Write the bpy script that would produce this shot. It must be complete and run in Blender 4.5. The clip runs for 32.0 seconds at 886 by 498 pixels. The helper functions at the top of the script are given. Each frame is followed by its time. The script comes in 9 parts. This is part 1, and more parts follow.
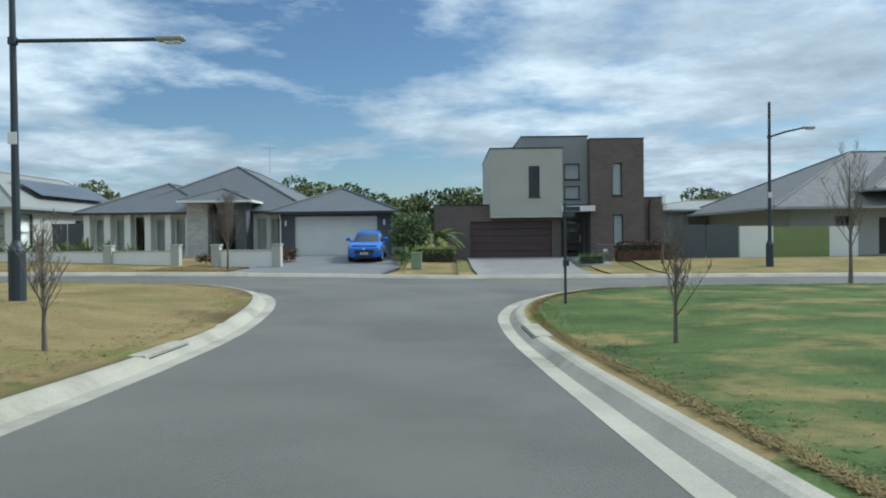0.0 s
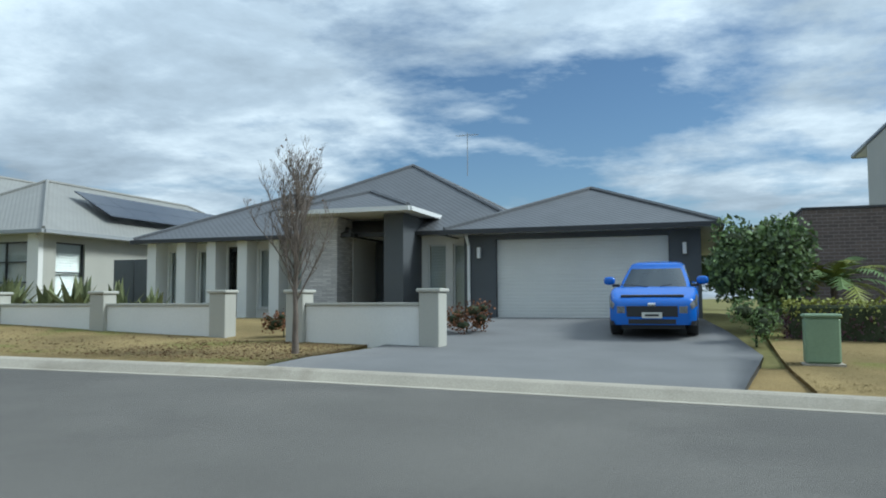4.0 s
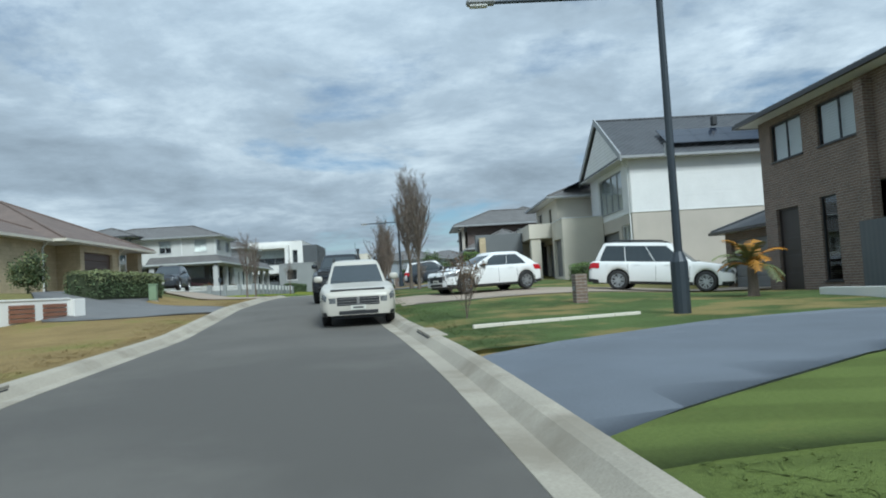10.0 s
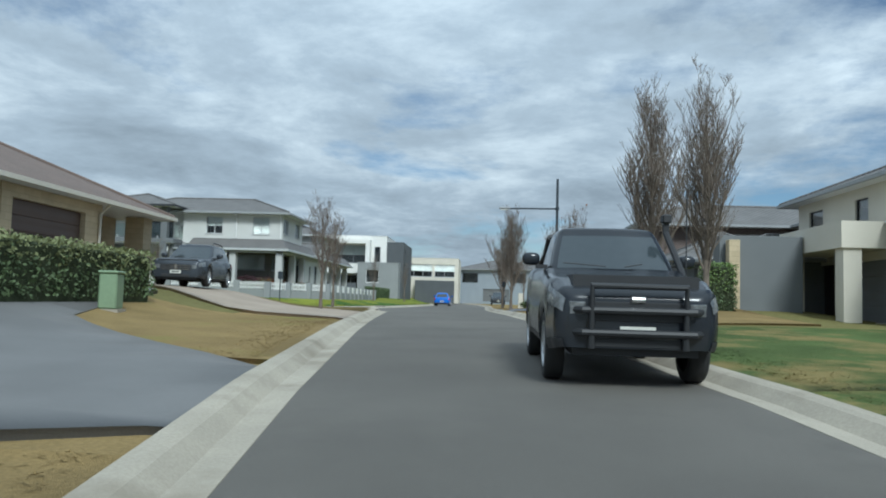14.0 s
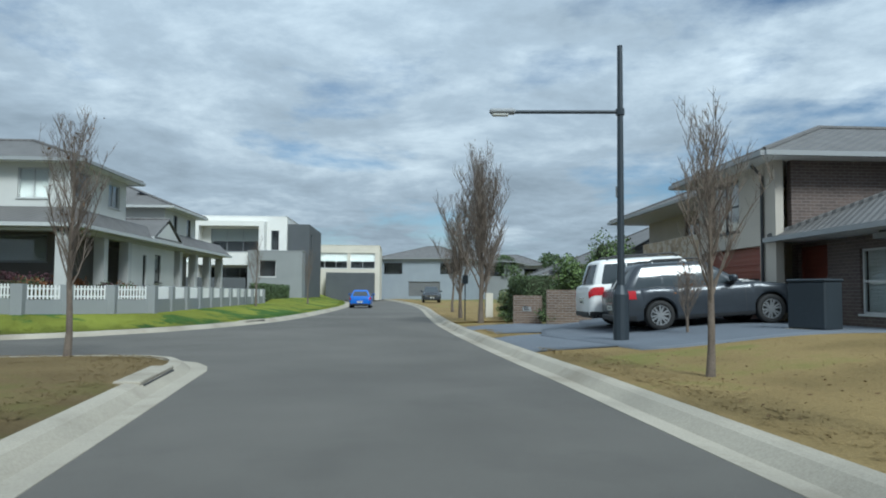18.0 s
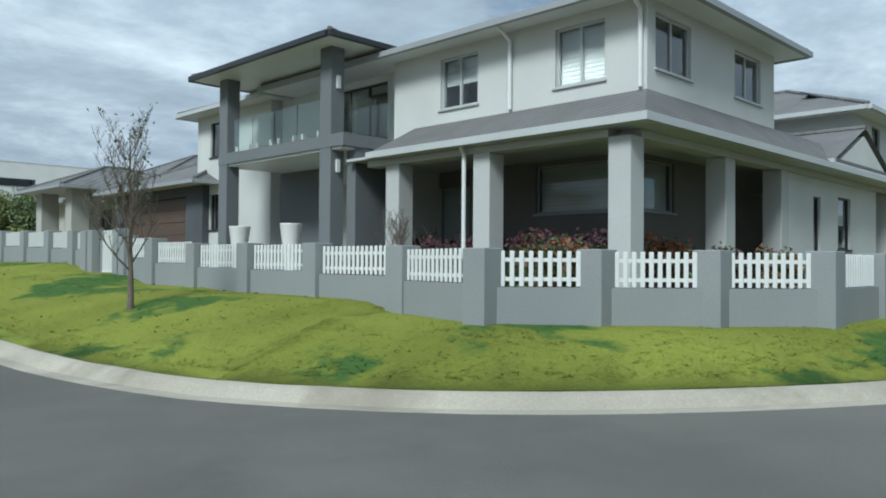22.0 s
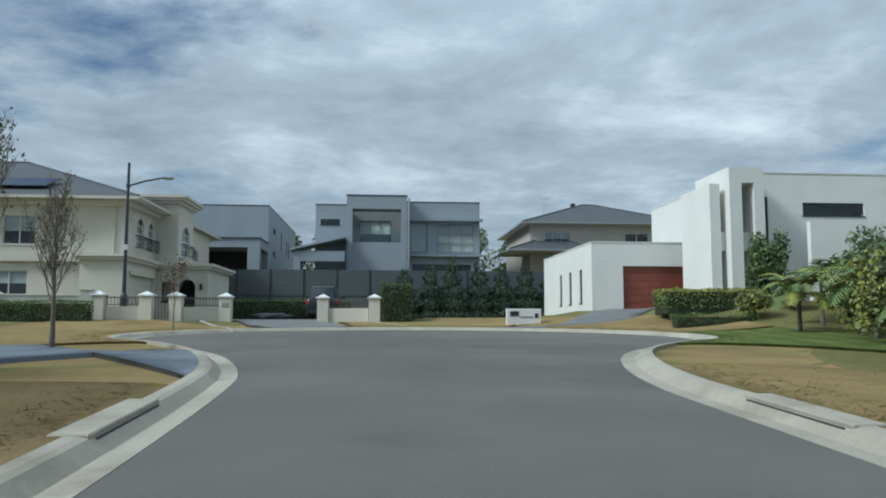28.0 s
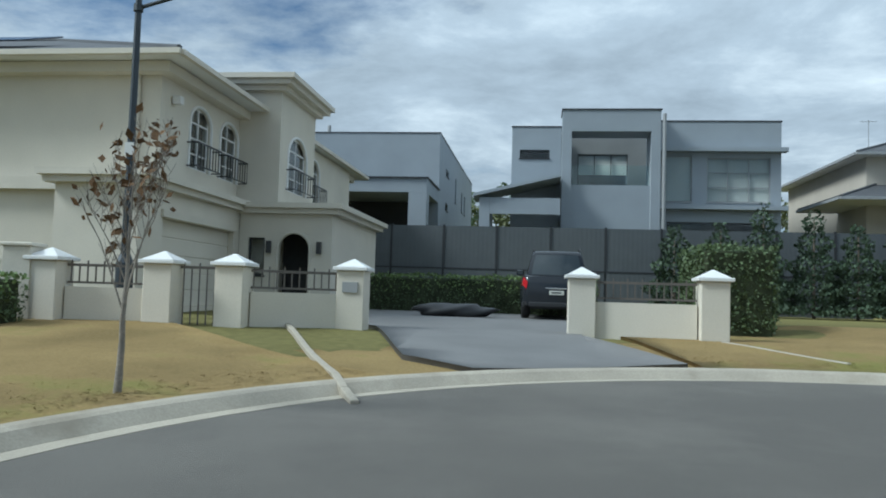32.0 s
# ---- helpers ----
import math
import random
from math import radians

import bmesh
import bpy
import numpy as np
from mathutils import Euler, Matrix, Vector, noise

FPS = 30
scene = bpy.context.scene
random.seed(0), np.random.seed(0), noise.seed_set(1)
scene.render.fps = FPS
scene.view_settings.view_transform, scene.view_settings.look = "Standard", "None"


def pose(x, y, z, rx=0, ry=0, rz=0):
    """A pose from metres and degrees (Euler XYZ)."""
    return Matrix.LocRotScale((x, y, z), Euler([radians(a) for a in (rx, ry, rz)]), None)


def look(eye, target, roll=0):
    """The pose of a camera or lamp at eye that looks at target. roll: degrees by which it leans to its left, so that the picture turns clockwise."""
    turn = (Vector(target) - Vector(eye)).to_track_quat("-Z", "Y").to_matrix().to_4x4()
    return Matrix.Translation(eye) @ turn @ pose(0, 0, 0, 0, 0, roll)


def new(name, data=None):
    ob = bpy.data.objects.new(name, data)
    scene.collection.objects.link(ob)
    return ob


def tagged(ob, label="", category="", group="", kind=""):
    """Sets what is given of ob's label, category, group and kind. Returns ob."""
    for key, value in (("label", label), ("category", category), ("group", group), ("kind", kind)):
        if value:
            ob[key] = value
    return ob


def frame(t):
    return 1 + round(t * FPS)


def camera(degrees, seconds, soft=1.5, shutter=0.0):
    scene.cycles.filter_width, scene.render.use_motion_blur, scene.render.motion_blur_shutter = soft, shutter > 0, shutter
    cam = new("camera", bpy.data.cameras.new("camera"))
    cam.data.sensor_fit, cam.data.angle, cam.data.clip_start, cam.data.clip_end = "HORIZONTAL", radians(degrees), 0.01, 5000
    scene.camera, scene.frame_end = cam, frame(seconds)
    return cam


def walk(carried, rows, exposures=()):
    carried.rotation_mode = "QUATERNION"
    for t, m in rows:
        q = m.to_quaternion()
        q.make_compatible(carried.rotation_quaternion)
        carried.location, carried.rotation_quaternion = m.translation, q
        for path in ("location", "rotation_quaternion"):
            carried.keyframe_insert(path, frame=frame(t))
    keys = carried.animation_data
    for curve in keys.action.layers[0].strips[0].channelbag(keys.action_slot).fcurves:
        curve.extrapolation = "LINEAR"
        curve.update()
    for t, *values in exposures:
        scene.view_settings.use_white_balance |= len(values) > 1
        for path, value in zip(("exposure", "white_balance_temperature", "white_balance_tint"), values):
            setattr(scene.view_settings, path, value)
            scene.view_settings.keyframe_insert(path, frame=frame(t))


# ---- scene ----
# ---- camera ----
# rows: seconds, place in metres, heading (to the left of +y), tilt up, lean to the left
LENS = 59.87
PATH = [
    (0.0, 0.00, 0.00, 1.33, 0.44, -0.88, -0.62),
    (0.5, -0.23, 3.33, 1.15, 0.48, -0.80, -0.37),
    (1.0, -0.47, 6.64, 1.00, 0.51, -0.59, -0.31),
    (1.5, -0.69, 9.74, 0.87, 0.65, -0.14, -0.31),
    (2.0, -0.90, 12.66, 0.78, 1.25, 0.57, -0.23),
    (2.5, -1.13, 15.30, 0.75, 2.95, 1.53, -0.31),
    (3.0, -1.64, 17.85, 0.77, 6.19, 2.33, -0.33),
    (3.5, -2.37, 20.19, 0.82, 11.51, 3.12, -0.32),
    (4.0, -3.29, 22.20, 0.89, 18.33, 3.78, -0.24),
    (4.5, -4.39, 23.82, 0.97, 26.46, 4.21, -0.09),
    (5.0, -5.66, 24.98, 1.04, 35.18, 4.37, 0.15),
    (5.5, -7.12, 26.17, 1.11, 44.25, 4.21, -0.10),
    (6.0, -8.97, 27.08, 1.18, 52.24, 3.95, -0.16),
    (6.5, -10.95, 27.70, 1.23, 58.86, 3.59, -0.53),
    (7.0, -12.99, 28.23, 1.25, 64.53, 3.29, -1.28),
    (7.5, -15.12, 28.72, 1.26, 69.37, 3.13, -1.86),
    (8.0, -17.39, 29.13, 1.27, 73.72, 3.06, -2.53),
    (8.5, -19.86, 29.34, 1.29, 77.57, 3.00, -3.05),
    (9.0, -22.36, 29.40, 1.33, 81.13, 2.96, -3.30),
    (9.5, -24.91, 29.33, 1.41, 84.63, 2.99, -3.41),
    (10.0, -27.33, 29.10, 1.50, 87.92, 3.01, -3.40),
    (10.5, -29.58, 28.72, 1.59, 90.99, 3.14, -3.09),
    (11.0, -31.72, 28.21, 1.66, 93.48, 3.29, -2.67),
    (11.5, -34.27, 27.46, 1.74, 95.49, 3.51, -1.80),
    (12.0, -36.98, 26.73, 1.82, 96.50, 3.70, -0.65),
    (12.5, -40.01, 25.94, 1.87, 96.64, 3.82, 0.24),
    (13.0, -42.93, 25.22, 1.92, 96.08, 3.91, 0.85),
    (13.5, -45.77, 24.71, 2.00, 95.05, 3.95, 1.66),
    (14.0, -48.37, 24.34, 2.12, 93.13, 3.92, 1.61),
    (14.5, -50.85, 24.06, 2.26, 91.52, 3.89, 1.57),
    (15.0, -53.33, 23.81, 2.41, 90.54, 3.86, 1.53),
    (15.5, -55.91, 23.60, 2.53, 90.04, 3.83, 1.49),
    (16.0, -58.72, 23.49, 2.61, 88.93, 3.82, 1.34),
    (16.5, -61.79, 23.36, 2.69, 87.91, 3.76, 1.09),
    (17.0, -64.76, 23.27, 2.75, 87.30, 3.65, 0.87),
    (17.5, -67.62, 23.17, 2.81, 86.99, 3.47, 0.62),
    (18.0, -70.23, 23.09, 2.86, 86.94, 3.30, 0.47),
    (18.5, -72.97, 22.97, 2.88, 87.09, 3.16, 0.18),
    (19.0, -75.92, 22.86, 2.92, 88.00, 3.04, -0.02),
    (19.5, -78.47, 22.82, 2.95, 90.39, 2.86, -0.21),
    (20.0, -80.72, 22.54, 2.98, 94.70, 2.62, -0.11),
    (20.5, -82.84, 21.81, 2.96, 100.77, 2.36, -0.17),
    (21.0, -84.92, 20.68, 2.94, 109.77, 2.04, -0.02),
    (21.5, -86.66, 19.28, 2.91, 121.89, 1.54, 0.27),
    (22.0, -87.91, 17.65, 2.86, 134.96, 1.03, 0.43),
    (22.5, -88.64, 15.63, 2.81, 147.23, 0.83, 0.56),
    (23.0, -88.90, 13.08, 2.77, 159.46, 0.68, -0.84),
    (23.5, -88.91, 10.09, 2.72, 169.17, 1.50, -1.41),
    (24.0, -88.66, 6.75, 2.74, 175.51, 2.83, -1.48),
    (24.5, -88.36, 3.67, 2.86, 178.17, 3.97, -1.22),
    (25.0, -88.03, 0.70, 3.02, 179.19, 4.68, -1.00),
    (25.5, -87.64, -2.75, 3.22, 179.54, 5.14, -0.79),
    (26.0, -87.38, -6.28, 3.40, 179.21, 5.28, -0.52),
    (26.5, -87.12, -9.90, 3.56, 178.34, 5.38, -0.32),
    (27.0, -86.91, -13.56, 3.71, 177.41, 5.48, -0.12),
    (27.5, -86.78, -17.21, 3.88, 176.52, 5.59, 0.09),
    (28.0, -86.79, -20.84, 4.05, 175.37, 5.49, 0.09),
    (28.5, -86.86, -24.22, 4.24, 174.85, 5.26, -0.02),
    (29.0, -86.88, -27.75, 4.41, 175.68, 4.89, -0.09),
    (29.5, -86.74, -30.88, 4.55, 178.28, 4.54, -0.10),
    (30.0, -86.35, -33.57, 4.65, 182.02, 4.17, -0.01),
    (30.5, -85.67, -36.20, 4.71, 186.59, 3.87, 0.17),
    (31.0, -84.68, -38.68, 4.75, 190.26, 3.65, 0.68),
    (31.5, -83.66, -41.11, 4.80, 191.25, 3.48, 1.38),
    (32.0, -83.16, -43.08, 4.84, 187.24, 3.29, 1.74),
]


def cam_pose(x, y, z, yaw, pitch, lean):
    return pose(x, y, z, 90 + pitch, 0, yaw) @ pose(0, 0, 0, 0, 0, lean)


cam = camera(LENS, 32.0, soft=1.9)
walk(cam, [(r[0], cam_pose(*r[1:])) for r in PATH], [(0.0, 0.3, 5600, 0.0), (4.0, 0.26, 5600, 0.0), (8.0, 0.08, 5600, 0.0), (12.0, 0.06, 5600, 0.0), (16.0, 0.08, 5600, 0.0), (20.0, 0.06, 5600, 0.0), (22.5, 0.12, 5600, 0.0), (24.5, 0.0, 5600, 0.0), (28.0, -0.04, 5600, 0.0), (32.0, 0.17, 5600, 0.0)])

# ---- sky and sun ----
SUN_AZ, SUN_EL = 70.0, 42.0  # bearing from +y towards +x, and height
world = bpy.data.worlds.new("sky")
scene.world = world
world.use_nodes = True
wn, wl = world.node_tree.nodes, world.node_tree.links
wn.clear()


def wnode(kind, **values):
    n = wn.new(kind)
    for k, v in values.items():
        n.inputs[k].default_value = v
    return n


sky = wn.new("ShaderNodeTexSky")
sky.sky_type = "NISHITA"
sky.sun_disc = False
sky.sun_elevation = radians(SUN_EL)
sky.sun_rotation = radians(SUN_AZ)
sky.ozone_density = 3.0
sky.dust_density = 0.4
coord = wn.new("ShaderNodeTexCoord")
sep = wn.new("ShaderNodeSeparateXYZ")
wl.new(coord.outputs["Generated"], sep.inputs[0])
lift = wn.new("ShaderNodeMath")
lift.operation = "ADD"
lift.inputs[1].default_value = 0.13
wl.new(sep.outputs["Z"], lift.inputs[0])
low = wn.new("ShaderNodeMath")
low.operation = "MAXIMUM"
low.inputs[1].default_value = 0.09
wl.new(lift.outputs[0], low.inputs[0])
flat = []
for axis in "XY":
    dv = wn.new("ShaderNodeMath")
    dv.operation = "DIVIDE"
    wl.new(sep.outputs[axis], dv.inputs[0])
    wl.new(low.outputs[0], dv.inputs[1])
    flat.append(dv)
comb = wn.new("ShaderNodeCombineXYZ")
wl.new(flat[0].outputs[0], comb.inputs[0])
wl.new(flat[1].outputs[0], comb.inputs[1])


def cloud_noise(scale, detail, rough, offset, distort=0.0):
    mp = wn.new("ShaderNodeMapping")
    mp.inputs["Location"].default_value = offset
    wl.new(comb.outputs[0], mp.inputs[0])
    nz = wnode("ShaderNodeTexNoise", Scale=scale, Detail=detail, Roughness=rough, Distortion=distort)
    wl.new(mp.outputs[0], nz.inputs["Vector"])
    return nz


def ramp_of(tree_nodes, stops):
    r = tree_nodes.new("ShaderNodeValToRGB")
    while len(r.color_ramp.elements) < len(stops):
        r.color_ramp.elements.new(0.5)
    for e, (p, c) in zip(r.color_ramp.elements, stops):
        e.position, e.color = p, (*c, 1)
    return r


big = cloud_noise(0.6, 9, 0.6, (3.1, 7.4, 0.0), 0.12)
cover = ramp_of(wn, [(0.35, (0, 0, 0)), (0.455, (1, 1, 1))])
# the cloud thins out towards +y
north = wn.new("ShaderNodeMath")
north.operation = "MAXIMUM"
north.inputs[1].default_value = -0.35
wl.new(sep.outputs["Y"], north.inputs[0])
thin = wn.new("ShaderNodeMath")
thin.operation = "MULTIPLY_ADD"
thin.inputs[1].default_value = -0.075
wl.new(north.outputs[0], thin.inputs[0])
wl.new(big.outputs["Fac"], thin.inputs[2])
wl.new(thin.outputs[0], cover.inputs[0])
fine = cloud_noise(1.5, 10, 0.62, (0.4, 2.2, 5.0), 0.15)
tone = ramp_of(wn, [(0.30, (0.32, 0.355, 0.395)), (0.50, (0.46, 0.505, 0.555)), (0.72, (0.78, 0.81, 0.83))])
wl.new(fine.outputs["Fac"], tone.inputs[0])
# an overcast sky is brighter overhead than at the horizon
rise_ = wn.new("ShaderNodeMapRange")
rise_.inputs["From Min"].default_value, rise_.inputs["From Max"].default_value = 0.0, 1.0
rise_.inputs["To Min"].default_value, rise_.inputs["To Max"].default_value = 0.80, 1.75
wl.new(sep.outputs["Z"], rise_.inputs["Value"])
cloud = wn.new("ShaderNodeVectorMath")
cloud.operation = "SCALE"
wl.new(tone.outputs[0], cloud.inputs[0])
wl.new(rise_.outputs[0], cloud.inputs["Scale"])
dim = wn.new("ShaderNodeVectorMath")
dim.operation = "SCALE"
dim.inputs["Scale"].default_value = 0.07
wl.new(sky.outputs[0], dim.inputs[0])
mix = wn.new("ShaderNodeMix")
mix.data_type = "RGBA"
wl.new(cover.outputs[0], mix.inputs["Factor"])
wl.new(dim.outputs[0], mix.inputs[6])
wl.new(cloud.outputs[0], mix.inputs[7])
bg = wn.new("ShaderNodeBackground")
bg.inputs["Strength"].default_value = 1.0
wl.new(mix.outputs[2], bg.inputs["Color"])
wout = wn.new("ShaderNodeOutputWorld")
wl.new(bg.outputs[0], wout.inputs[0])

sun = new("sun", bpy.data.lights.new("sun", "SUN"))
sun.data.energy, sun.data.angle, sun.data.color = 2.9, radians(16), (1.0, 0.96, 0.9)
sd = Vector((math.sin(radians(SUN_AZ)) * math.cos(radians(SUN_EL)), math.cos(radians(SUN_AZ)) * math.cos(radians(SUN_EL)), math.sin(radians(SUN_EL))))
sun.matrix_basis = look(sd * 60, (0, 0, 0))


# ---- materials ----
def material(name, color, rough=0.7, metal=0.0, vary=0.12, scale=6.0, fine_scale=60.0, bump=0.0, bump_scale=40.0, dirt=None, spec=0.5):
    """Plain surface with variation at two scales and a fine relief."""
    m = bpy.data.materials.new(name)
    m.use_nodes = True
    n, l = m.node_tree.nodes, m.node_tree.links
    b = n["Principled BSDF"]
    b.inputs["Roughness"].default_value, b.inputs["Metallic"].default_value = rough, metal
    b.inputs["Specular IOR Level"].default_value = spec
    tc = n.new("ShaderNodeTexCoord")
    last = None
    src = n.new("ShaderNodeRGB")
    src.outputs[0].default_value = (*color, 1)
    last = src.outputs[0]
    for sc, amount, det in ((scale, vary, 4), (fine_scale, vary * 0.7, 3)):
        if amount <= 0:
            continue
        nz = n.new("ShaderNodeTexNoise")
        nz.inputs["Scale"].default_value, nz.inputs["Detail"].default_value = sc, det
        l.new(tc.outputs["Object"], nz.inputs["Vector"])
        mr = n.new("ShaderNodeMapRange")
        mr.inputs["From Min"].default_value, mr.inputs["From Max"].default_value = 0.3, 0.7
        mr.inputs["To Min"].default_value, mr.inputs["To Max"].default_value = 1 - amount, 1 + amount
        l.new(nz.outputs["Fac"], mr.inputs["Value"])
        sc_n = n.new("ShaderNodeVectorMath")
        sc_n.operation = "SCALE"
        l.new(last, sc_n.inputs[0])
        l.new(mr.outputs[0], sc_n.inputs["Scale"])
        last = sc_n.outputs[0]
    if dirt:
        nz = n.new("ShaderNodeTexNoise")
        nz.inputs["Scale"].default_value, nz.inputs["Detail"].default_value, nz.inputs["Roughness"].default_value = dirt[1], 6, 0.65
        l.new(tc.outputs["Object"], nz.inputs["Vector"])
        rp = ramp_of(n, [(dirt[2], (0, 0, 0)), (dirt[2] + dirt[3], (1, 1, 1))])
        l.new(nz.outputs["Fac"], rp.inputs[0])
        mx = n.new("ShaderNodeMix")
        mx.data_type = "RGBA"
        l.new(rp.outputs[0], mx.inputs["Factor"])
        l.new(last, mx.inputs[6])
        mx.inputs[7].default_value = (*dirt[0], 1)
        last = mx.outputs[2]
    l.new(last, b.inputs["Base Color"])
    if bump:
        nz = n.new("ShaderNodeTexNoise")
        nz.inputs["Scale"].default_value, nz.inputs["Detail"].default_value = bump_scale, 5
        l.new(tc.outputs["Object"], nz.inputs["Vector"])
        bp = n.new("ShaderNodeBump")
        bp.inputs["Strength"].default_value, bp.inputs["Distance"].default_value = bump, 0.02
        l.new(nz.outputs["Fac"], bp.inputs["Height"])
        l.new(bp.outputs[0], b.inputs["Normal"])
    return m


def brick_material(name, c1, c2, mortar, bw=0.24, bh=0.086):
    """Face brick, courses running level on walls that stand along either local axis."""
    m = bpy.data.materials.new(name)
    m.use_nodes = True
    n, l = m.node_tree.nodes, m.node_tree.links
    b = n["Principled BSDF"]
    b.inputs["Roughness"].default_value = 0.85
    tc, sp, cb, ad = n.new("ShaderNodeTexCoord"), n.new("ShaderNodeSeparateXYZ"), n.new("ShaderNodeCombineXYZ"), n.new("ShaderNodeMath")
    l.new(tc.outputs["Object"], sp.inputs[0])
    l.new(sp.outputs["X"], ad.inputs[0])
    l.new(sp.outputs["Y"], ad.inputs[1])
    l.new(ad.outputs[0], cb.inputs[0])
    l.new(sp.outputs["Z"], cb.inputs[1])
    bt = n.new("ShaderNodeTexBrick")
    bt.inputs["Scale"].default_value = 1.0
    bt.inputs["Brick Width"].default_value, bt.inputs["Row Height"].default_value = bw, bh
    bt.inputs["Mortar Size"].default_value, bt.inputs["Bias"].default_value = 0.006, 0.1
    bt.inputs["Color1"].default_value, bt.inputs["Color2"].default_value, bt.inputs["Mortar"].default_value = (*c1, 1), (*c2, 1), (*mortar, 1)
    l.new(cb.outputs[0], bt.inputs["Vector"])
    nz = n.new("ShaderNodeTexNoise")
    nz.inputs["Scale"].default_value, nz.inputs["Detail"].default_value = 1.2, 5
    l.new(tc.outputs["Object"], nz.inputs["Vector"])
    mr = n.new("ShaderNodeMapRange")
    mr.inputs["To Min"].default_value, mr.inputs["To Max"].default_value = 0.75, 1.25
    l.new(nz.outputs["Fac"], mr.inputs["Value"])
    sc = n.new("ShaderNodeVectorMath")
    sc.operation = "SCALE"
    l.new(bt.outputs["Color"], sc.inputs[0])
    l.new(mr.outputs[0], sc.inputs["Scale"])
    l.new(sc.outputs[0], b.inputs["Base Color"])
    bp = n.new("ShaderNodeBump")
    bp.inputs["Strength"].default_value, bp.inputs["Distance"].default_value, bp.invert = 0.6, 0.01, True
    l.new(bt.outputs["Fac"], bp.inputs["Height"])
    l.new(bp.outputs[0], b.inputs["Normal"])
    return m


def banded(name, color, step, rough, depth, axis="Z", vary=0.1, metal=0.0):
    """Sheet or boards with ribs or laps every `step` metres across one local axis."""
    m = material(name, color, rough, metal, vary, 1.5, 25.0)
    n, l = m.node_tree.nodes, m.node_tree.links
    tc, sp, mu, fr = n.new("ShaderNodeTexCoord"), n.new("ShaderNodeSeparateXYZ"), n.new("ShaderNodeMath"), n.new("ShaderNodeMath")
    l.new(tc.outputs["Object"], sp.inputs[0])
    mu.operation, fr.operation = "DIVIDE", "PINGPONG"
    mu.inputs[1].default_value, fr.inputs[1].default_value = step, 0.5
    if axis in "XYZ":
        l.new(sp.outputs[axis], mu.inputs[0])
    else:
        ad = n.new("ShaderNodeMath")
        l.new(sp.outputs["X"], ad.inputs[0])
        l.new(sp.outputs["Y"], ad.inputs[1])
        l.new(ad.outputs[0], mu.inputs[0])
    l.new(mu.outputs[0], fr.inputs[0])
    bp = n.new("ShaderNodeBump")
    bp.inputs["Strength"].default_value, bp.inputs["Distance"].default_value = 1.0, depth
    l.new(fr.outputs[0], bp.inputs["Height"])
    l.new(bp.outputs[0], n["Principled BSDF"].inputs["Normal"])
    return m


def glass_material(name, tint, rough=0.02):
    m = bpy.data.materials.new(name)
    m.use_nodes = True
    b = m.node_tree.nodes["Principled BSDF"]
    b.inputs["Base Color"].default_value = (*tint, 1)
    b.inputs["Transmission Weight"].default_value, b.inputs["Roughness"].default_value, b.inputs["IOR"].default_value = 1.0, rough, 1.45
    return m


M = {}
M["asphalt"] = material("asphalt", (0.130, 0.121, 0.105), 0.85, 0, 0.16, 0.35, 90, 0.6, 220, dirt=((0.102, 0.095, 0.083), 0.12, 0.5, 0.1))
M["concrete"] = material("kerb concrete", (0.36, 0.325, 0.26), 0.9, 0, 0.14, 0.8, 40, 0.3, 80, dirt=((0.24, 0.21, 0.16), 0.5, 0.52, 0.16))
M["drive"] = material("grey stencilled concrete", (0.15, 0.148, 0.145), 0.8, 0, 0.1, 0.8, 60, 0.25, 120)
M["drive_slate"] = material("slate blue concrete", (0.125, 0.14, 0.162), 0.75, 0, 0.12, 0.6, 50, 0.25, 120)
M["drive_pale"] = material("pale grey concrete", (0.195, 0.185, 0.175), 0.8, 0, 0.1, 0.8, 60, 0.25, 120)
M["drive_tan"] = material("exposed aggregate concrete", (0.33, 0.27, 0.21), 0.9, 0, 0.12, 0.6, 80, 0.3, 150)
M["lawn_dry"] = material("dry couch grass", (0.245, 0.185, 0.085), 0.95, 0, 0.22, 0.5, 28, 0.9, 90, dirt=((0.17, 0.18, 0.05), 0.35, 0.54, 0.12), spec=0.1)
M["lawn_tan"] = material("parched lawn", (0.26, 0.19, 0.085), 0.95, 0, 0.2, 0.6, 28, 0.9, 90, dirt=((0.20, 0.19, 0.06), 0.3, 0.55, 0.12), spec=0.1)
M["lawn_green"] = material("mown green lawn", (0.118, 0.15, 0.042), 0.95, 0, 0.15, 0.5, 30, 0.9, 90, dirt=((0.17, 0.17, 0.05), 0.25, 0.58, 0.12), spec=0.1)
M["lawn_park"] = material("park lawn", (0.088, 0.122, 0.042), 0.95, 0, 0.28, 0.6, 30, 0.9, 90, dirt=((0.24, 0.195, 0.08), 0.42, 0.5, 0.12), spec=0.1)
M["lawn_lime"] = material("bright verge grass", (0.20, 0.222, 0.038), 0.95, 0, 0.2, 0.4, 26, 0.9, 90, dirt=((0.065, 0.125, 0.03), 0.28, 0.535, 0.045), spec=0.1)
M["lawn_brown"] = material("worn brown verge", (0.17, 0.125, 0.06), 0.95, 0, 0.2, 0.5, 28, 0.9, 90, dirt=((0.14, 0.13, 0.045), 0.3, 0.55, 0.12), spec=0.1)
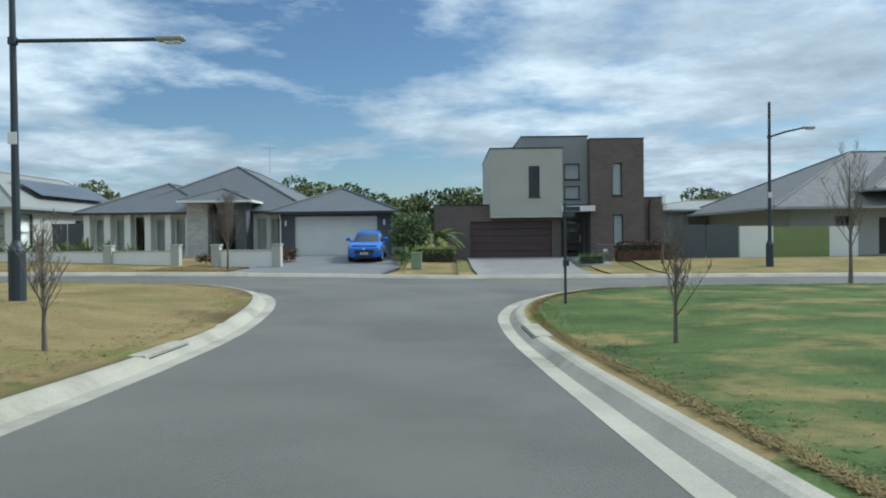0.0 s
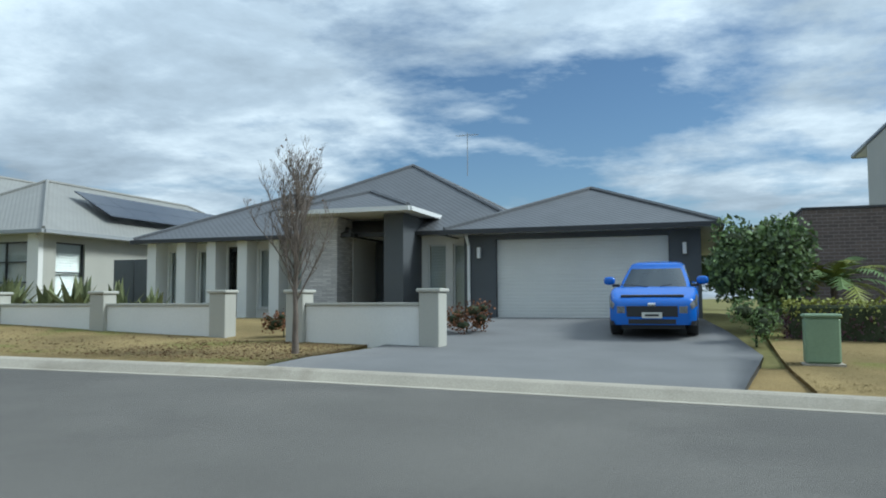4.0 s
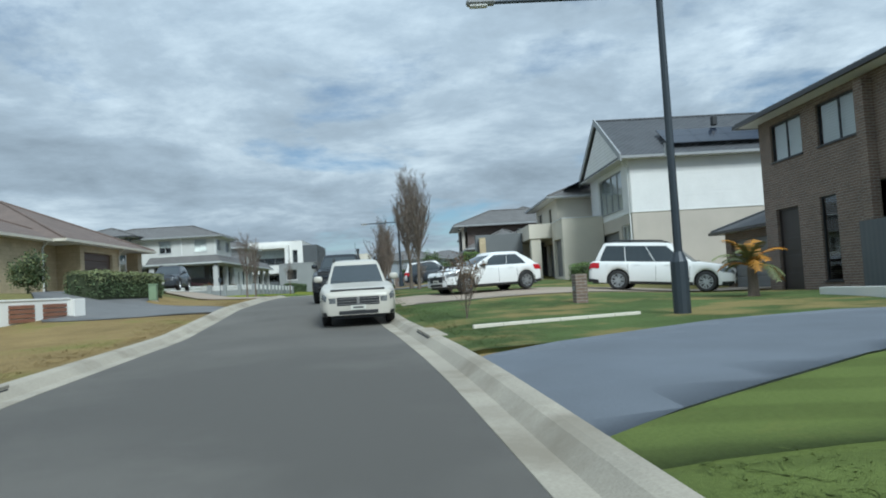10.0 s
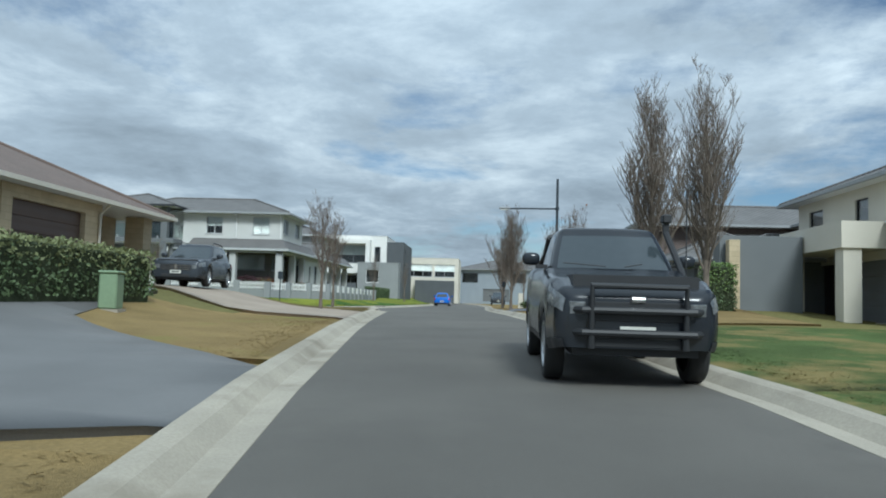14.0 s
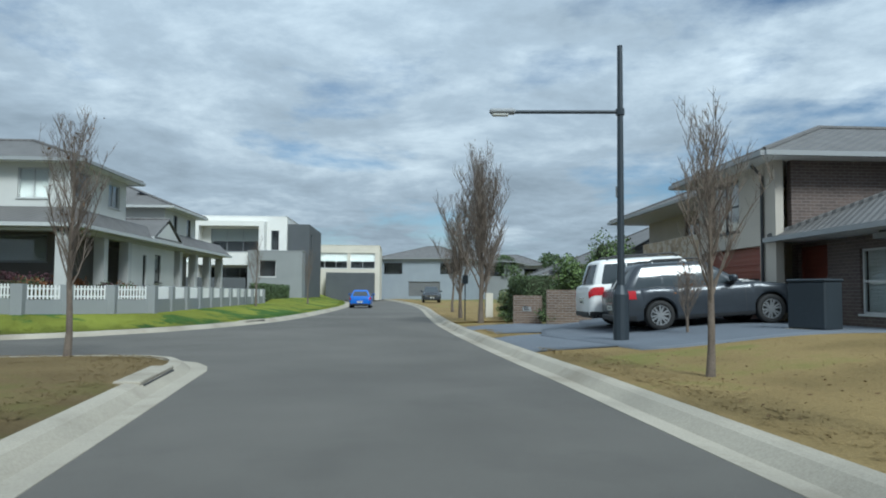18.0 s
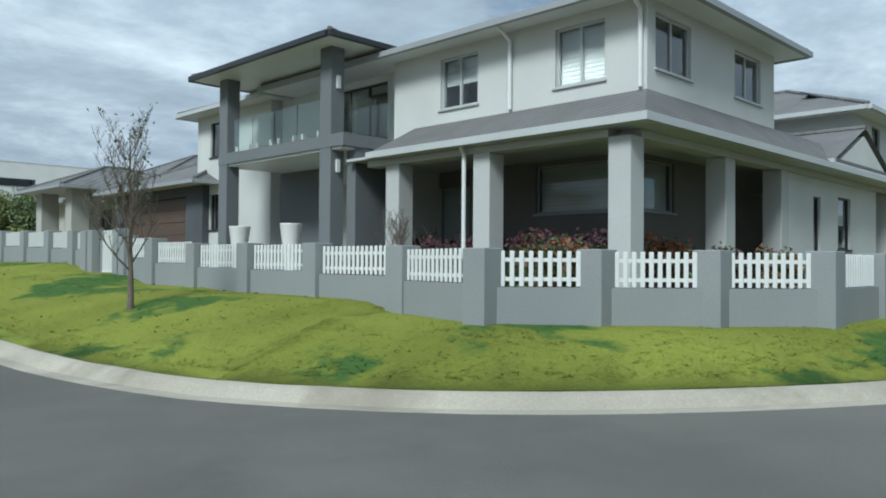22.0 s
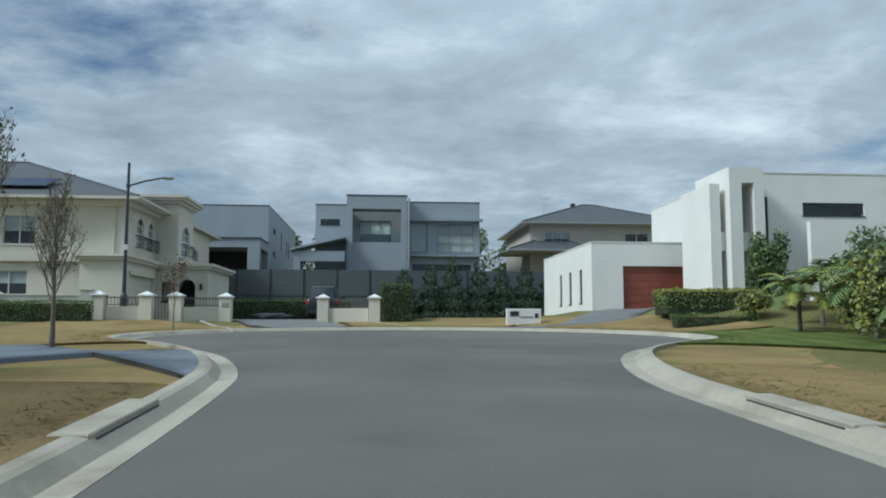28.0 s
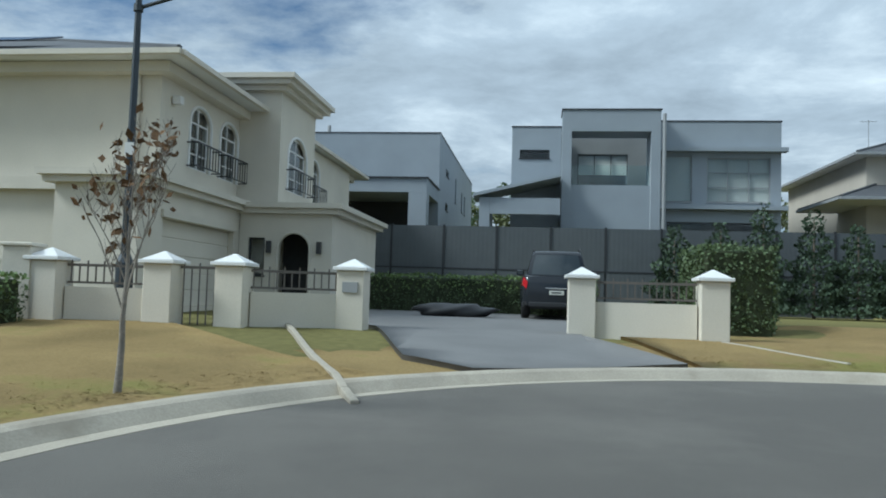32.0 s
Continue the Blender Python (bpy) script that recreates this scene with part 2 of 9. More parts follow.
def striped(m, step, strength, angle=0.0):
    """Lighter and darker mowing stripes over a lawn."""
    n, l = m.node_tree.nodes, m.node_tree.links
    b = n["Principled BSDF"]
    src = b.inputs["Base Color"].links[0].from_socket
    tc, mp, sp, dv, pp = (n.new(k) for k in ("ShaderNodeTexCoord", "ShaderNodeMapping", "ShaderNodeSeparateXYZ", "ShaderNodeMath", "ShaderNodeMath"))
    mp.inputs["Rotation"].default_value = (0, 0, radians(angle))
    l.new(tc.outputs["Object"], mp.inputs[0])
    l.new(mp.outputs[0], sp.inputs[0])
    dv.operation, pp.operation = "DIVIDE", "PINGPONG"
    dv.inputs[1].default_value, pp.inputs[1].default_value = step, 1.0
    l.new(sp.outputs["X"], dv.inputs[0])
    l.new(dv.outputs[0], pp.inputs[0])
    mr = n.new("ShaderNodeMapRange")
    mr.interpolation_type = "SMOOTHSTEP"
    mr.inputs["From Min"].default_value, mr.inputs["From Max"].default_value = 0.35, 0.65
    mr.inputs["To Min"].default_value, mr.inputs["To Max"].default_value = 1 - strength, 1 + strength
    l.new(pp.outputs[0], mr.inputs["Value"])
    sc = n.new("ShaderNodeVectorMath")
    sc.operation = "SCALE"
    l.new(src, sc.inputs[0])
    l.new(mr.outputs[0], sc.inputs["Scale"])
    l.new(sc.outputs[0], b.inputs["Base Color"])


striped(M["lawn_green"], 0.55, 0.1, 12)
M["ground"] = material("open ground", (0.17, 0.155, 0.06), 0.95, 0, 0.25, 0.08, 5, 0.6, 30, spec=0.1)
M["render_white"] = material("white render", (0.72, 0.71, 0.67), 0.85, 0, 0.04, 0.7, 30, 0.15, 150)
M["render_cream"] = material("cream render", (0.62, 0.58, 0.49), 0.85, 0, 0.05, 0.7, 30, 0.15, 150)
M["render_stone"] = material("warm grey render", (0.42, 0.41, 0.36), 0.85, 0, 0.05, 0.7, 30, 0.15, 150)
M["render_grey"] = material("light grey render", (0.47, 0.47, 0.455), 0.85, 0, 0.05, 0.7, 30, 0.15, 150)
M["render_pale"] = material("pale warm grey render", (0.56, 0.56, 0.53), 0.85, 0, 0.05, 0.7, 30, 0.15, 150)
M["render_mid"] = material("mid grey render", (0.25, 0.26, 0.26), 0.85, 0, 0.06, 0.7, 30, 0.15, 150)
M["render_dark"] = material("charcoal render", (0.085, 0.092, 0.098), 0.8, 0, 0.08, 0.7, 30, 0.15, 150)
M["render_taupe"] = material("dark taupe render", (0.155, 0.145, 0.13), 0.85, 0, 0.07, 0.7, 30, 0.15, 150)
M["render_slate"] = material("slate grey render", (0.15, 0.16, 0.165), 0.8, 0, 0.07, 0.7, 30, 0.15, 150)
M["render_blue"] = material("blue-grey render", (0.30, 0.335, 0.37), 0.85, 0, 0.05, 0.7, 30, 0.15, 150)
M["render_tan"] = material("taupe render", (0.47, 0.43, 0.37), 0.85, 0, 0.06, 0.7, 30, 0.15, 150)
M["iron_pipe"] = material("grey painted pipe", (0.12, 0.12, 0.115), 0.5, 0.2, 0.06, 2, 30)
M["sandstone"] = brick_material("split-face cream block", (0.56, 0.46, 0.30), (0.48, 0.39, 0.25), (0.38, 0.31, 0.2), 0.39, 0.19)
M["brick_brown"] = brick_material("brown face brick", (0.20, 0.142, 0.108), (0.145, 0.104, 0.082), (0.34, 0.32, 0.28))
M["brick_dark"] = brick_material("dark face brick", (0.15, 0.112, 0.098), (0.11, 0.085, 0.076), (0.24, 0.21, 0.19))
M["brick_tan"] = brick_material("tan face brick", (0.31, 0.22, 0.155), (0.24, 0.165, 0.12), (0.42, 0.38, 0.33))
M["board_white"] = banded("white weatherboard", (0.74, 0.74, 0.72), 0.18, 0.6, 0.03, "Z", 0.04)
M["roof_grey"] = banded("grey corrugated steel roof", (0.105, 0.108, 0.113), 0.19, 0.5, 0.016, "D", 0.08)
M["roof_pale"] = banded("pale grey corrugated steel roof", (0.245, 0.24, 0.218), 0.19, 0.5, 0.014, "D", 0.06)
M["roof_tile"] = banded("charcoal concrete roof tile", (0.072, 0.076, 0.082), 0.30, 0.7, 0.06, "D", 0.14)
M["roof_tile_brown"] = banded("brown concrete roof tile", (0.155, 0.115, 0.095), 0.30, 0.7, 0.06, "D", 0.14)
M["roof_tile_grey"] = banded("weathered grey roof tile", (0.135, 0.13, 0.125), 0.30, 0.7, 0.06, "D", 0.14)
M["trim_white"] = material("white painted trim", (0.70, 0.70, 0.68), 0.5, 0, 0.04, 1, 20)
M["trim_grey"] = material("grey fascia", (0.30, 0.31, 0.315), 0.5, 0, 0.04, 1, 20)
M["trim_pale"] = material("pale grey fascia", (0.46, 0.47, 0.46), 0.5, 0, 0.04, 1, 20)
M["trim_dark"] = material("charcoal aluminium", (0.035, 0.037, 0.04), 0.45, 0.2, 0.05, 1, 20)
M["trim_cream"] = material("cream fascia", (0.60, 0.56, 0.47), 0.5, 0, 0.04, 1, 20)
M["door_white"] = banded("white panel garage door", (0.70, 0.70, 0.66), 0.09, 0.5, 0.004, "Z", 0.03)
M["door_plum"] = banded("dark plum garage door", (0.075, 0.045, 0.045), 0.30, 0.45, 0.01, "Z", 0.06)
M["door_red"] = banded("red-brown timber-look garage door", (0.20, 0.055, 0.035), 0.15, 0.45, 0.01, "Z", 0.12)
M["door_brown"] = banded("dark brown garage door", (0.10, 0.065, 0.05), 0.25, 0.5, 0.01, "Z", 0.06)
M["door_grey"] = banded("grey garage door", (0.17, 0.175, 0.18), 0.25, 0.5, 0.01, "Z", 0.06)
M["door_dark"] = material("dark stained door", (0.035, 0.028, 0.026), 0.5, 0, 0.1, 2, 40)
# near-black colour standing in for missing light behind openings
M["unlit_dark"] = material("dark fill for unlit depth", (0.05, 0.05, 0.05), 0.9, 0, 0.1, 1, 10)
M["blind"] = banded("white blinds", (0.66, 0.66, 0.62), 0.09, 0.7, 0.012, "Z", 0.03)
M["glass"] = glass_material("window glass", (0.82, 0.87, 0.88))
M["glass_rail"] = glass_material("balustrade glass", (0.82, 0.93, 0.9))
M["metal_post"] = material("dark blue-grey painted steel", (0.035, 0.045, 0.055), 0.5, 0.2, 0.1, 1, 30)
M["fence_dark"] = banded("dark grey steel fence", (0.085, 0.095, 0.102), 0.2, 0.55, 0.008, "D", 0.06)
M["stone_white"] = brick_material("white stacked stone", (0.62, 0.60, 0.57), (0.42, 0.40, 0.39), (0.3, 0.29, 0.28), 0.3, 0.06)
M["stone_mix"] = material("random field stone", (0.34, 0.26, 0.18), 0.9, 0, 0.3, 3.0, 20, 0.6, 8, dirt=((0.5, 0.44, 0.36), 4.0, 0.5, 0.04))
M["solar"] = material("solar panel", (0.02, 0.026, 0.04), 0.15, 0.0, 0.1, 1, 20)


# ---- mesh helpers ----
def mesh_of(name, bm, mat, smooth=False):
    me = bpy.data.meshes.new(name)
    bmesh.ops.recalc_face_normals(bm, faces=bm.faces)
    bm.to_mesh(me)
    bm.free()
    for mt in mat if isinstance(mat, (list, tuple)) else [mat]:
        me.materials.append(mt)
    if smooth:
        me.polygons.foreach_set("use_smooth", [True] * len(me.polygons))
    return me


def part(name, bm, mat, parent=None, label="", at=None, smooth=False):
    ob = new(name, mesh_of(name, bm, mat, smooth))
    ob.parent = parent
    if at is not None:
        ob.matrix_basis = at
    if label:
        ob["label"] = label
    return ob


def thing(name, at, label, category, group=""):
    ob = new(name)
    ob.matrix_basis = at
    return tagged(ob, label, category, group)


def box(bm, x0, x1, y0, y1, z0, z1, bevel=0.0):
    r = bmesh.ops.create_cube(bm, size=1.0)
    for v in r["verts"]:
        v.co = ((x0 + x1) / 2 + v.co.x * (x1 - x0), (y0 + y1) / 2 + v.co.y * (y1 - y0), (z0 + z1) / 2 + v.co.z * (z1 - z0))
    if bevel > 0:
        es = list({e for v in r["verts"] for e in v.link_edges})
        bmesh.ops.bevel(bm, geom=es, offset=bevel, segments=1, affect="EDGES")
    return r["verts"]


def tube(bm, pts, radii, n=8, cap=True):
    """A round tube through points, each with its radius."""
    rings = []
    for i, p in enumerate(pts):
        a, b = Vector(pts[max(i - 1, 0)]), Vector(pts[min(i + 1, len(pts) - 1)])
        d = (b - a).normalized()
        s = d.orthogonal().normalized() if not rings else (side - d * side.dot(d)).normalized()
        side = s
        t = d.cross(s)
        r = radii[i] if isinstance(radii, (list, tuple)) else radii
        rings.append([bm.verts.new(Vector(p) + (s * math.cos(k * 2 * math.pi / n) + t * math.sin(k * 2 * math.pi / n)) * r) for k in range(n)])
    for a, b in zip(rings, rings[1:]):
        for k in range(n):
            bm.faces.new((a[k], a[(k + 1) % n], b[(k + 1) % n], b[k]))
    if cap:
        bm.faces.new(rings[0][::-1])
        bm.faces.new(rings[-1])


# ---- land and roads ----
def curve_of(xs, ys):
    return lambda v: np.interp(v, xs, ys)


along_2 = curve_of([-300, -140, -100, -81, -73, -65, -56, -46, -37, -29.6, -22, -17, -9, 0, 30, 200],
                   [2.2, 1.7, 1.62, 1.63, 1.55, 1.42, 1.2, 0.67, 0.49, 0.26, 0.0, -0.06, -0.17, -0.38, -0.5, -0.6])
along_3 = curve_of([-300, -100, -60, -43, -36, -31, -24, -17, -2.7, 3.7, 6.7, 10, 13, 19, 22],
                   [3.2, 2.6, 2.2, 1.91, 1.76, 1.57, 1.27, 0.92, 0.27, -0.07, -0.18, -0.21, -0.16, -0.02, 0.0])
along_1 = curve_of([-60, -10, 0, 3.3, 6.6, 9.7, 12.7, 15, 24], [2.0, 0.9, 0.4, 0.22, 0.07, -0.06, -0.15, -0.18, 0.0])


def road_z(x, y):
    s = np.clip((-30 - np.asarray(x, float)) / 38, 0, 1)
    s = s * s * (3 - 2 * s)
    return along_2(x) + s * along_3(y) + (1 - s) * along_1(y)


def arc(cx, cy, r, a0, a1, n=10):
    return [(cx + r * math.cos(radians(a0 + (a1 - a0) * k / n)), cy + r * math.sin(radians(a0 + (a1 - a0) * k / n))) for k in range(n + 1)]


# edges of the asphalt, in order, with the land on the right hand of each line
KERB_NORTH = [(70, 31.5), (30, 31.5), (6, 31.5), (-4, 31.5), (-14, 31.2), (-25.7, 30.3), (-41, 29.0), (-55.7, 26.9), (-70, 26.1), (-78, 25.5), (-86, 25.0), (-95, 24.6), (-106, 24.4), (-133, 24.6), (-160, 23.0), (-190, 20.0)]
KERB_SOUTH_WEST = [(-190, 14.0), (-160, 17.2), (-138, 18.8), (-120, 18.7), (-108.6, 18.3), (-102.8, 17.7), (-97.2, 16.0), (-94.4, 14.2), (-92.5, 12.0), (-91.3, 9.0), (-90.9, 5.0), (-90.8, 0.0), (-90.6, -14.0), (-90.5, -30.0)] + [(-90.5, -31.0), (-90.9, -33.8), (-92.0, -37.2), (-94.2, -40.6)] + arc(-88.0, -46.0, 8.7, 150, 390, 24) + [(-81.6, -40.6), (-83.4, -37.2), (-84.5, -33.8), (-84.9, -31.0), (-84.9, -20), (-85.0, -6), (-85.1, 8.0), (-85.1, 14.0), (-85.0, 18.0), (-84.0, 19.9), (-80.0, 20.3), (-68.7, 21.2), (-57, 22.4), (-41.8, 23.9), (-30, 24.9), (-18, 25.6), (-10.5, 25.4), (-7.2, 24.6), (-5.2, 22.4), (-4.4, 19.6), (-4.0, 16), (-3.7, 9), (-3.3, 0), (-3.2, -40)]
KERB_SOUTH_EAST = [(1.9, -40), (1.6, 0), (1.3, 9), (1.05, 15), (1.1, 18.2), (1.9, 21.2), (3.6, 23.6), (6.5, 25.0), (12, 25.5), (30, 25.5), (70, 25.5)]


def smooth_line(pts, step=0.8):
    """Points at even steps on a rounded line through pts."""
    p = [Vector((*q, 0)) for q in pts]
    for _ in range(2):
        q = [p[0]]
        for a, b in zip(p, p[1:]):
            q += [a.lerp(b, 0.25), a.lerp(b, 0.75)]
        p = q + [p[-1]]
    out, need = [p[0]], step
    for a, b in zip(p, p[1:]):
        length = (b - a).length
        at_len = need
        while at_len < length:
            out.append(a.lerp(b, at_len / length))
            at_len += step
        need = at_len - length
    out.append(p[-1])
    return [(v.x, v.y) for v in out]


LINE_N, LINE_W, LINE_E = smooth_line(KERB_NORTH), smooth_line(KERB_SOUTH_WEST), smooth_line(KERB_SOUTH_EAST)
ROAD = np.array(LINE_N + LINE_W + LINE_E)
ROAD_EDGE = np.array(LINE_N[::2] + [LINE_N[-1]] + LINE_W[::2] + [LINE_W[-1]] + LINE_E[::2] + [LINE_E[-1]])


def inside(poly, x, y):
    x, y = np.asarray(x, float), np.asarray(y, float)
    hit = np.zeros(x.shape, bool)
    for (ax, ay), (bx, by) in zip(poly, np.roll(poly, -1, 0)):
        if ay != by:
            hit ^= ((ay > y) != (by > y)) & (x < (bx - ax) * (y - ay) / (by - ay) + ax)
    return hit


def road_gap(x, y):
    """Distance outside the asphalt's edge; 0 on the road."""
    x, y = np.asarray(x, float), np.asarray(y, float)
    best = np.full(x.shape, 1e9)
    p0, p1 = ROAD_EDGE, np.roll(ROAD_EDGE, -1, 0)
    if x.size:
        near = ((np.maximum(p0[:, 0], p1[:, 0]) > x.min() - 25) & (np.minimum(p0[:, 0], p1[:, 0]) < x.max() + 25)
                & (np.maximum(p0[:, 1], p1[:, 1]) > y.min() - 25) & (np.minimum(p0[:, 1], p1[:, 1]) < y.max() + 25))
        if near.any():
            p0, p1 = p0[near], p1[near]
    for (ax, ay), (bx, by) in zip(p0, p1):
        dx, dy = bx - ax, by - ay
        k = np.clip(((x - ax) * dx + (y - ay) * dy) / (dx * dx + dy * dy + 1e-9), 0, 1)
        best = np.minimum(best, np.hypot(x - ax - k * dx, y - ay - k * dy))
    return np.where(inside(ROAD_EDGE, x, y), 0.0, best)


# level pads on which the houses stand: x0, x1, y0, y1, height
PADS = [(-21, -3.2, 42.5, 62, 0.35), (-0.8, 12, 42.3, 60, 0.12), (-40, -20, 40.8, 60, 0.65), (-62, -46.5, 41.8, 62, 0.8),
        (-75, -64, 39.8, 60, 1.6), (-83, -74.2, 37.8, 60, 1.8), (-105, -78, 32.5, 52, 2.15), (-78, -56, -5, 12.2, 2.4),
        (-126, -98.5, -9, 11.6, 2.1), (-97.2, -95.6, -14.5, -4.2, 2.76), (-97.2, -95.6, -3.2, -1.2, 2.5), (-97.2, -95.6, 0.5, 3.0, 2.28), (-97.2, -95.6, 4.0, 8.0, 2.24), (-97.6, -95.5, 9.0, 11.4, 2.06), (-99.2, -96.9, 11.4, 12.8, 2.04), (-126, -98.6, 11.6, 13.7, 2.06), (-125, -98.5, -30, -10, 2.9), (-77, -55, -34, -18, 3.4), (-77, -50, -82, -59.5, 4.3), (-89, -74, -78, -60, 4.05),
        (-105, -97.5, -78, -60.5, 4.75), (-125, -103, -75, -55, 5.1), (-125, -60, -140, -79.5, 7.6),
        (-98, -74, -78.6, -62, 4.3), (-165, -130, -12, 13, 2.3), (14, 60, 41, 60, 0.1), (8, 60, -20, 16, -0.25), (-40, -9, -20, 14, 0.15), (-200, -168, 0, 12, 2.6)]


def land_z(x, y, gap=None):
    x, y = np.asarray(x, float), np.asarray(y, float)
    gap = road_gap(x, y) if gap is None else gap
    base = road_z(x, y) + 0.13 * np.clip(gap / 0.5, 0, 1)
    w = 1 / (gap + 0.06) ** 2
    total, weight = base * w, w
    for x0, x1, y0, y1, z in PADS:
        d = np.hypot(np.maximum(np.maximum(x0 - x, x - x1), 0), np.maximum(np.maximum(y0 - y, y - y1), 0))
        k = np.clip(1 - d / 14, 0, 1) ** 2 / (d + 0.08) ** 2
        total, weight = total + z * k, weight + k
    return total / weight


def at_land(x, y):
    return float(land_z(np.array([x]), np.array([y]))[0])


def patch(name, poly, mat, lift=0.02, step=1.0, on_road=False, thick=0.0):
    """A sheet over the land inside a polygon, cut into squares so that it follows the slope."""
    bm = bmesh.new()
    bm.faces.new([bm.verts.new((x, y, 0)) for x, y in poly])
    xs, ys = [p[0] for p in poly], [p[1] for p in poly]
    for lo, hi, normal in ((min(xs), max(xs), (1, 0, 0)), (min(ys), max(ys), (0, 1, 0))):
        for k in range(int(lo // step) + 1, int(hi // step) + 1):
            co = Vector(normal) * (k * step)
            bmesh.ops.bisect_plane(bm, geom=bm.verts[:] + bm.edges[:] + bm.faces[:], plane_co=co, plane_no=normal)
    bmesh.ops.triangulate(bm, faces=bm.faces)
    x, y = np.array([v.co.x for v in bm.verts]), np.array([v.co.y for v in bm.verts])
    if on_road:
        z = road_z(x, y) + lift
    else:
        gap = road_gap(x, y)
        z = land_z(x, y, gap) + (lift - 0.03) + 0.03 * np.clip((gap - 0.5) / 1.2, 0, 1) - 0.02 * np.clip((0.7 - gap) / 0.2, 0, 1)
        z -= np.clip(lift - 0.03, 0, 1) * np.clip((1.7 - gap) / 1.2, 0, 1)
    for v, h in zip(bm.verts, z):
        v.co.z = float(h)
    if not on_road:
        # the sheet's rim goes down into the soil
        rim = [e for e in bm.edges if len(e.link_faces) == 1]
        for e in bmesh.ops.extrude_edge_only(bm, edges=rim)["geom"]:
            if isinstance(e, bmesh.types.BMVert):
                e.co.z -= 0.3
    if thick:
        r = bmesh.ops.extrude_face_region(bm, geom=bm.faces[:])
        for e in r["geom"]:
            if isinstance(e, bmesh.types.BMVert):
                e.co.z -= thick
    me = bpy.data.meshes.new(name)
    bm.normal_update()
    for f in bm.faces:
        if not thick and f.normal.z < 0:
            f.normal_flip()
    if thick:
        bmesh.ops.recalc_face_normals(bm, faces=bm.faces)
    bm.to_mesh(me)
    bm.free()
    me.materials.append(mat)
    me.polygons.foreach_set("use_smooth", [not thick] * len(me.polygons))
    return new(name, me)


def offset_line(pts, d):
    """The line moved by d to its right hand."""
    out = []
    for i, p in enumerate(pts):
        a, b = pts[max(i - 1, 0)], pts[min(i + 1, len(pts) - 1)]
        dx, dy = b[0] - a[0], b[1] - a[1]
        n = math.hypot(dx, dy) or 1
        out.append((p[0] + dy / n * d, p[1] - dx / n * d))
    return out


KERB_SHAPE = [(-0.04, -0.06), (-0.02, 0.006), (0.24, -0.006), (0.31, 0.05), (0.38, 0.105), (0.45, 0.125), (0.57, 0.128), (0.59, -0.1)]


def kerb(name, line, label):
    bm = bmesh.new()
    rows = []
    for d, h in KERB_SHAPE:
        rows.append([bm.verts.new((x, y, float(road_z(x0, y0)) + h)) for (x, y), (x0, y0) in zip(offset_line(line, d), line)])
    for a, b in zip(rows, rows[1:]):
        for k in range(len(line) - 1):
            bm.faces.new((a[k], a[k + 1], b[k + 1], b[k]))
    me = mesh_of(name, bm, M["concrete"])
    return tagged(new(name, me), label, "kerb", kind="structure")


road = tagged(patch("road", [tuple(p) for p in ROAD], M["asphalt"], 0.0, 2.0, True), "dark grey asphalt road with concrete kerbs", "road", kind="structure")
kerb("kerb", LINE_N, "pale concrete roll kerb along the road")
kerb("kerb", LINE_W, "pale concrete roll kerb round the corner and turning circle")
kerb("kerb", LINE_E, "pale concrete roll kerb at the junction")

# the land: one sheet to the horizon, finer near the roads
gx = np.concatenate([np.linspace(-2600, -200, 14), np.arange(-190, 66, 1.5), np.linspace(72, 2600, 14)])
gy = np.concatenate([np.linspace(-2600, -150, 14), np.arange(-140, 90, 1.5), np.linspace(96, 2600, 14)])
GX, GY = np.meshgrid(gx, gy, indexing="ij")
GAP = road_gap(GX.ravel(), GY.ravel())
GZ = land_z(GX.ravel(), GY.ravel(), GAP) - np.where(GAP < 2.6, 0.35, 0.03)
gme = bpy.data.meshes.new("ground")
nx, ny = len(gx), len(gy)
idx = np.arange(nx * ny).reshape(nx, ny)
quads = np.stack([idx[:-1, :-1], idx[1:, :-1], idx[1:, 1:], idx[:-1, 1:]], -1).reshape(-1, 4)
gme.from_pydata(np.stack([GX.ravel(), GY.ravel(), GZ], 1).tolist(), [], quads.tolist())
gme.materials.append(M["ground"])
tagged(new("ground", gme), "rough grassy ground reaching the horizon", "ground", kind="structure")


# ---- building parts ----
SIDES = {"front": 0, "right": 90, "back": 180, "left": -90}


def side_frame(x0, x1, y0, y1, side):
    """Pose of a wall's own frame (x along it, y inwards, z up), and its length."""
    if side == "front":
        return pose(0, y0, 0), x0, x1
    if side == "back":
        return pose(0, y1, 0, 0, 0, 180), -x1, -x0
    if side == "right":
        return pose(x1, 0, 0, 0, 0, 90), y0, y1
    return pose(x0, 0, 0, 0, 0, -90), -y1, -y0


def holed_wall(bm, u0, u1, z0, z1, t, holes):
    """A wall with square openings right through it."""
    us = sorted({u0, u1, *[h[0] for h in holes], *[h[1] for h in holes]})
    zs = sorted({z0, z1, *[h[2] for h in holes], *[h[3] for h in holes]})
    for a, b in zip(us, us[1:]):
        run = None
        for c, d in zip(zs, zs[1:]):
            solid = not any(h[0] - 1e-6 <= a and b <= h[1] + 1e-6 and h[2] - 1e-6 <= c and d <= h[3] + 1e-6 for h in holes)
            if solid:
                run = (run[0], d) if run else (c, d)
            if run and (not solid or d == zs[-1]):
                box(bm, a, b, 0, t, *run)
                run = None
    bmesh.ops.remove_doubles(bm, verts=bm.verts, dist=1e-4)


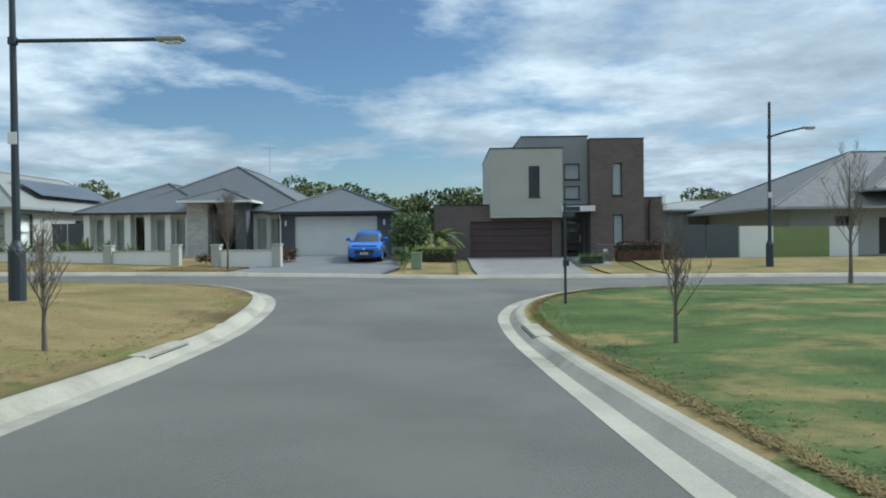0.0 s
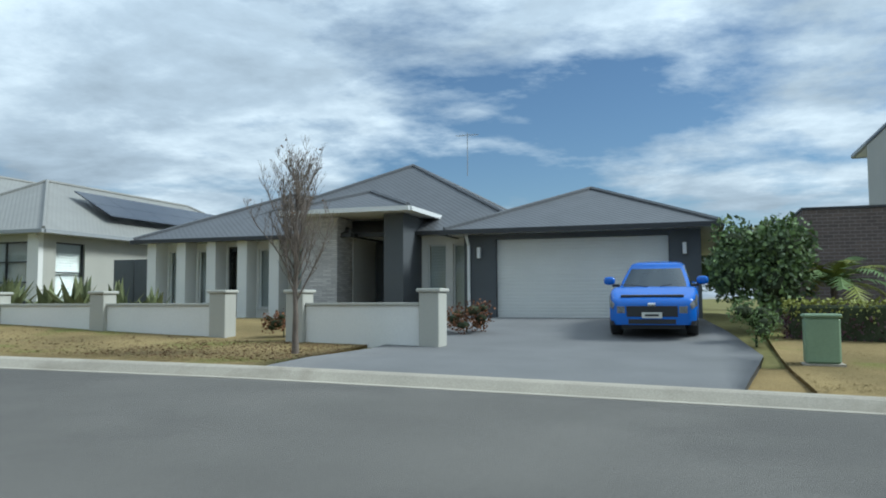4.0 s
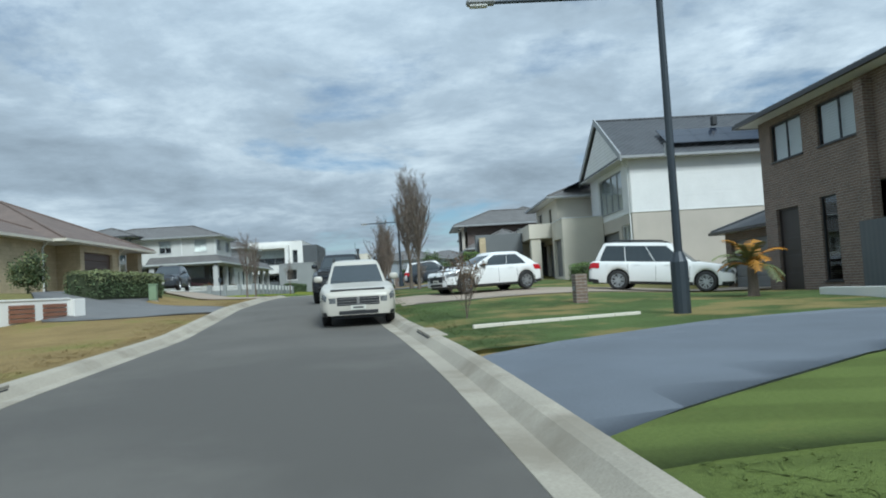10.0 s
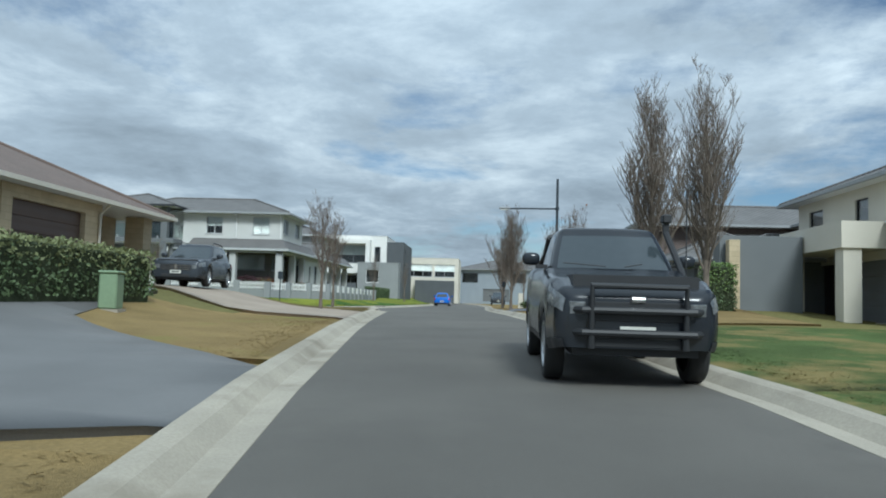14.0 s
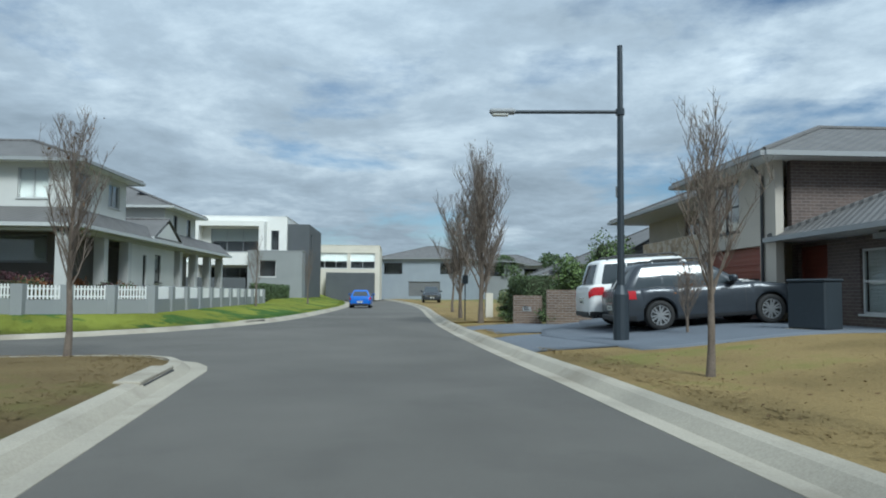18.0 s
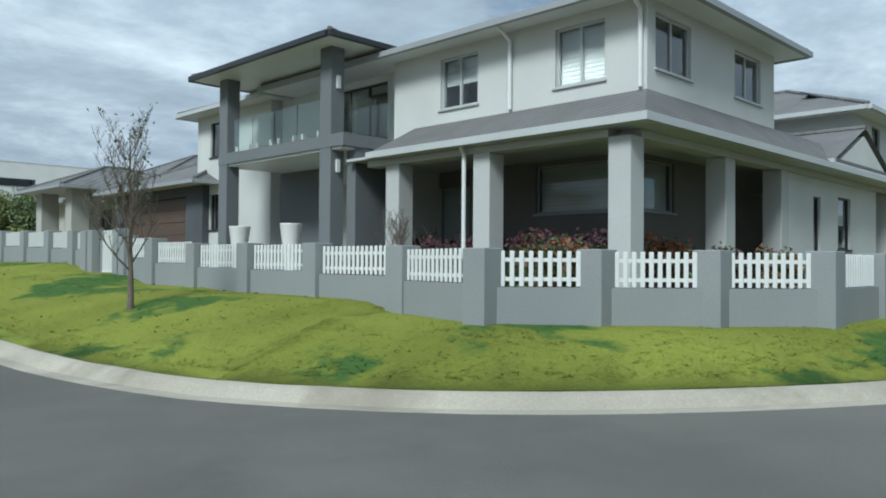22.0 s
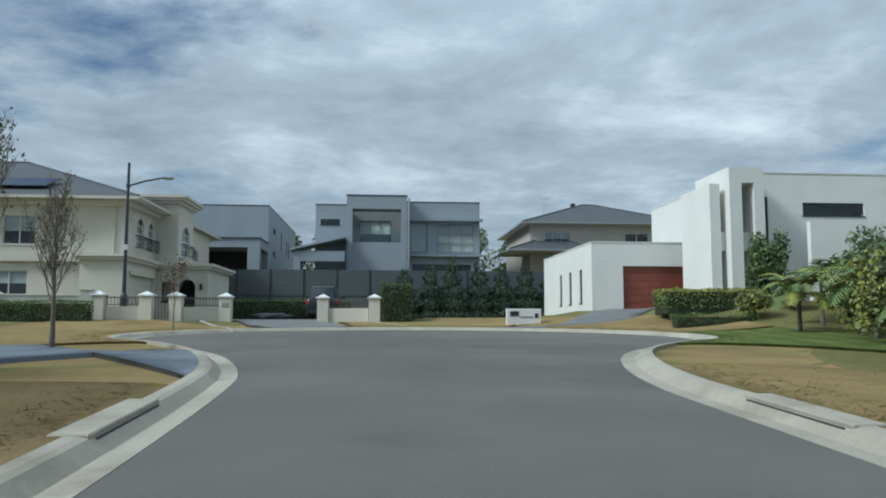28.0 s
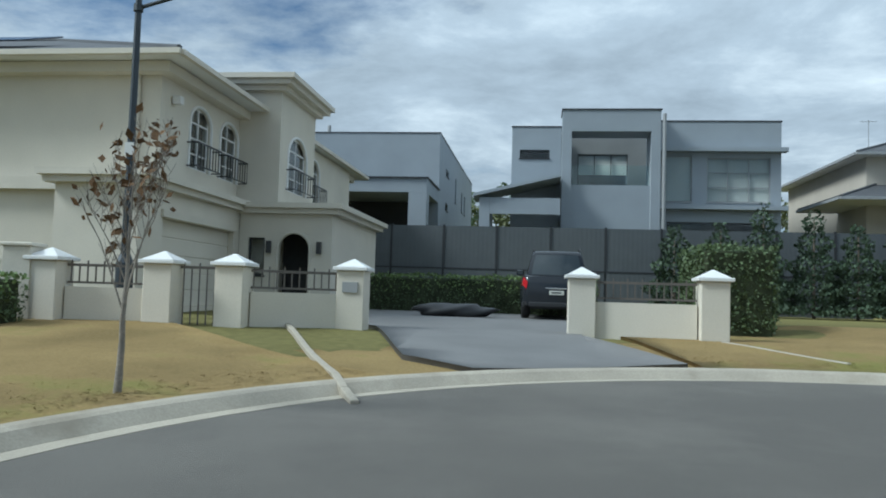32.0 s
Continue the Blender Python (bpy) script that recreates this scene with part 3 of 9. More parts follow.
def window(house, f, u0, u1, z0, z1, frame_mat, cols=1, rows=1, blind="", sill=True, deep=0.09, label=""):
    bm = bmesh.new()
    w, us, zs = 0.05, [u0 + (u1 - u0) * k / cols for k in range(cols + 1)], [z0 + (z1 - z0) * k / rows for k in range(rows + 1)]
    holes = [(us[i] + (w if i == 0 else 0.022), us[i + 1] - (w if i == cols - 1 else 0.022), zs[j] + (w if j == 0 else 0.02), zs[j + 1] - (w if j == rows - 1 else 0.02)) for i in range(cols) for j in range(rows)]
    holed_wall(bm, u0 + 0.002, u1 - 0.002, z0 + 0.002, z1 - 0.002, 0.07, holes)
    for v in bm.verts:
        v.co.y += deep - 0.025
    win = part("window", bm, M[frame_mat], house, label, f)
    if sill:
        sb = bmesh.new()
        box(sb, u0 - 0.05, u1 + 0.05, -0.05, deep - 0.026, z0 - 0.05, z0 + 0.0, 0.006)
        part("sill", sb, M[frame_mat], win)
    for i in range(cols):
        for j in range(rows):
            pb = bmesh.new()
            a, b = u0 + (u1 - u0) * i / cols + 0.024, u0 + (u1 - u0) * (i + 1) / cols - 0.024
            c, d = z0 + (z1 - z0) * j / rows + 0.022, z0 + (z1 - z0) * (j + 1) / rows - 0.022
            box(pb, a, b, deep + 0.005, deep + 0.013, c, d)
            g = part("pane", pb, M["glass"], win)
            g.visible_shadow = False
    # dark sheet behind the pane; the room's lack of light is its colour
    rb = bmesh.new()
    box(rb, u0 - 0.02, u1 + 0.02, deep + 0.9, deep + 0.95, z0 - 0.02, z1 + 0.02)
    part("dark_room_sheet", rb, M["unlit_dark"], win)
    if blind:
        lo = z0 + (z1 - z0) * (0.0 if blind == "full" else 0.45)
        bb = bmesh.new()
        box(bb, u0 + 0.03, u1 - 0.03, deep + 0.1, deep + 0.115, lo + 0.03, z1 - 0.03)
        part("blind", bb, M["blind"], win, "white blind drawn behind the glass")
    return win


def garage_door(house, f, u0, u1, z0, z1, mat, rows=4, deep=0.16, label=""):
    bm = bmesh.new()
    h, prof = (z1 - z0) / rows, []
    for k in range(rows):
        lo, hi, g = z0 + k * h, z0 + (k + 1) * h, min(0.02, h * 0.15)
        prof += [(deep + g, lo + 0.001), (deep, lo + g), (deep, hi - g), (deep + g, hi - 0.001)]
    prof += [(deep + 0.08, z1), (deep + 0.08, z0)]
    ends = [[bm.verts.new((u, y, z)) for y, z in prof] for u in (u0 + 0.01, u1 - 0.01)]
    for i in range(len(prof)):
        j = (i + 1) % len(prof)
        bm.faces.new((ends[0][i], ends[0][j], ends[1][j], ends[1][i]))
    bm.faces.new(ends[0])
    bm.faces.new(ends[1][::-1])
    return part("garage_door", bm, M[mat], house, label, f)


def entry_door(house, f, u0, u1, z0, z1, mat, deep=0.14, lights=0, label="", handle="trim_white"):
    bm = bmesh.new()
    box(bm, u0, u0 + 0.06, deep - 0.04, deep + 0.06, z0, z1)
    box(bm, u1 - 0.06, u1, deep - 0.04, deep + 0.06, z0, z1)
    box(bm, u0 + 0.06, u1 - 0.06, deep - 0.04, deep + 0.06, z1 - 0.06, z1)
    box(bm, u0 + 0.065, u1 - 0.065, deep, deep + 0.045, z0 + 0.01, z1 - 0.065)
    for k in range(3):
        c = z0 + 0.25 + k * 0.62
        box(bm, u0 + 0.17, u1 - 0.17, deep - 0.012, deep, c, c + 0.45, 0.005)
    d = part("door", bm, M[mat], house, label, f)
    hb = bmesh.new()
    tube(hb, [(u1 - 0.14, deep - 0.05, z0 + 0.85), (u1 - 0.14, deep - 0.05, z0 + 1.25)], 0.014, 6)
    box(hb, u1 - 0.15, u1 - 0.13, deep - 0.05, deep, z0 + 0.9, z0 + 0.92)
    box(hb, u1 - 0.15, u1 - 0.13, deep - 0.05, deep, z0 + 1.18, z0 + 1.2)
    part("door_handle", hb, M[handle], d)
    return d


def volume(house, x0, x1, y0, y1, z0, z1, mat, walls=("front", "right", "back", "left"), t=0.22, sill_to=-0.5, label="", **openings):
    """Outer walls of a block. openings: per side, tuples (kind, u0, u1, z0, z1, options); u is the house's own x or y."""
    for side in walls:
        f, a, b = side_frame(x0, x1, y0, y1, side)
        if side in ("right", "left"):
            a, b = (a + t + 0.001, b - t - 0.001) if side == "right" else (a + t + 0.001, b - t - 0.001)
        ops = []
        for kind, u0, u1, c, d, *opt in openings.get(side, ()):
            if side in ("back", "left"):
                u0, u1 = -u1, -u0
            ops.append((kind, u0, u1, c, d, opt[0] if opt else {}))
        bm = bmesh.new()
        holed_wall(bm, a, b, sill_to if z0 == 0 else z0, z1, t, [o[1:5] for o in ops])
        part("wall", bm, M[mat], house, label, f)
        for kind, u0, u1, c, d, opt in ops:
            if kind == "win":
                window(house, f, u0, u1, c, d, **opt)
            elif kind == "garage":
                garage_door(house, f, u0, u1, c, d, **opt)
            elif kind == "door":
                entry_door(house, f, u0, u1, c, d, **opt)


def hip_roof(house, x0, x1, y0, y1, z, mat, over=0.45, pitch=22.0, trim="trim_grey", gable="", caps=True, soffit=True, label=""):
    """A hipped roof over a block, or one with gable ends ('x' or 'y': the way the ridge runs)."""
    x0, x1, y0, y1 = x0 - over, x1 + over, y0 - over, y1 + over
    w, d = x1 - x0, y1 - y0
    k = math.tan(radians(pitch))
    if gable == "x" or (not gable and w >= d):
        rise, in_ = d / 2 * k, 0.0 if gable else d / 2
        r0, r1 = (x0 + in_, (y0 + y1) / 2), (x1 - in_, (y0 + y1) / 2)
    else:
        rise, in_ = w / 2 * k, 0.0 if gable else w / 2
        r0, r1 = ((x0 + x1) / 2, y0 + in_), ((x0 + x1) / 2, y1 - in_)
    bm = bmesh.new()
    c = [(x0, y0), (x1, y0), (x1, y1), (x0, y1)]
    th = 0.09
    eave = [bm.verts.new((*p, z + th)) for p in c]
    ra = bm.verts.new((*r0, z + th + rise))
    rb = ra if (Vector(r0) - Vector(r1)).length < 0.01 else bm.verts.new((*r1, z + th + rise))
    along_x = abs(r1[0] - r0[0]) > abs(r1[1] - r0[1]) or gable == "x"
    if along_x:
        fs = [(eave[0], eave[1], rb, ra), (eave[1], eave[2], rb), (eave[2], eave[3], ra, rb), (eave[3], eave[0], ra)]
    else:
        fs = [(eave[0], eave[1], ra), (eave[1], eave[2], rb, ra), (eave[2], eave[3], rb), (eave[3], eave[0], ra, rb)]
    if gable:
        fs = fs[0::2] if along_x else fs[1::2]
    for f in fs:
        f2 = list(dict.fromkeys(f))
        bm.faces.new(f2)
    low = [bm.verts.new((*p, z)) for p in c]
    for i in range(4):
        bm.faces.new((low[i], low[(i + 1) % 4], eave[(i + 1) % 4], eave[i]))
    bm.faces.new(low[::-1])
    roof = part("roof", bm, M[mat], house, label)
    for a, b in zip(c, c[1:] + c[:1]):
        gb = bmesh.new()
        horizontal = abs(a[1] - b[1]) < 1e-6
        s = 0.06
        if gable == "x" and not horizontal or gable == "y" and horizontal:
            gb.free()
            continue
        lo, hi = min(a, b), max(a, b)
        if horizontal:
            yo = -s if a[1] == y0 else s
            box(gb, lo[0] - s, hi[0] + s, min(a[1], a[1] + 2 * yo), max(a[1], a[1] + 2 * yo), z - 0.05, z + 0.075)
        else:
            xo = -s if a[0] == x0 else s
            box(gb, min(a[0], a[0] + 2 * xo), max(a[0], a[0] + 2 * xo), lo[1] + 0.003, hi[1] - 0.003, z - 0.05, z + 0.075)
        part("gutter", gb, M[trim], roof)
    if soffit:
        sb = bmesh.new()
        box(sb, x0 + 0.004, x1 - 0.004, y0 + 0.004, y1 - 0.004, z - 0.03, z - 0.004)
        part("soffit", sb, M["trim_white"], house)
    if caps:
        cb = bmesh.new()
        ends = [(0, r0), (3, r0), (1, r1), (2, r1)] if along_x else [(0, r0), (1, r0), (2, r1), (3, r1)]
        top = z + th + 0.02
        if not gable:
            for i, r in ends:
                tube(cb, [(*c[i], top), (*r, top + rise)], 0.07, 6)
        if rb is not ra:
            tube(cb, [(*r0, top + rise), (*r1, top + rise)], 0.07, 6)
        part("ridge_cap", cb, M[mat], roof)
    return roof


def gable_wall(house, x0, x1, y0, y1, z, pitch, mat, axis):
    """Triangles of wall under a gabled roof; axis as for the roof."""
    k = math.tan(radians(pitch))
    for e in (0, 1):
        bm = bmesh.new()
        if axis == "y":
            y = y0 + 0.0 if e == 0 else y1 - 0.2
            pts = [(x0, z), (x1, z), ((x0 + x1) / 2, z + (x1 - x0) / 2 * k)]
            vs = [[bm.verts.new((p[0], yy, p[1])) for p in pts] for yy in (y, y + 0.2)]
        else:
            x = x0 if e == 0 else x1 - 0.2
            pts = [(y0, z), (y1, z), ((y0 + y1) / 2, z + (y1 - y0) / 2 * k)]
            vs = [[bm.verts.new((xx, p[0], p[1])) for p in pts] for xx in (x, x + 0.2)]
        bm.faces.new(vs[0])
        bm.faces.new(vs[1][::-1])
        for i in range(3):
            bm.faces.new((vs[0][i], vs[0][(i + 1) % 3], vs[1][(i + 1) % 3], vs[1][i]))
        part("gable", bm, M[mat], house)


def block(house, name, mat, *boxes, bevel=0.0, label=""):
    bm = bmesh.new()
    for b in boxes:
        box(bm, *b, bevel)
    return part(name, bm, M[mat], house, label)


def downpipe(house, x, y, z0, z1, mat="trim_white"):
    bm = bmesh.new()
    tube(bm, [(x, y - 0.35, z1), (x, y - 0.06, z1 - 0.3), (x, y - 0.06, z0)], 0.045, 8)
    part("downpipe", bm, M[mat], house)


def parapet_cap(house, x0, x1, y0, y1, z, mat="trim_dark", w=0.28, h=0.06, o=0.03):
    bm = bmesh.new()
    box(bm, x0 - o, x1 + o, y0 - o, y0 + w, z, z + h)
    box(bm, x0 - o, x1 + o, y1 - w, y1 + o, z, z + h)
    box(bm, x0 - o, x0 + w, y0 + w + 0.001, y1 - w - 0.001, z, z + h)
    box(bm, x1 - w, x1 + o, y0 + w + 0.001, y1 - w - 0.001, z, z + h)
    part("capping", bm, M[mat], house)
    block(house, "flat_roof", "trim_grey", (x0 + 0.2, x1 - 0.2, y0 + 0.2, y1 - 0.2, z - 0.35, z - 0.3))


def solar(house, roof_z, x0, y0, across, down, nx_, ny_, pitch, turn=0.0, w=1.0, h=1.65):
    """Panels laid on a roof slope that rises towards the house's own +y, or turned."""
    for i in range(nx_):
        for j in range(ny_):
            bm = bmesh.new()
            box(bm, 0.01, w - 0.01, 0.01, h - 0.01, 0.06, 0.1)
            m = pose(x0, y0, roof_z, 0, 0, turn) @ pose(0, 0, 0, pitch) @ pose(i * w, j * h, 0)
            part("solar_panel", bm, M["solar"], house, "", m)


# ---- houses, north side of the road ----
def WIN(u0, u1, z0, z1, frame_mat="trim_dark", **k):
    return ("win", u0, u1, z0, z1, dict(frame_mat=frame_mat, **k))


def GAR(u0, u1, z0, z1, mat, rows=4, label=""):
    return ("garage", u0, u1, z0, z1, dict(mat=mat, rows=rows, label=label))


def DOOR(u0, u1, z0, z1, mat="door_dark", label=""):
    return ("door", u0, u1, z0, z1, dict(mat=mat, label=label))


def wall_light(house, x, y, z):
    bm = bmesh.new()
    box(bm, x - 0.05, x + 0.05, y - 0.12, y - 0.001, z, z + 0.3, 0.01)
    part("wall_light", bm, M["trim_white"], house)


def antenna(house, x, y, z, h=1.1):
    bm = bmesh.new()
    tube(bm, [(x, y, z - 0.6), (x, y, z + h)], 0.018, 6)
    tube(bm, [(x - 0.45, y, z + h - 0.08), (x + 0.45, y, z + h - 0.08)], 0.012, 5)
    for k in range(7):
        u = x - 0.4 + k * 0.13
        tube(bm, [(u, y - 0.2, z + h - 0.08), (u, y + 0.2, z + h - 0.08)], 0.008, 4)
    part("antenna", bm, M["trim_grey"], house, "roof television aerial")


# single-storey house with a row of white fins and a grey steel roof
hA = thing("house", pose(0, 43, 0.35), "single-storey house with white fins and grey steel roof", "house")
volume(hA, -20.6, -13.4, 0.9, 16, 0, 2.45, "render_white",
       front=[WIN(-20.2, -19.45, 0.3, 2.2, "trim_white", blind="full"), WIN(-19.05, -18.3, 0.3, 2.2, "trim_white", blind="full"), WIN(-17.9, -17.15, 0.05, 2.3, "trim_dark"), WIN(-16.75, -16.0, 0.3, 2.2, "trim_white", blind="full"), WIN(-15.6, -14.85, 0.3, 2.2, "trim_white", blind="full")])
for k in range(6):
    block(hA, "fin", "render_white", (-20.62 + k * 1.15, -20.27 + k * 1.15, 0.3, 0.898, -0.1, 2.45), bevel=0.01)
volume(hA, -13.38, -11.2, 2.6, 16, 0, 2.9, "render_dark", walls=("front", "back"), front=[DOOR(-12.9, -11.8, 0, 2.1)])
block(hA, "stone_pier", "stone_white", (-14.6, -13.42, -0.2, 0.88, -0.1, 3.0), bevel=0.01, label="white stacked stone pier at the entry")
block(hA, "pier", "render_dark", (-11.8, -11.2, -0.5, 2.55, 0, 3.0), bevel=0.01)
volume(hA, -11.19, -9.56, 1.0, 16, 0, 2.45, "render_white", walls=("front", "back"), front=[WIN(-11.0, -10.4, 0.2, 2.2, "trim_white", blind="full"), WIN(-10.2, -9.7, 0.2, 2.2, "trim_white", blind="full")])
volume(hA, -9.55, -3.2, 0.0, 14, 0, 2.35, "render_dark", front=[GAR(-8.64, -4.0, 0.0, 2.22, "door_white", 24, "white slatted garage door, closed")])
hip_roof(hA, -20.6, -13.6, 0.6, 13, 2.47, "roof_grey", pitch=25, trim="trim_dark")
hip_roof(hA, -18.6, -8.2, 1.0, 17, 2.49, "roof_grey", pitch=28, trim="trim_dark")
hip_roof(hA, -9.55, -3.2, 0.0, 13, 2.40, "roof_grey", pitch=22, trim="trim_dark")
hip_roof(hA, -14.4, -11.2, -0.7, 4, 3.06, "roof_grey", over=0.35, pitch=20, trim="trim_white")
for wx in (-9.1, -3.6):
    wall_light(hA, wx, 0.0, 1.7)
antenna(hA, -11.8, 8.0, 6.0)
downpipe(hA, -9.4, 0.0, 0, 2.35)

# two-storey flat-roofed house
hB = thing("house", pose(0, 42.5, 0.12), "two-storey flat-roofed house of dark brick and pale render", "house")
volume(hB, -0.8, 6.28, 0.5, 14, 0, 2.95, "brick_dark", front=[GAR(1.2, 5.75, 0, 2.05, "door_plum", 5, "plum panelled garage door, closed")])
volume(hB, 2.3, 6.25, -0.35, 9, 2.3, 6.0, "render_stone", front=[WIN(4.4, 5.0, 3.35, 5.05)])
block(hB, "overhang", "trim_white", (2.31, 6.24, -0.34, 0.49, 2.25, 2.298))
volume(hB, 4.1, 7.8, 0.65, 12, 2.96, 6.75, "render_mid", front=[WIN(6.5, 7.35, 4.35, 5.25, blind="full"), WIN(6.5, 7.35, 3.25, 4.0, blind="full")])
volume(hB, 6.31, 7.8, 1.2, 12, 0, 2.95, "render_dark", walls=("front",), front=[DOOR(6.4, 7.6, 0, 2.15, "door_dark", "dark front door with glass bars")])
volume(hB, 7.82, 10.75, -0.1, 13, 0, 6.5, "brick_dark", front=[WIN(9.0, 9.55, 3.4, 5.2, blind="full"), WIN(9.05, 9.6, 0.6, 2.35, blind="full")])
volume(hB, 10.76, 12.0, 1.0, 13, 0, 3.3, "brick_dark")
block(hB, "door_canopy", "trim_white", (6.2, 8.0, -0.5, 1.19, 2.55, 2.85))
for k in range(5):
    block(hB, "glass_bar", "glass", (6.62, 7.42, 1.31, 1.33, 0.25 + k * 0.4, 0.42 + k * 0.4))
for px_ in ((2.3, 6.25, -0.35, 9, 6.0), (4.1, 7.8, 0.65, 12, 6.75), (7.82, 10.75, -0.1, 13, 6.5), (-0.8, 6.28, 0.5, 14, 2.95), (10.76, 12.0, 1.0, 13, 3.3)):
    parapet_cap(hB, *px_)
hip_roof(hB, 3.2, 10.2, 5, 13, 6.35, "roof_tile", over=0.5, pitch=12)
downpipe(hB, 11.3, 1.0, 0, 3.2, "trim_dark")

# single-storey house with a pale steel roof and a wide porch
hC = thing("house", pose(0, 41, 0.65), "single-storey rendered house with pale steel roof and deep porch", "house")
block(hC, "porch_beam", "render_stone", (-35.6, -27.1, 0.0, 0.4, 2.3, 3.2))
block(hC, "pier", "render_white", (-35.6, -34.6, 0.0, 0.9, -0.1, 2.298), bevel=0.01)
block(hC, "porch_wall", "render_stone", (-28.4, -27.1, 0.401, 1.79, -0.1, 3.2))
block(hC, "pier", "render_stone", (-28.4, -27.1, 0.0, 0.4, -0.1, 2.298))
volume(hC, -35.6, -27.1, 1.8, 16, 0, 3.2, "render_stone", walls=("front", "back", "left"), front=[DOOR(-34.4, -33.3, 0, 2.2, "door_plum"), WIN(-31.4, -28.9, 0.35, 2.4, cols=3, blind="full")])
volume(hC, -27.08, -23.85, 1.15, 16, 0, 2.5, "render_stone", front=[WIN(-26.5, -24.5, 0.2, 2.25, cols=2, rows=3, blind="full")], right=[WIN(1.7, 3.0, 0.2, 2.25, rows=2, blind="full"), WIN(8, 9.5, 0.6, 2.0)])
block(hC, "corner_pier", "render_white", (-24.3, -23.83, 0.95, 1.148, -0.1, 2.5))
volume(hC, -40.2, -35.7, 1.0, 12, 0, 2.4, "render_stone", front=[GAR(-39.7, -36.2, 0, 2.15, "door_plum", 5)])
hip_roof(hC, -35.6, -27.1, 0, 15, 3.22, "roof_pale", pitch=25, trim="trim_grey")
hip_roof(hC, -31.0, -23.85, 1.15, 17, 2.52, "roof_pale", pitch=30, trim="trim_grey")
hip_roof(hC, -40.2, -35.7, 1.0, 12, 2.42, "roof_pale", pitch=22, trim="trim_grey")
downpipe(hC, -27.2, 0.0, 0, 3.2)
downpipe(hC, -23.9, 1.15, 0, 2.5)
solar(hC, 3.35, -24.2, 4.6, 0, 0, 6, 2, 30, 90, 1.6, 1.05)

# two-storey brown brick house
hD = thing("house", pose(0, 42.2, 0.75), "two-storey brown brick house with charcoal tiled hip roof", "house")
volume(hD, -55.5, -47.0, 0, 14, 0, 6.2, "brick_brown",
       front=[WIN(-54.6, -52.4, 4.6, 5.95, cols=2, blind="full"), WIN(-51.4, -49.0, 4.6, 5.95, cols=2, blind="full"), DOOR(-54.6, -53.0, -0.1, 2.9), WIN(-51.6, -50.6, 0.3, 3.0), WIN(-48.9, -47.9, 0.3, 3.1)],
       right=[WIN(8.6, 11.0, 4.3, 5.7, cols=2)])
block(hD, "brick_pier", "brick_brown", (-48.75, -48.3, -0.3, -0.002, 0, 6.0))
volume(hD, -61.8, -55.6, 1.0, 12, 0, 2.5, "brick_brown", front=[GAR(-61.2, -56.2, 0, 2.15, "door_grey", 4)])
hip_roof(hD, -55.5, -47.0, 0, 14, 6.22, "roof_tile", over=0.6, pitch=24, trim="trim_dark")
hip_roof(hD, -61.8, -55.6, 1.0, 12, 2.52, "roof_tile", pitch=22, trim="trim_dark")
block(hD, "awning", "trim_grey", (-46.98, -46.3, 0.6, 8.0, 3.4, 3.62))
bm = bmesh.new()
tube(bm, [(-46.93, 3.6, 6.1), (-46.93, 3.6, 3.9), (-46.93, 5.2, 3.72), (-46.93, 5.2, 3.63)], 0.045, 8)
part("downpipe", bm, M["brick_brown"], hD)
bm = bmesh.new()
tube(bm, [(-46.93, 1.1, 3.39), (-46.93, 1.1, 0.0)], 0.045, 8)
part("downpipe", bm, M["brick_brown"], hD)
antenna(hD, -47.5, 12.0, 7.2)

# two-storey weatherboard house with a steep front gable
hE = thing("house", pose(-0.5, 40, 1.85), "two-storey white weatherboard house with grey gabled roof", "house")
volume(hE, -73.1, -64.7, 0, 12, 0, 2.9, "render_tan", front=[WIN(-66.8, -65.2, 1.0, 2.4, "trim_white", cols=2, blind="full"), GAR(-71.5, -67.4, 0, 2.2, "door_grey", 4)])
volume(hE, -73.1, -64.7, 0, 12, 2.901, 5.6, "board_white", front=[WIN(-71.2, -66.2, 3.3, 5.3, "trim_grey", cols=4, blind="full")])
hip_roof(hE, -73.1, -64.7, 0, 12, 5.62, "roof_tile", over=0.55, pitch=30, gable="y", trim="trim_grey")
gable_wall(hE, -73.1, -64.7, -0.46, 12, 5.6, 30, "board_white", "y")
for sgn in (-1, 1):
    bm = bmesh.new()
    c0, k_ = -68.9, math.tan(radians(30))
    vs = [(c0 + sgn * 4.85, -0.6, 5.45), (c0, -0.6, 5.45 + 4.85 * k_), (c0, -0.6, 5.8 + 4.85 * k_), (c0 + sgn * 4.85, -0.6, 5.8)]
    va = [bm.verts.new(v) for v in vs]
    vb = [bm.verts.new((v[0], -0.52, v[2])) for v in vs]
    bm.faces.new(va)
    bm.faces.new(vb[::-1])
    for i in range(4):
        bm.faces.new((va[i], va[(i + 1) % 4], vb[(i + 1) % 4], vb[i]))
    part("bargeboard", bm, M["trim_grey"], hE)
for side_, a_, b_ in (("right", 0.02, 11.9), ("front", -73.1, -71.25), ("front", -66.15, -64.72)):
    for k in range(15):
        z_ = 2.92 + k * 0.18
        bm = bmesh.new()
        if side_ == "right":
            v_ = box(bm, -64.7, -64.675, a_, b_, z_, z_ + 0.186)
            for v in v_:
                v.co.x += 0.012 if v.co.z < z_ + 0.05 and v.co.x > -64.69 else 0.0
        else:
            v_ = box(bm, a_, b_, -0.025, 0.0, z_, z_ + 0.186)
            for v in v_:
                v.co.y -= 0.012 if v.co.z < z_ + 0.05 and v.co.y < -0.01 else 0.0
        part("weatherboard", bm, M["trim_white"], hE)
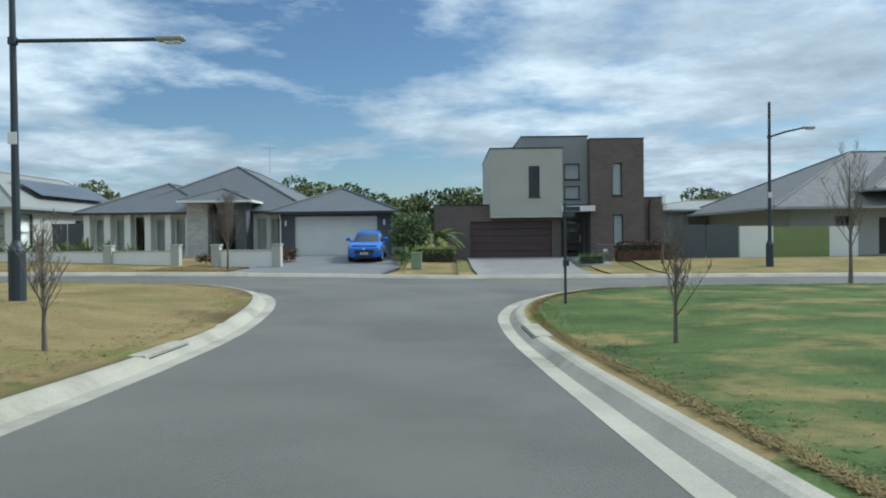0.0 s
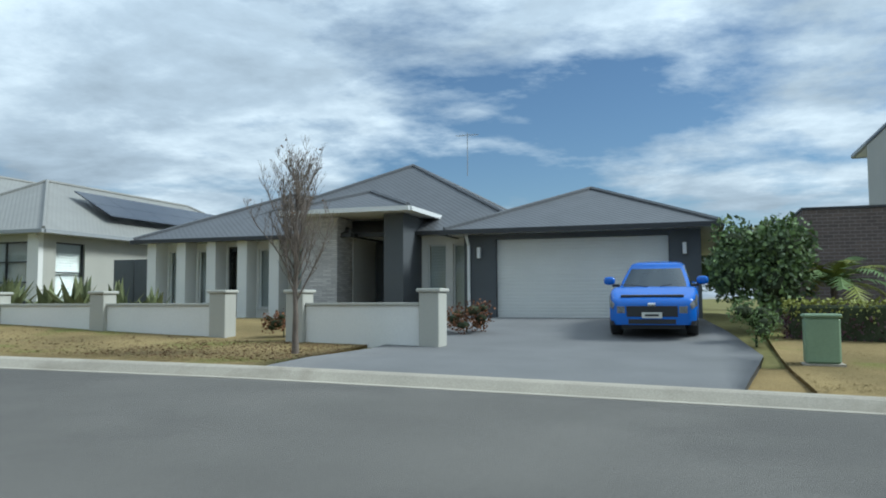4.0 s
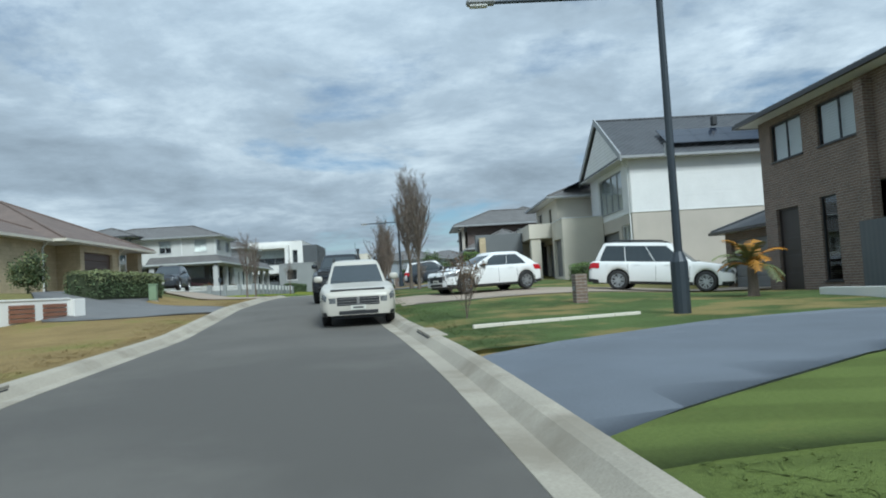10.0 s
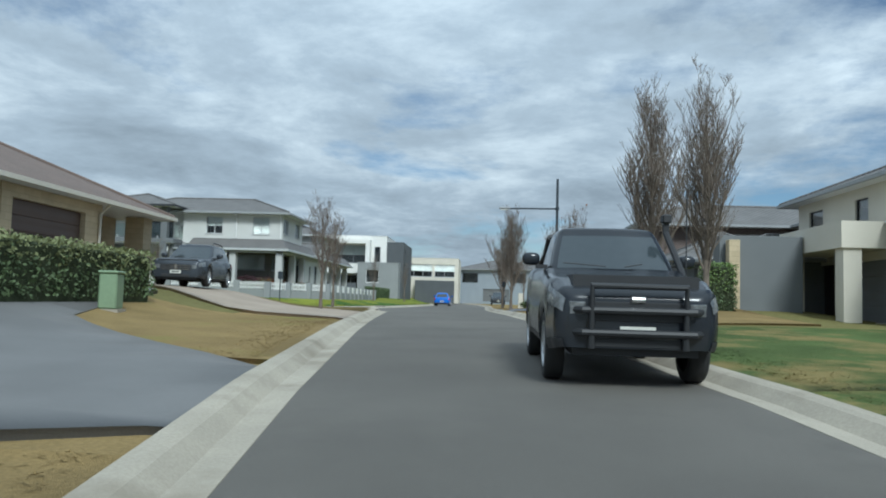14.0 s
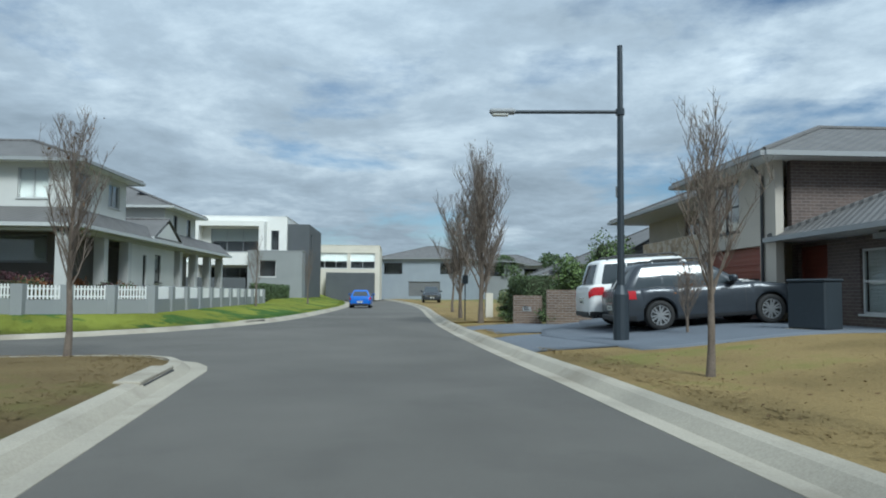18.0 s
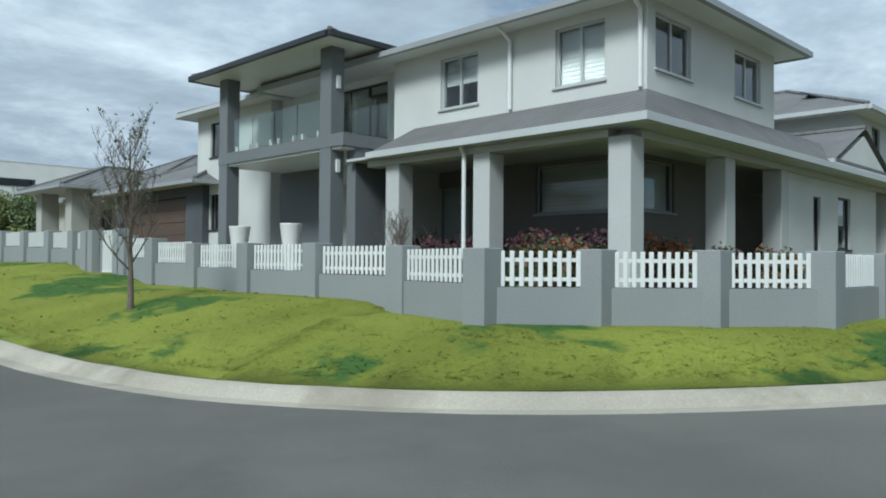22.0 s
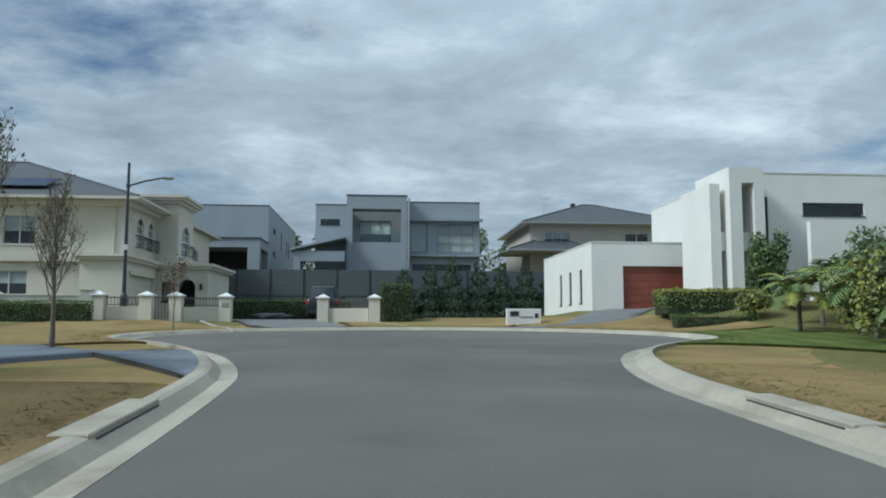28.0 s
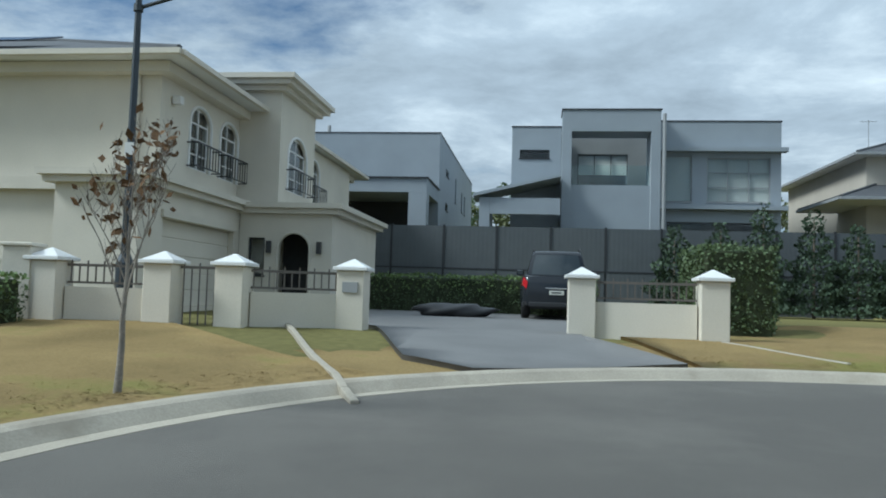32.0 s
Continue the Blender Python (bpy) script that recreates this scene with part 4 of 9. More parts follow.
block(hE, "vent_cowl", "trim_dark", (-66.5, -66.2, 5, 5.3, 7.4, 7.9), bevel=0.05)
volume(hE, -74.0, -70.6, -2.4, -0.02, 0, 3.3, "render_cream", front=[GAR(-73.5, -71.2, 0, 2.2, "door_grey", 4)])
parapet_cap(hE, -74.0, -70.6, -2.4, -0.02, 3.3, "trim_white")
downpipe(hE, -64.85, 0.0, 0, 5.5)
solar(hE, 6.2, -64.6, 2.0, 0, 0, 4, 2, 30, 90, 1.65, 1.0)

hF = thing("house", pose(0, 38, 1.8), "two-storey cream house with balcony and grey hip roof", "house")
volume(hF, -82.6, -74.5, 0, 12, 0, 4.9, "render_cream", front=[WIN(-81.5, -80.2, 3.2, 4.5), WIN(-77.5, -76.5, 3.2, 4.5), DOOR(-80.5, -79.2, 0, 2.2), GAR(-78.6, -75, 0, 2.2, "door_grey", 4)])
hip_roof(hF, -82.6, -74.5, 0, 12, 4.92, "roof_tile_grey", over=0.6, pitch=22)
block(hF, "balcony", "render_cream", (-80.0, -74.6, -1.8, -0.02, 2.5, 3.4))
block(hF, "pier", "render_cream", (-79.9, -79.3, -1.7, -1.1, 0, 2.498))
block(hF, "pier", "render_cream", (-75.3, -74.7, -1.7, -1.1, 0, 2.498))
block(hF, "screen_wall", "render_slate", (-78.4, -77.6, -4.9, -1.85, -0.3, 3.1), bevel=0.01)
block(hF, "stone_post", "sandstone", (-77.5, -77.1, -4.7, -4.3, -0.3, 2.9), bevel=0.015)
solar(hF, 5.4, -77.0, 0.6, 0, 0, 3, 2, 22)

# taupe house with stone balcony
hG = thing("house", pose(0, 33, 2.15), "two-storey taupe house with stone-clad balcony and grey tiled roof", "house")
volume(hG, -95.4, -90.1, 0, 12, 0, 4.35, "render_tan", walls=("front", "left"), front=[WIN(-94.4, -92.3, 2.6, 4.15, cols=2, rows=2), GAR(-95.1, -91.0, 0, 2.1, "door_red", 4, "red-brown garage door, closed")])
volume(hG, -94.0, -90.1, 0.22, 13, 2.2, 4.35, "brick_dark", walls=("right",), right=[WIN(4.6, 6.2, 3.4, 4.0, "trim_white", cols=2, blind="full")])
volume(hG, -91.2, -86.9, 1.0, 12, 0, 2.15, "brick_dark", walls=("front", "right"), front=[DOOR(-90.85, -89.4, 0, 2.05, "door_red", "dark red front door"), WIN(-88.0, -87.0, 0.3, 1.85, "trim_white", rows=2, blind="full")])
volume(hG, -86.88, -80.4, 1.0, 12, 0, 2.0, "render_slate", front=[GAR(-84.4, -80.9, 0, 1.85, "door_white", 4, "white garage door, closed")])
hip_roof(hG, -90.0, -84.2, 0.4, 5.6, 2.2, "roof_tile_grey", over=0.45, pitch=25)
hip_roof(hG, -86.2, -80.4, 1.0, 9.0, 2.04, "roof_tile_grey", over=0.4, pitch=20)
volume(hG, -108.5, -95.6, 2.6, 12, 0, 4.3, "render_tan", front=[WIN(-103.6, -101.8, 2.4, 4.0, cols=2, rows=2), GAR(-103.5, -99.5, 0, 2.1, "door_red", 4)])
bm = bmesh.new()
box(bm, -102.6, -95.45, 0.4, 0.7, 1.9, 2.85)
part("balcony_front", bm, M["stone_mix"], hG, "random stone-clad balcony front")
block(hG, "balcony_floor", "render_tan", (-102.5, -95.5, 0.72, 2.58, 1.7, 1.95))
block(hG, "stone_pier", "stone_mix", (-97.0, -96.0, 0.8, 1.7, 0, 4.3), label="random stone pier")
hip_roof(hG, -95.4, -90.0, 0, 13, 4.37, "roof_tile_grey", over=0.65, pitch=22)
hip_roof(hG, -94.0, -83.5, 8.0, 17, 4.39, "roof_tile_grey", over=0.65, pitch=22)
volume(hG, -89.9, -83.5, 8.0, 17, 2.2, 4.35, "brick_dark", walls=("front", "right"))
hip_roof(hG, -108.5, -95.6, 1.4, 12, 4.33, "roof_tile_grey", over=0.65, pitch=22)
downpipe(hG, -90.75, 0.0, 0, 4.3, "trim_dark")

# more houses on the north side, past the bend
hH = thing("house", pose(0, 32.4, 1.9), "single-storey house with dark hip roof and solar panels", "house")
volume(hH, -124, -108, 2, 14, 0, 2.7, "brick_tan", front=[WIN(-122, -119.5, 0.8, 2.1, cols=2), GAR(-115, -110, 0, 2.2, "door_grey", 4)])
hip_roof(hH, -124, -108, 2, 14, 2.72, "roof_tile_grey", over=0.6, pitch=25)
volume(hH, -131, -124.02, 1.2, 10, 0, 2.3, "render_cream", walls=("front", "left", "right", "back"))
hip_roof(hH, -131, -124.75, 1.2, 10, 2.32, "roof_tile_grey", over=0.5, pitch=22)
solar(hH, 3.5, -121, 3.2, 0, 0, 6, 2, 25)

# ---- houses, south side ----
hM = thing("house", pose(-68, 12, 2.4, 0, 0, 180), "single-storey cream block house with brown tiled roof", "house")
volume(hM, -9.5, -3.4, 0.6, 12, 0, 2.5, "sandstone", front=[WIN(-8.6, -7.4, 0.6, 2.1)])
volume(hM, -3.38, -0.8, 1.2, 12, 0, 2.5, "sandstone", walls=("front",), front=[WIN(-2.6, -1.9, 0.2, 2.1, "trim_dark")])
volume(hM, -0.78, 4.4, 0, 12, 0, 2.5, "sandstone", front=[GAR(-0.3, 3.4, 0, 2.15, "door_brown", 5, "dark brown garage door, closed")])
volume(hM, 4.42, 8.6, 1.6, 12, 0, 2.5, "sandstone", walls=("front", "right", "back"), front=[WIN(5.2, 6.0, 0.2, 2.2), DOOR(6.6, 7.6, 0, 2.1)])
block(hM, "stone_pier", "sandstone", (7.9, 8.6, 0.2, 0.9, 0, 2.5))
block(hM, "stone_pier", "brick_brown", (4.6, 5.1, 0.9, 1.58, 0, 2.5))
hip_roof(hM, -9.5, -0.6, 0.6, 11, 2.52, "roof_tile_brown", pitch=22, trim="trim_cream")
hip_roof(hM, -3.0, 8.6, 0.0, 12, 2.54, "roof_tile_brown", pitch=24, trim="trim_cream")
downpipe(hM, -3.6, 0.6, 0, 2.5)
downpipe(hM, 4.2, 0, 0, 2.5, "trim_cream")

# corner house with verandah, portico and picket fence
hN = thing("house", pose(-100, 10.8, 2.1), "two-storey light grey corner house with verandah and glass balcony", "house")
volume(hN, -6.15, -0.4, -7.35, -0.4, 3.3, 5.68, "render_pale",
       right=[WIN(-5.74, -4.58, 4.29, 5.45, "trim_pale", cols=2, blind="half"), WIN(-2.47, -1.3, 4.29, 5.47, "trim_pale", cols=2, blind="full")],
       back=[WIN(-2.08, -0.7, 4.4, 5.45, "trim_pale", cols=2), WIN(-5.39, -4.04, 4.4, 5.42, "trim_pale", cols=2)])
hip_roof(hN, -6.15, -0.4, -12.0, -0.4, 5.7, "roof_tile_grey", over=0.55, pitch=20, trim="trim_grey")
volume(hN, -6.2, -2.0, -7.6, -1.6, 0, 3.1, "render_taupe",
       right=[WIN(-4.2, -2.0, 1.9, 3.0, "trim_grey", blind="full"), WIN(-7.4, -6.3, 0.1, 2.7, "trim_grey", cols=1, blind="full")], back=[WIN(-3.65, -2.3, 1.9, 3.0, "trim_grey", blind="full")])
for cx_, cy_ in ((0.53, -0.26), (0.53, -3.42), (0.53, -6.1), (-3.15, -0.3), (-6.0, -0.3)):
    block(hN, "column", "render_grey", (cx_ - 0.22, cx_ + 0.22, cy_ - 0.22, cy_ + 0.22, 0, 2.95), bevel=0.012)
block(hN, "verandah_ceiling", "trim_pale", (-24.5, 0.95, -7.5, 0.3, 3.105, 3.165))
block(hN, "verandah_beam", "render_grey", (0.35, 0.72, -7.0, -0.5, 2.96, 3.098))
block(hN, "verandah_beam", "render_grey", (-24.2, 0.3, -0.48, -0.1, 2.96, 3.098))


def skirt(house, outer, inner, z0, z1, mat):
    """A lean-to roof that runs along a line of eave points and rises to a second line."""
    bm = bmesh.new()
    a = [bm.verts.new((*p, z0)) for p in outer]
    b = [bm.verts.new((*p, z1)) for p in inner]
    a2 = [bm.verts.new((*p, z0 - 0.1)) for p in outer]
    b2 = [bm.verts.new((*p, z1 - 0.3)) for p in inner]
    for i in range(len(a) - 1):
        bm.faces.new((a[i], a[i + 1], b[i + 1], b[i]))
        bm.faces.new((a2[i], a2[i + 1], a[i + 1], a[i]))
        bm.faces.new((a2[i], b2[i], b2[i + 1], a2[i + 1]))
    for i in (0, -1):
        bm.faces.new((a[i], b[i], b2[i], a2[i]))
    part("verandah_roof", bm, M[mat], house)
    for k, ((x0, y0), (x1, y1)) in enumerate(zip(outer, outer[1:])):
        gb = bmesh.new()
        box(gb, min(x0, x1) - 0.05, max(x0, x1) + (0.08 if k == 0 else -0.052), min(y0, y1) - 0.05, max(y0, y1) + 0.08, z0 - 0.14, z0 + 0.0)
        part("gutter", gb, M["trim_pale"], house)


skirt(hN, [(1.0, -6.6), (1.0, 0.38), (-24.6, 0.38)], [(-0.41, -6.6), (-0.41, -0.41), (-24.6, -0.41)], 3.24, 3.97, "roof_tile_grey")
volume(hN, -13.2, -6.25, -9, -0.2, 0, 3.1, "render_pale", walls=("front", "back", "left"), back=[WIN(-10.9, -9.9, 1.2, 2.6, blind="half"), WIN(-8.6, -8.1, 1.0, 2.5)])
volume(hN, -24.4, -13.3, -9, -2.6, 0, 3.1, "render_taupe", back=[WIN(-22, -20, 0.4, 2.5, cols=2, blind="full"), WIN(-18, -16, 0.4, 2.5, cols=2)])
for cx_ in (-14.2, -17.4, -20.7, -24.0):
    block(hN, "column", "render_grey", (cx_ - 0.22, cx_ + 0.22, -0.52, -0.08, 0, 2.95), bevel=0.012)
volume(hN, -18.2, -12.0, -9, -0.42, 3.6, 5.2, "render_pale", back=[WIN(-14.4, -13.6, 4.0, 5.0), WIN(-17.2, -16.3, 4.0, 5.0)])
hip_roof(hN, -18.2, -12.0, -9, -0.42, 5.22, "roof_tile_grey", over=0.5, pitch=22, trim="trim_pale")
solar(hN, 5.6, -13.2, -0.9, 0, 0, 3, 1, 22, 180)
hip_roof(hN, -12.2, -8.2, -5.0, 0.1, 3.3, "roof_tile_grey", over=0.3, pitch=24, gable="y", trim="trim_pale")
gable_wall(hN, -12.2, -8.2, -4.6, 0.36, 3.3, 24, "render_pale", "y")
# portico with upper balcony
for cy_ in (-12.9, -8.08):
    block(hN, "portico_column", "render_slate", (0.75, 1.15, cy_ - 0.22, cy_ + 0.22, -0.3, 5.9), bevel=0.01)
block(hN, "balcony_slab", "render_slate", (-0.98, 1.16, -13.13, -7.36, 3.48, 3.78))
block(hN, "portico_ceiling", "trim_white", (-0.97, 1.1, -13.0, -7.5, 3.42, 3.478))
block(hN, "portico_floor", "render_mid", (-2.0, 1.3, -13.2, -7.4, -0.3, 0.35))
volume(hN, -6.4, -1.0, -13.4, -7.37, 0, 5.9, "render_pale", walls=("right", "back"), right=[WIN(-10.8, -8.3, 3.8, 5.5, cols=3), DOOR(-10.6, -8.9, 0.36, 2.9, "render_stone", "pale double entry door")])
# darker section of the back wall, and a dark block at its right
block(hN, "dark_wall_section", "render_slate", (-0.98, -0.9, -13.1, -10.75, 0.36, 3.42))
block(hN, "dark_side_block", "render_slate", (-0.98, 0.74, -7.75, -7.42, 0.36, 3.42))
hip_roof(hN, -6.0, 1.2, -13.2, -7.7, 5.92, "roof_tile_grey", over=0.5, pitch=18, trim="trim_dark")
for k in range(4):
    ya = -12.5 + k * 1.05
    g = block(hN, "glass_panel", "glass_rail", (1.02, 1.035, ya, ya + 0.98, 3.84, 4.7), label="pale glass balustrade panel" if k == 0 else "")
    g.visible_shadow = False
    for yy in (ya + 0.15, ya + 0.82):
        block(hN, "spigot", "trim_pale", (1.0, 1.055, yy - 0.03, yy + 0.03, 3.781, 3.95))
for xa in (-0.85, 0.1):
    g = block(hN, "glass_panel", "glass_rail", (xa, xa + 0.85, -7.45, -7.435, 3.84, 4.7))
    g.visible_shadow = False
block(hN, "wall_light", "trim_white", (0.9, 1.0, -7.855, -7.8, 4.9, 5.2), (0.9, 1.0, -7.855, -7.8, 2.9, 3.2))
volume(hN, -6.4, -0.75, -18.05, -13.42, 0, 5.72, "render_pale", right=[WIN(-17.15, -16.1, 4.26, 5.42), WIN(-17.15, -16.1, 1.81, 3.0)])
hip_roof(hN, -6.4, -0.75, -18.05, -13.42, 5.74, "roof_tile_grey", over=0.5, pitch=20, trim="trim_pale")
for dy_ in (-3.85,):
    bm = bmesh.new()
    tube(bm, [(0.98, dy_, 3.2), (0.79, dy_, 2.95), (0.79, dy_, 0.0)], 0.045, 8)
    part("downpipe", bm, M["trim_white"], hN)
for dy_ in (-3.6, -0.5):
    bm = bmesh.new()
    tube(bm, [(0.1, dy_, 5.7), (-0.33, dy_, 5.45), (-0.33, dy_, 4.0)], 0.045, 8)
    part("downpipe", bm, M["trim_white"], hN)

# low house past it on the same side
hO = thing("house", pose(-100, 0, 2.9, 0, 0, 90), "single-storey grey house with hipped roof and timber garage door", "house")
volume(hO, -13.4, -6.4, 0.5, 12, 0, 2.55, "render_dark", front=[GAR(-12.9, -7.6, 0, 2.2, "door_brown", 5, "brown timber garage door, closed")])
volume(hO, -23.0, -13.5, 1.5, 12, 0, 2.7, "render_stone", front=[WIN(-22.2, -20.6, 0.5, 2.3), DOOR(-17.8, -16.5, 0, 2.2)])
block(hO, "pier", "render_stone", (-19.6, -18.9, -0.6, 0.1, 0, 2.9))
block(hO, "pier", "render_stone", (-16.0, -15.3, -0.6, 0.1, 0, 2.9))
hip_roof(hO, -19.8, -15.1, -0.8, 5, 2.92, "roof_tile_grey", over=0.4, pitch=22)
hip_roof(hO, -13.4, -6.4, 0.5, 12, 2.57, "roof_tile_grey", over=0.6, pitch=22)
hip_roof(hO, -23.0, -13.5, 1.5, 13, 2.72, "roof_tile_grey", over=0.6, pitch=24)

# pale house with a gabled balcony
hL = thing("house", pose(-74.2, -26, 3.4, 0, 0, -90), "two-storey white house with gabled upper balcony", "house")
volume(hL, -5.6, 7.5, 2.5, 14, 0, 5.2, "render_white", front=[WIN(-1.2, 0.4, 3.1, 4.9, cols=2), WIN(-1.2, 0.4, 0.6, 2.2)], left=[WIN(4, 6, 3.2, 4.6)])
hip_roof(hL, -5.6, 7.5, 2.5, 14, 5.22, "roof_grey", over=0.5, pitch=22)
hip_roof(hL, -0.2, 4.6, -0.4, 6, 5.25, "roof_grey", over=0.35, pitch=27, gable="y", trim="trim_grey")
gable_wall(hL, -0.2, 4.6, -0.3, 5.6, 5.22, 27, "trim_grey", "y")
for px_ in (0.0, 4.4):
    block(hL, "balcony_post", "trim_grey", (px_ - 0.14, px_ + 0.14, -0.3, -0.02, 0, 5.22))
block(hL, "balcony_slab", "render_white", (-0.2, 4.6, -0.35, 2.48, 2.6, 2.9))
block(hL, "balcony_front", "render_white", (-0.2, 4.6, -0.35, -0.2, 2.902, 3.8))
volume(hL, 7.6, 14.5, 1.0, 10, 0, 2.4, "render_white", front=[GAR(8.2, 13.6, 0, 2.1, "door_grey", 4)])
hip_roof(hL, 7.6, 14.5, 0.6, 10, 2.42, "roof_grey", over=0.6, pitch=20)

# cream classical house with arched windows
hP = thing("house", pose(0, 0, 4.3), "two-storey cream classical house with arched windows and tower", "house")


def arch_window(house, x, yc, w, z0, z1, frame_mat="trim_white"):
    """Tall arched window in a wall that faces -x at x; proud moulding round it and a small iron balcony."""
    f = pose(x, yc, 0, 0, 0, -90)
    window(house, f, -w / 2, w / 2, z0, z1, frame_mat, cols=2, rows=4, sill=False)
    bm = bmesh.new()
    r, n = w / 2, 10
    top = z1 - r * 0.75
    pts = [(-r, z1 + 0.01), (-r, top)] + [(r * -math.cos(math.pi * k / n), top + r * 0.75 * math.sin(math.pi * k / n)) for k in range(n + 1)][1:-1] + [(r, top), (r, z1 + 0.01)]
    va = [bm.verts.new((u, -0.002, z)) for u, z in pts]
    vb = [bm.verts.new((u, 0.07, z)) for u, z in pts]
    bm.faces.new(va)
    bm.faces.new(vb[::-1])
    for i in range(len(pts)):
        bm.faces.new((va[i], va[(i + 1) % len(pts)], vb[(i + 1) % len(pts)], vb[i]))
    part("spandrel", bm, M["render_cream"], house, "", f)
    bm = bmesh.new()
    line = [(-r - 0.05, 0, z0), (-r - 0.05, 0, top)] + [((r + 0.05) * -math.cos(math.pi * k / n), 0, top + (r * 0.75 + 0.05) * math.sin(math.pi * k / n)) for k in range(n + 1)] + [(r + 0.05, 0, z0)]
    tube(bm, line, 0.05, 6)
    part("moulding", bm, M["trim_white"], house, "", f)
    bm = bmesh.new()
    box(bm, -r - 0.15, r + 0.15, -0.32, -0.29, z0 + 0.62, z0 + 0.66)
    box(bm, -r - 0.15, r + 0.15, -0.32, -0.29, z0 + 0.02, z0 + 0.05)
    for k in range(9):
        u = -r - 0.13 + k * (w + 0.26) / 8
        box(bm, u - 0.01, u + 0.01, -0.315, -0.295, z0 + 0.05, z0 + 0.62)
    for u in (-r - 0.14, r + 0.12):
        box(bm, u, u + 0.02, -0.29, -0.001, z0 + 0.62, z0 + 0.66)
        box(bm, u, u + 0.02, -0.29, -0.001, z0 + 0.02, z0 + 0.05)
    part("iron_balcony", bm, M["trim_dark"], house, "small black iron balcony", f)


volume(hP, -74.05, -52, -78, -60.3, 0, 5.8, "render_cream",
       back=[WIN(-69.7, -68.1, 3.6, 5.05, "trim_white", cols=2, blind="half"), WIN(-60.2, -58.6, 3.6, 5.0, "trim_white", cols=2), WIN(-69.4, -67.6, 1.1, 2.3, "trim_white", cols=2, blind="half"), WIN(-64.9, -63.5, 3.6, 5.0, "trim_white", cols=2)],
       left=[("hole", -63.1, -61.9, 3.6, 5.25), ("hole", -65.0, -63.8, 3.6, 5.25)])
arch_window(hP, -74.05, -62.5, 1.2, 3.6, 5.25)
arch_window(hP, -74.05, -64.4, 1.2, 3.6, 5.25)
hip_roof(hP, -74.05, -52, -78, -60.3, 5.87, "roof_tile", over=0.8, pitch=20, trim="trim_cream")
block(hP, "cornice", "trim_cream", (-74.4, -51.9, -78.2, -59.95, 5.57, 5.82))
volume(hP, -74.4, -72.4, -65.1, -58.9, 0, 2.75, "render_cream", walls=("left", "back", "front"), left=[GAR(-64.2, -60.0, 0, 2.1, "render_cream", 5, "cream panelled garage door")])
block(hP, "string_course", "trim_cream", (-74.6, -72.2, -65.1, -58.7, 2.75, 2.9), (-74.72, -72.1, -65.1, -58.58, 2.9, 3.05))
block(hP, "string_course", "trim_cream", (-72.08, -52, -60.298, -60.05, 2.75, 3.05))
block(hP, "door_head", "trim_cream", (-74.48, -74.402, -64.3, -59.9, 2.12, 2.3))
volume(hP, -75.35, -73.2, -68.6, -65.12, 0, 6.45, "render_cream", left=[("hole", -67.7, -65.9, 3.55, 5.3)])
arch_window(hP, -75.35, -66.8, 1.8, 3.55, 5.3)
block(hP, "tower_cornice", "trim_cream", (-75.55, -73.0, -68.8, -64.92, 6.45, 6.6), (-75.75, -72.8, -69.0, -64.72, 6.6, 6.75), (-75.88, -72.6, -69.13, -64.6, 6.75, 6.9))
block(hP, "tower_cap", "render_cream", (-75.5, -73.0, -68.7, -65.0, 6.9, 6.96))
volume(hP, -74.6, -73.0, -76.5, -68.62, 2.9, 5.8, "render_cream", left=[("hole", -71.75, -70.4, 3.7, 5.35)])
arch_window(hP, -74.6, -71.075, 1.35, 3.7, 5.35)
volume(hP, -77.2, -74.42, -70.5, -64.58, 0, 2.7, "render_cream", walls=("left", "back", "front"), back=[("hole", -76.55, -75.6, 0, 2.15), WIN(-75.2, -74.7, 0.9, 2.0, "trim_dark")])
block(hP, "string_course", "trim_cream", (-77.42, -74.0, -70.7, -64.36, 2.7, 2.85), (-77.56, -73.9, -70.85, -64.22, 2.85, 3.0))
# added dark sheet; paints the shade inside the arched entry
block(hP, "painted_entry_shade", "unlit_dark", (-76.8, -75.3, -65.9, -65.8, 0, 2.6))
bm = bmesh.new()
ring_ = [(-76.075 + 0.475 * math.cos(math.pi * k / 12), 2.15 - 0.475 + 0.475 * math.sin(math.pi * k / 12)) for k in range(13)]
for side_pts in (ring_[:7], ring_[6:]):
    corner_x = -75.6 if side_pts[0][0] > -75.7 else -76.55
    pts_ = [(corner_x, 2.152)] + list(side_pts)
    va = [bm.verts.new((x, -64.6, z)) for x, z in pts_]
    vb = [bm.verts.new((x, -64.75, z)) for x, z in pts_]
    bm.faces.new(va)
    bm.faces.new(vb[::-1])
    for q in range(len(pts_)):
        bm.faces.new((va[q], va[(q + 1) % len(pts_)], vb[(q + 1) % len(pts_)], vb[q]))
part("arch_spandrel", bm, M["render_cream"], hP)
bm = bmesh.new()
tube(bm, [(-75.58, -64.57, 0.0), (-75.58, -64.57, 1.675)] + [(-76.075 + 0.495 * math.cos(math.pi * k / 12), -64.57, 1.675 + 0.495 * math.sin(math.pi * k / 12)) for k in range(1, 12)] + [(-76.57, -64.57, 1.675), (-76.57, -64.57, 0.0)], 0.05, 6)
part("moulding", bm, M["trim_cream"], hP)
for lx in (-76.85, -75.35):
    block(hP, "wall_lantern", "trim_dark", (lx - 0.06, lx + 0.06, -64.57, -64.4, 1.55, 1.9), bevel=0.01)
bm = bmesh.new()
tube(bm, [(-72.3, -60.22, 2.75), (-72.3, -60.22, 0.2)], 0.055, 8)
box(bm, -72.5, -72.1, -60.299, -60.05, 2.3, 2.6, 0.03)
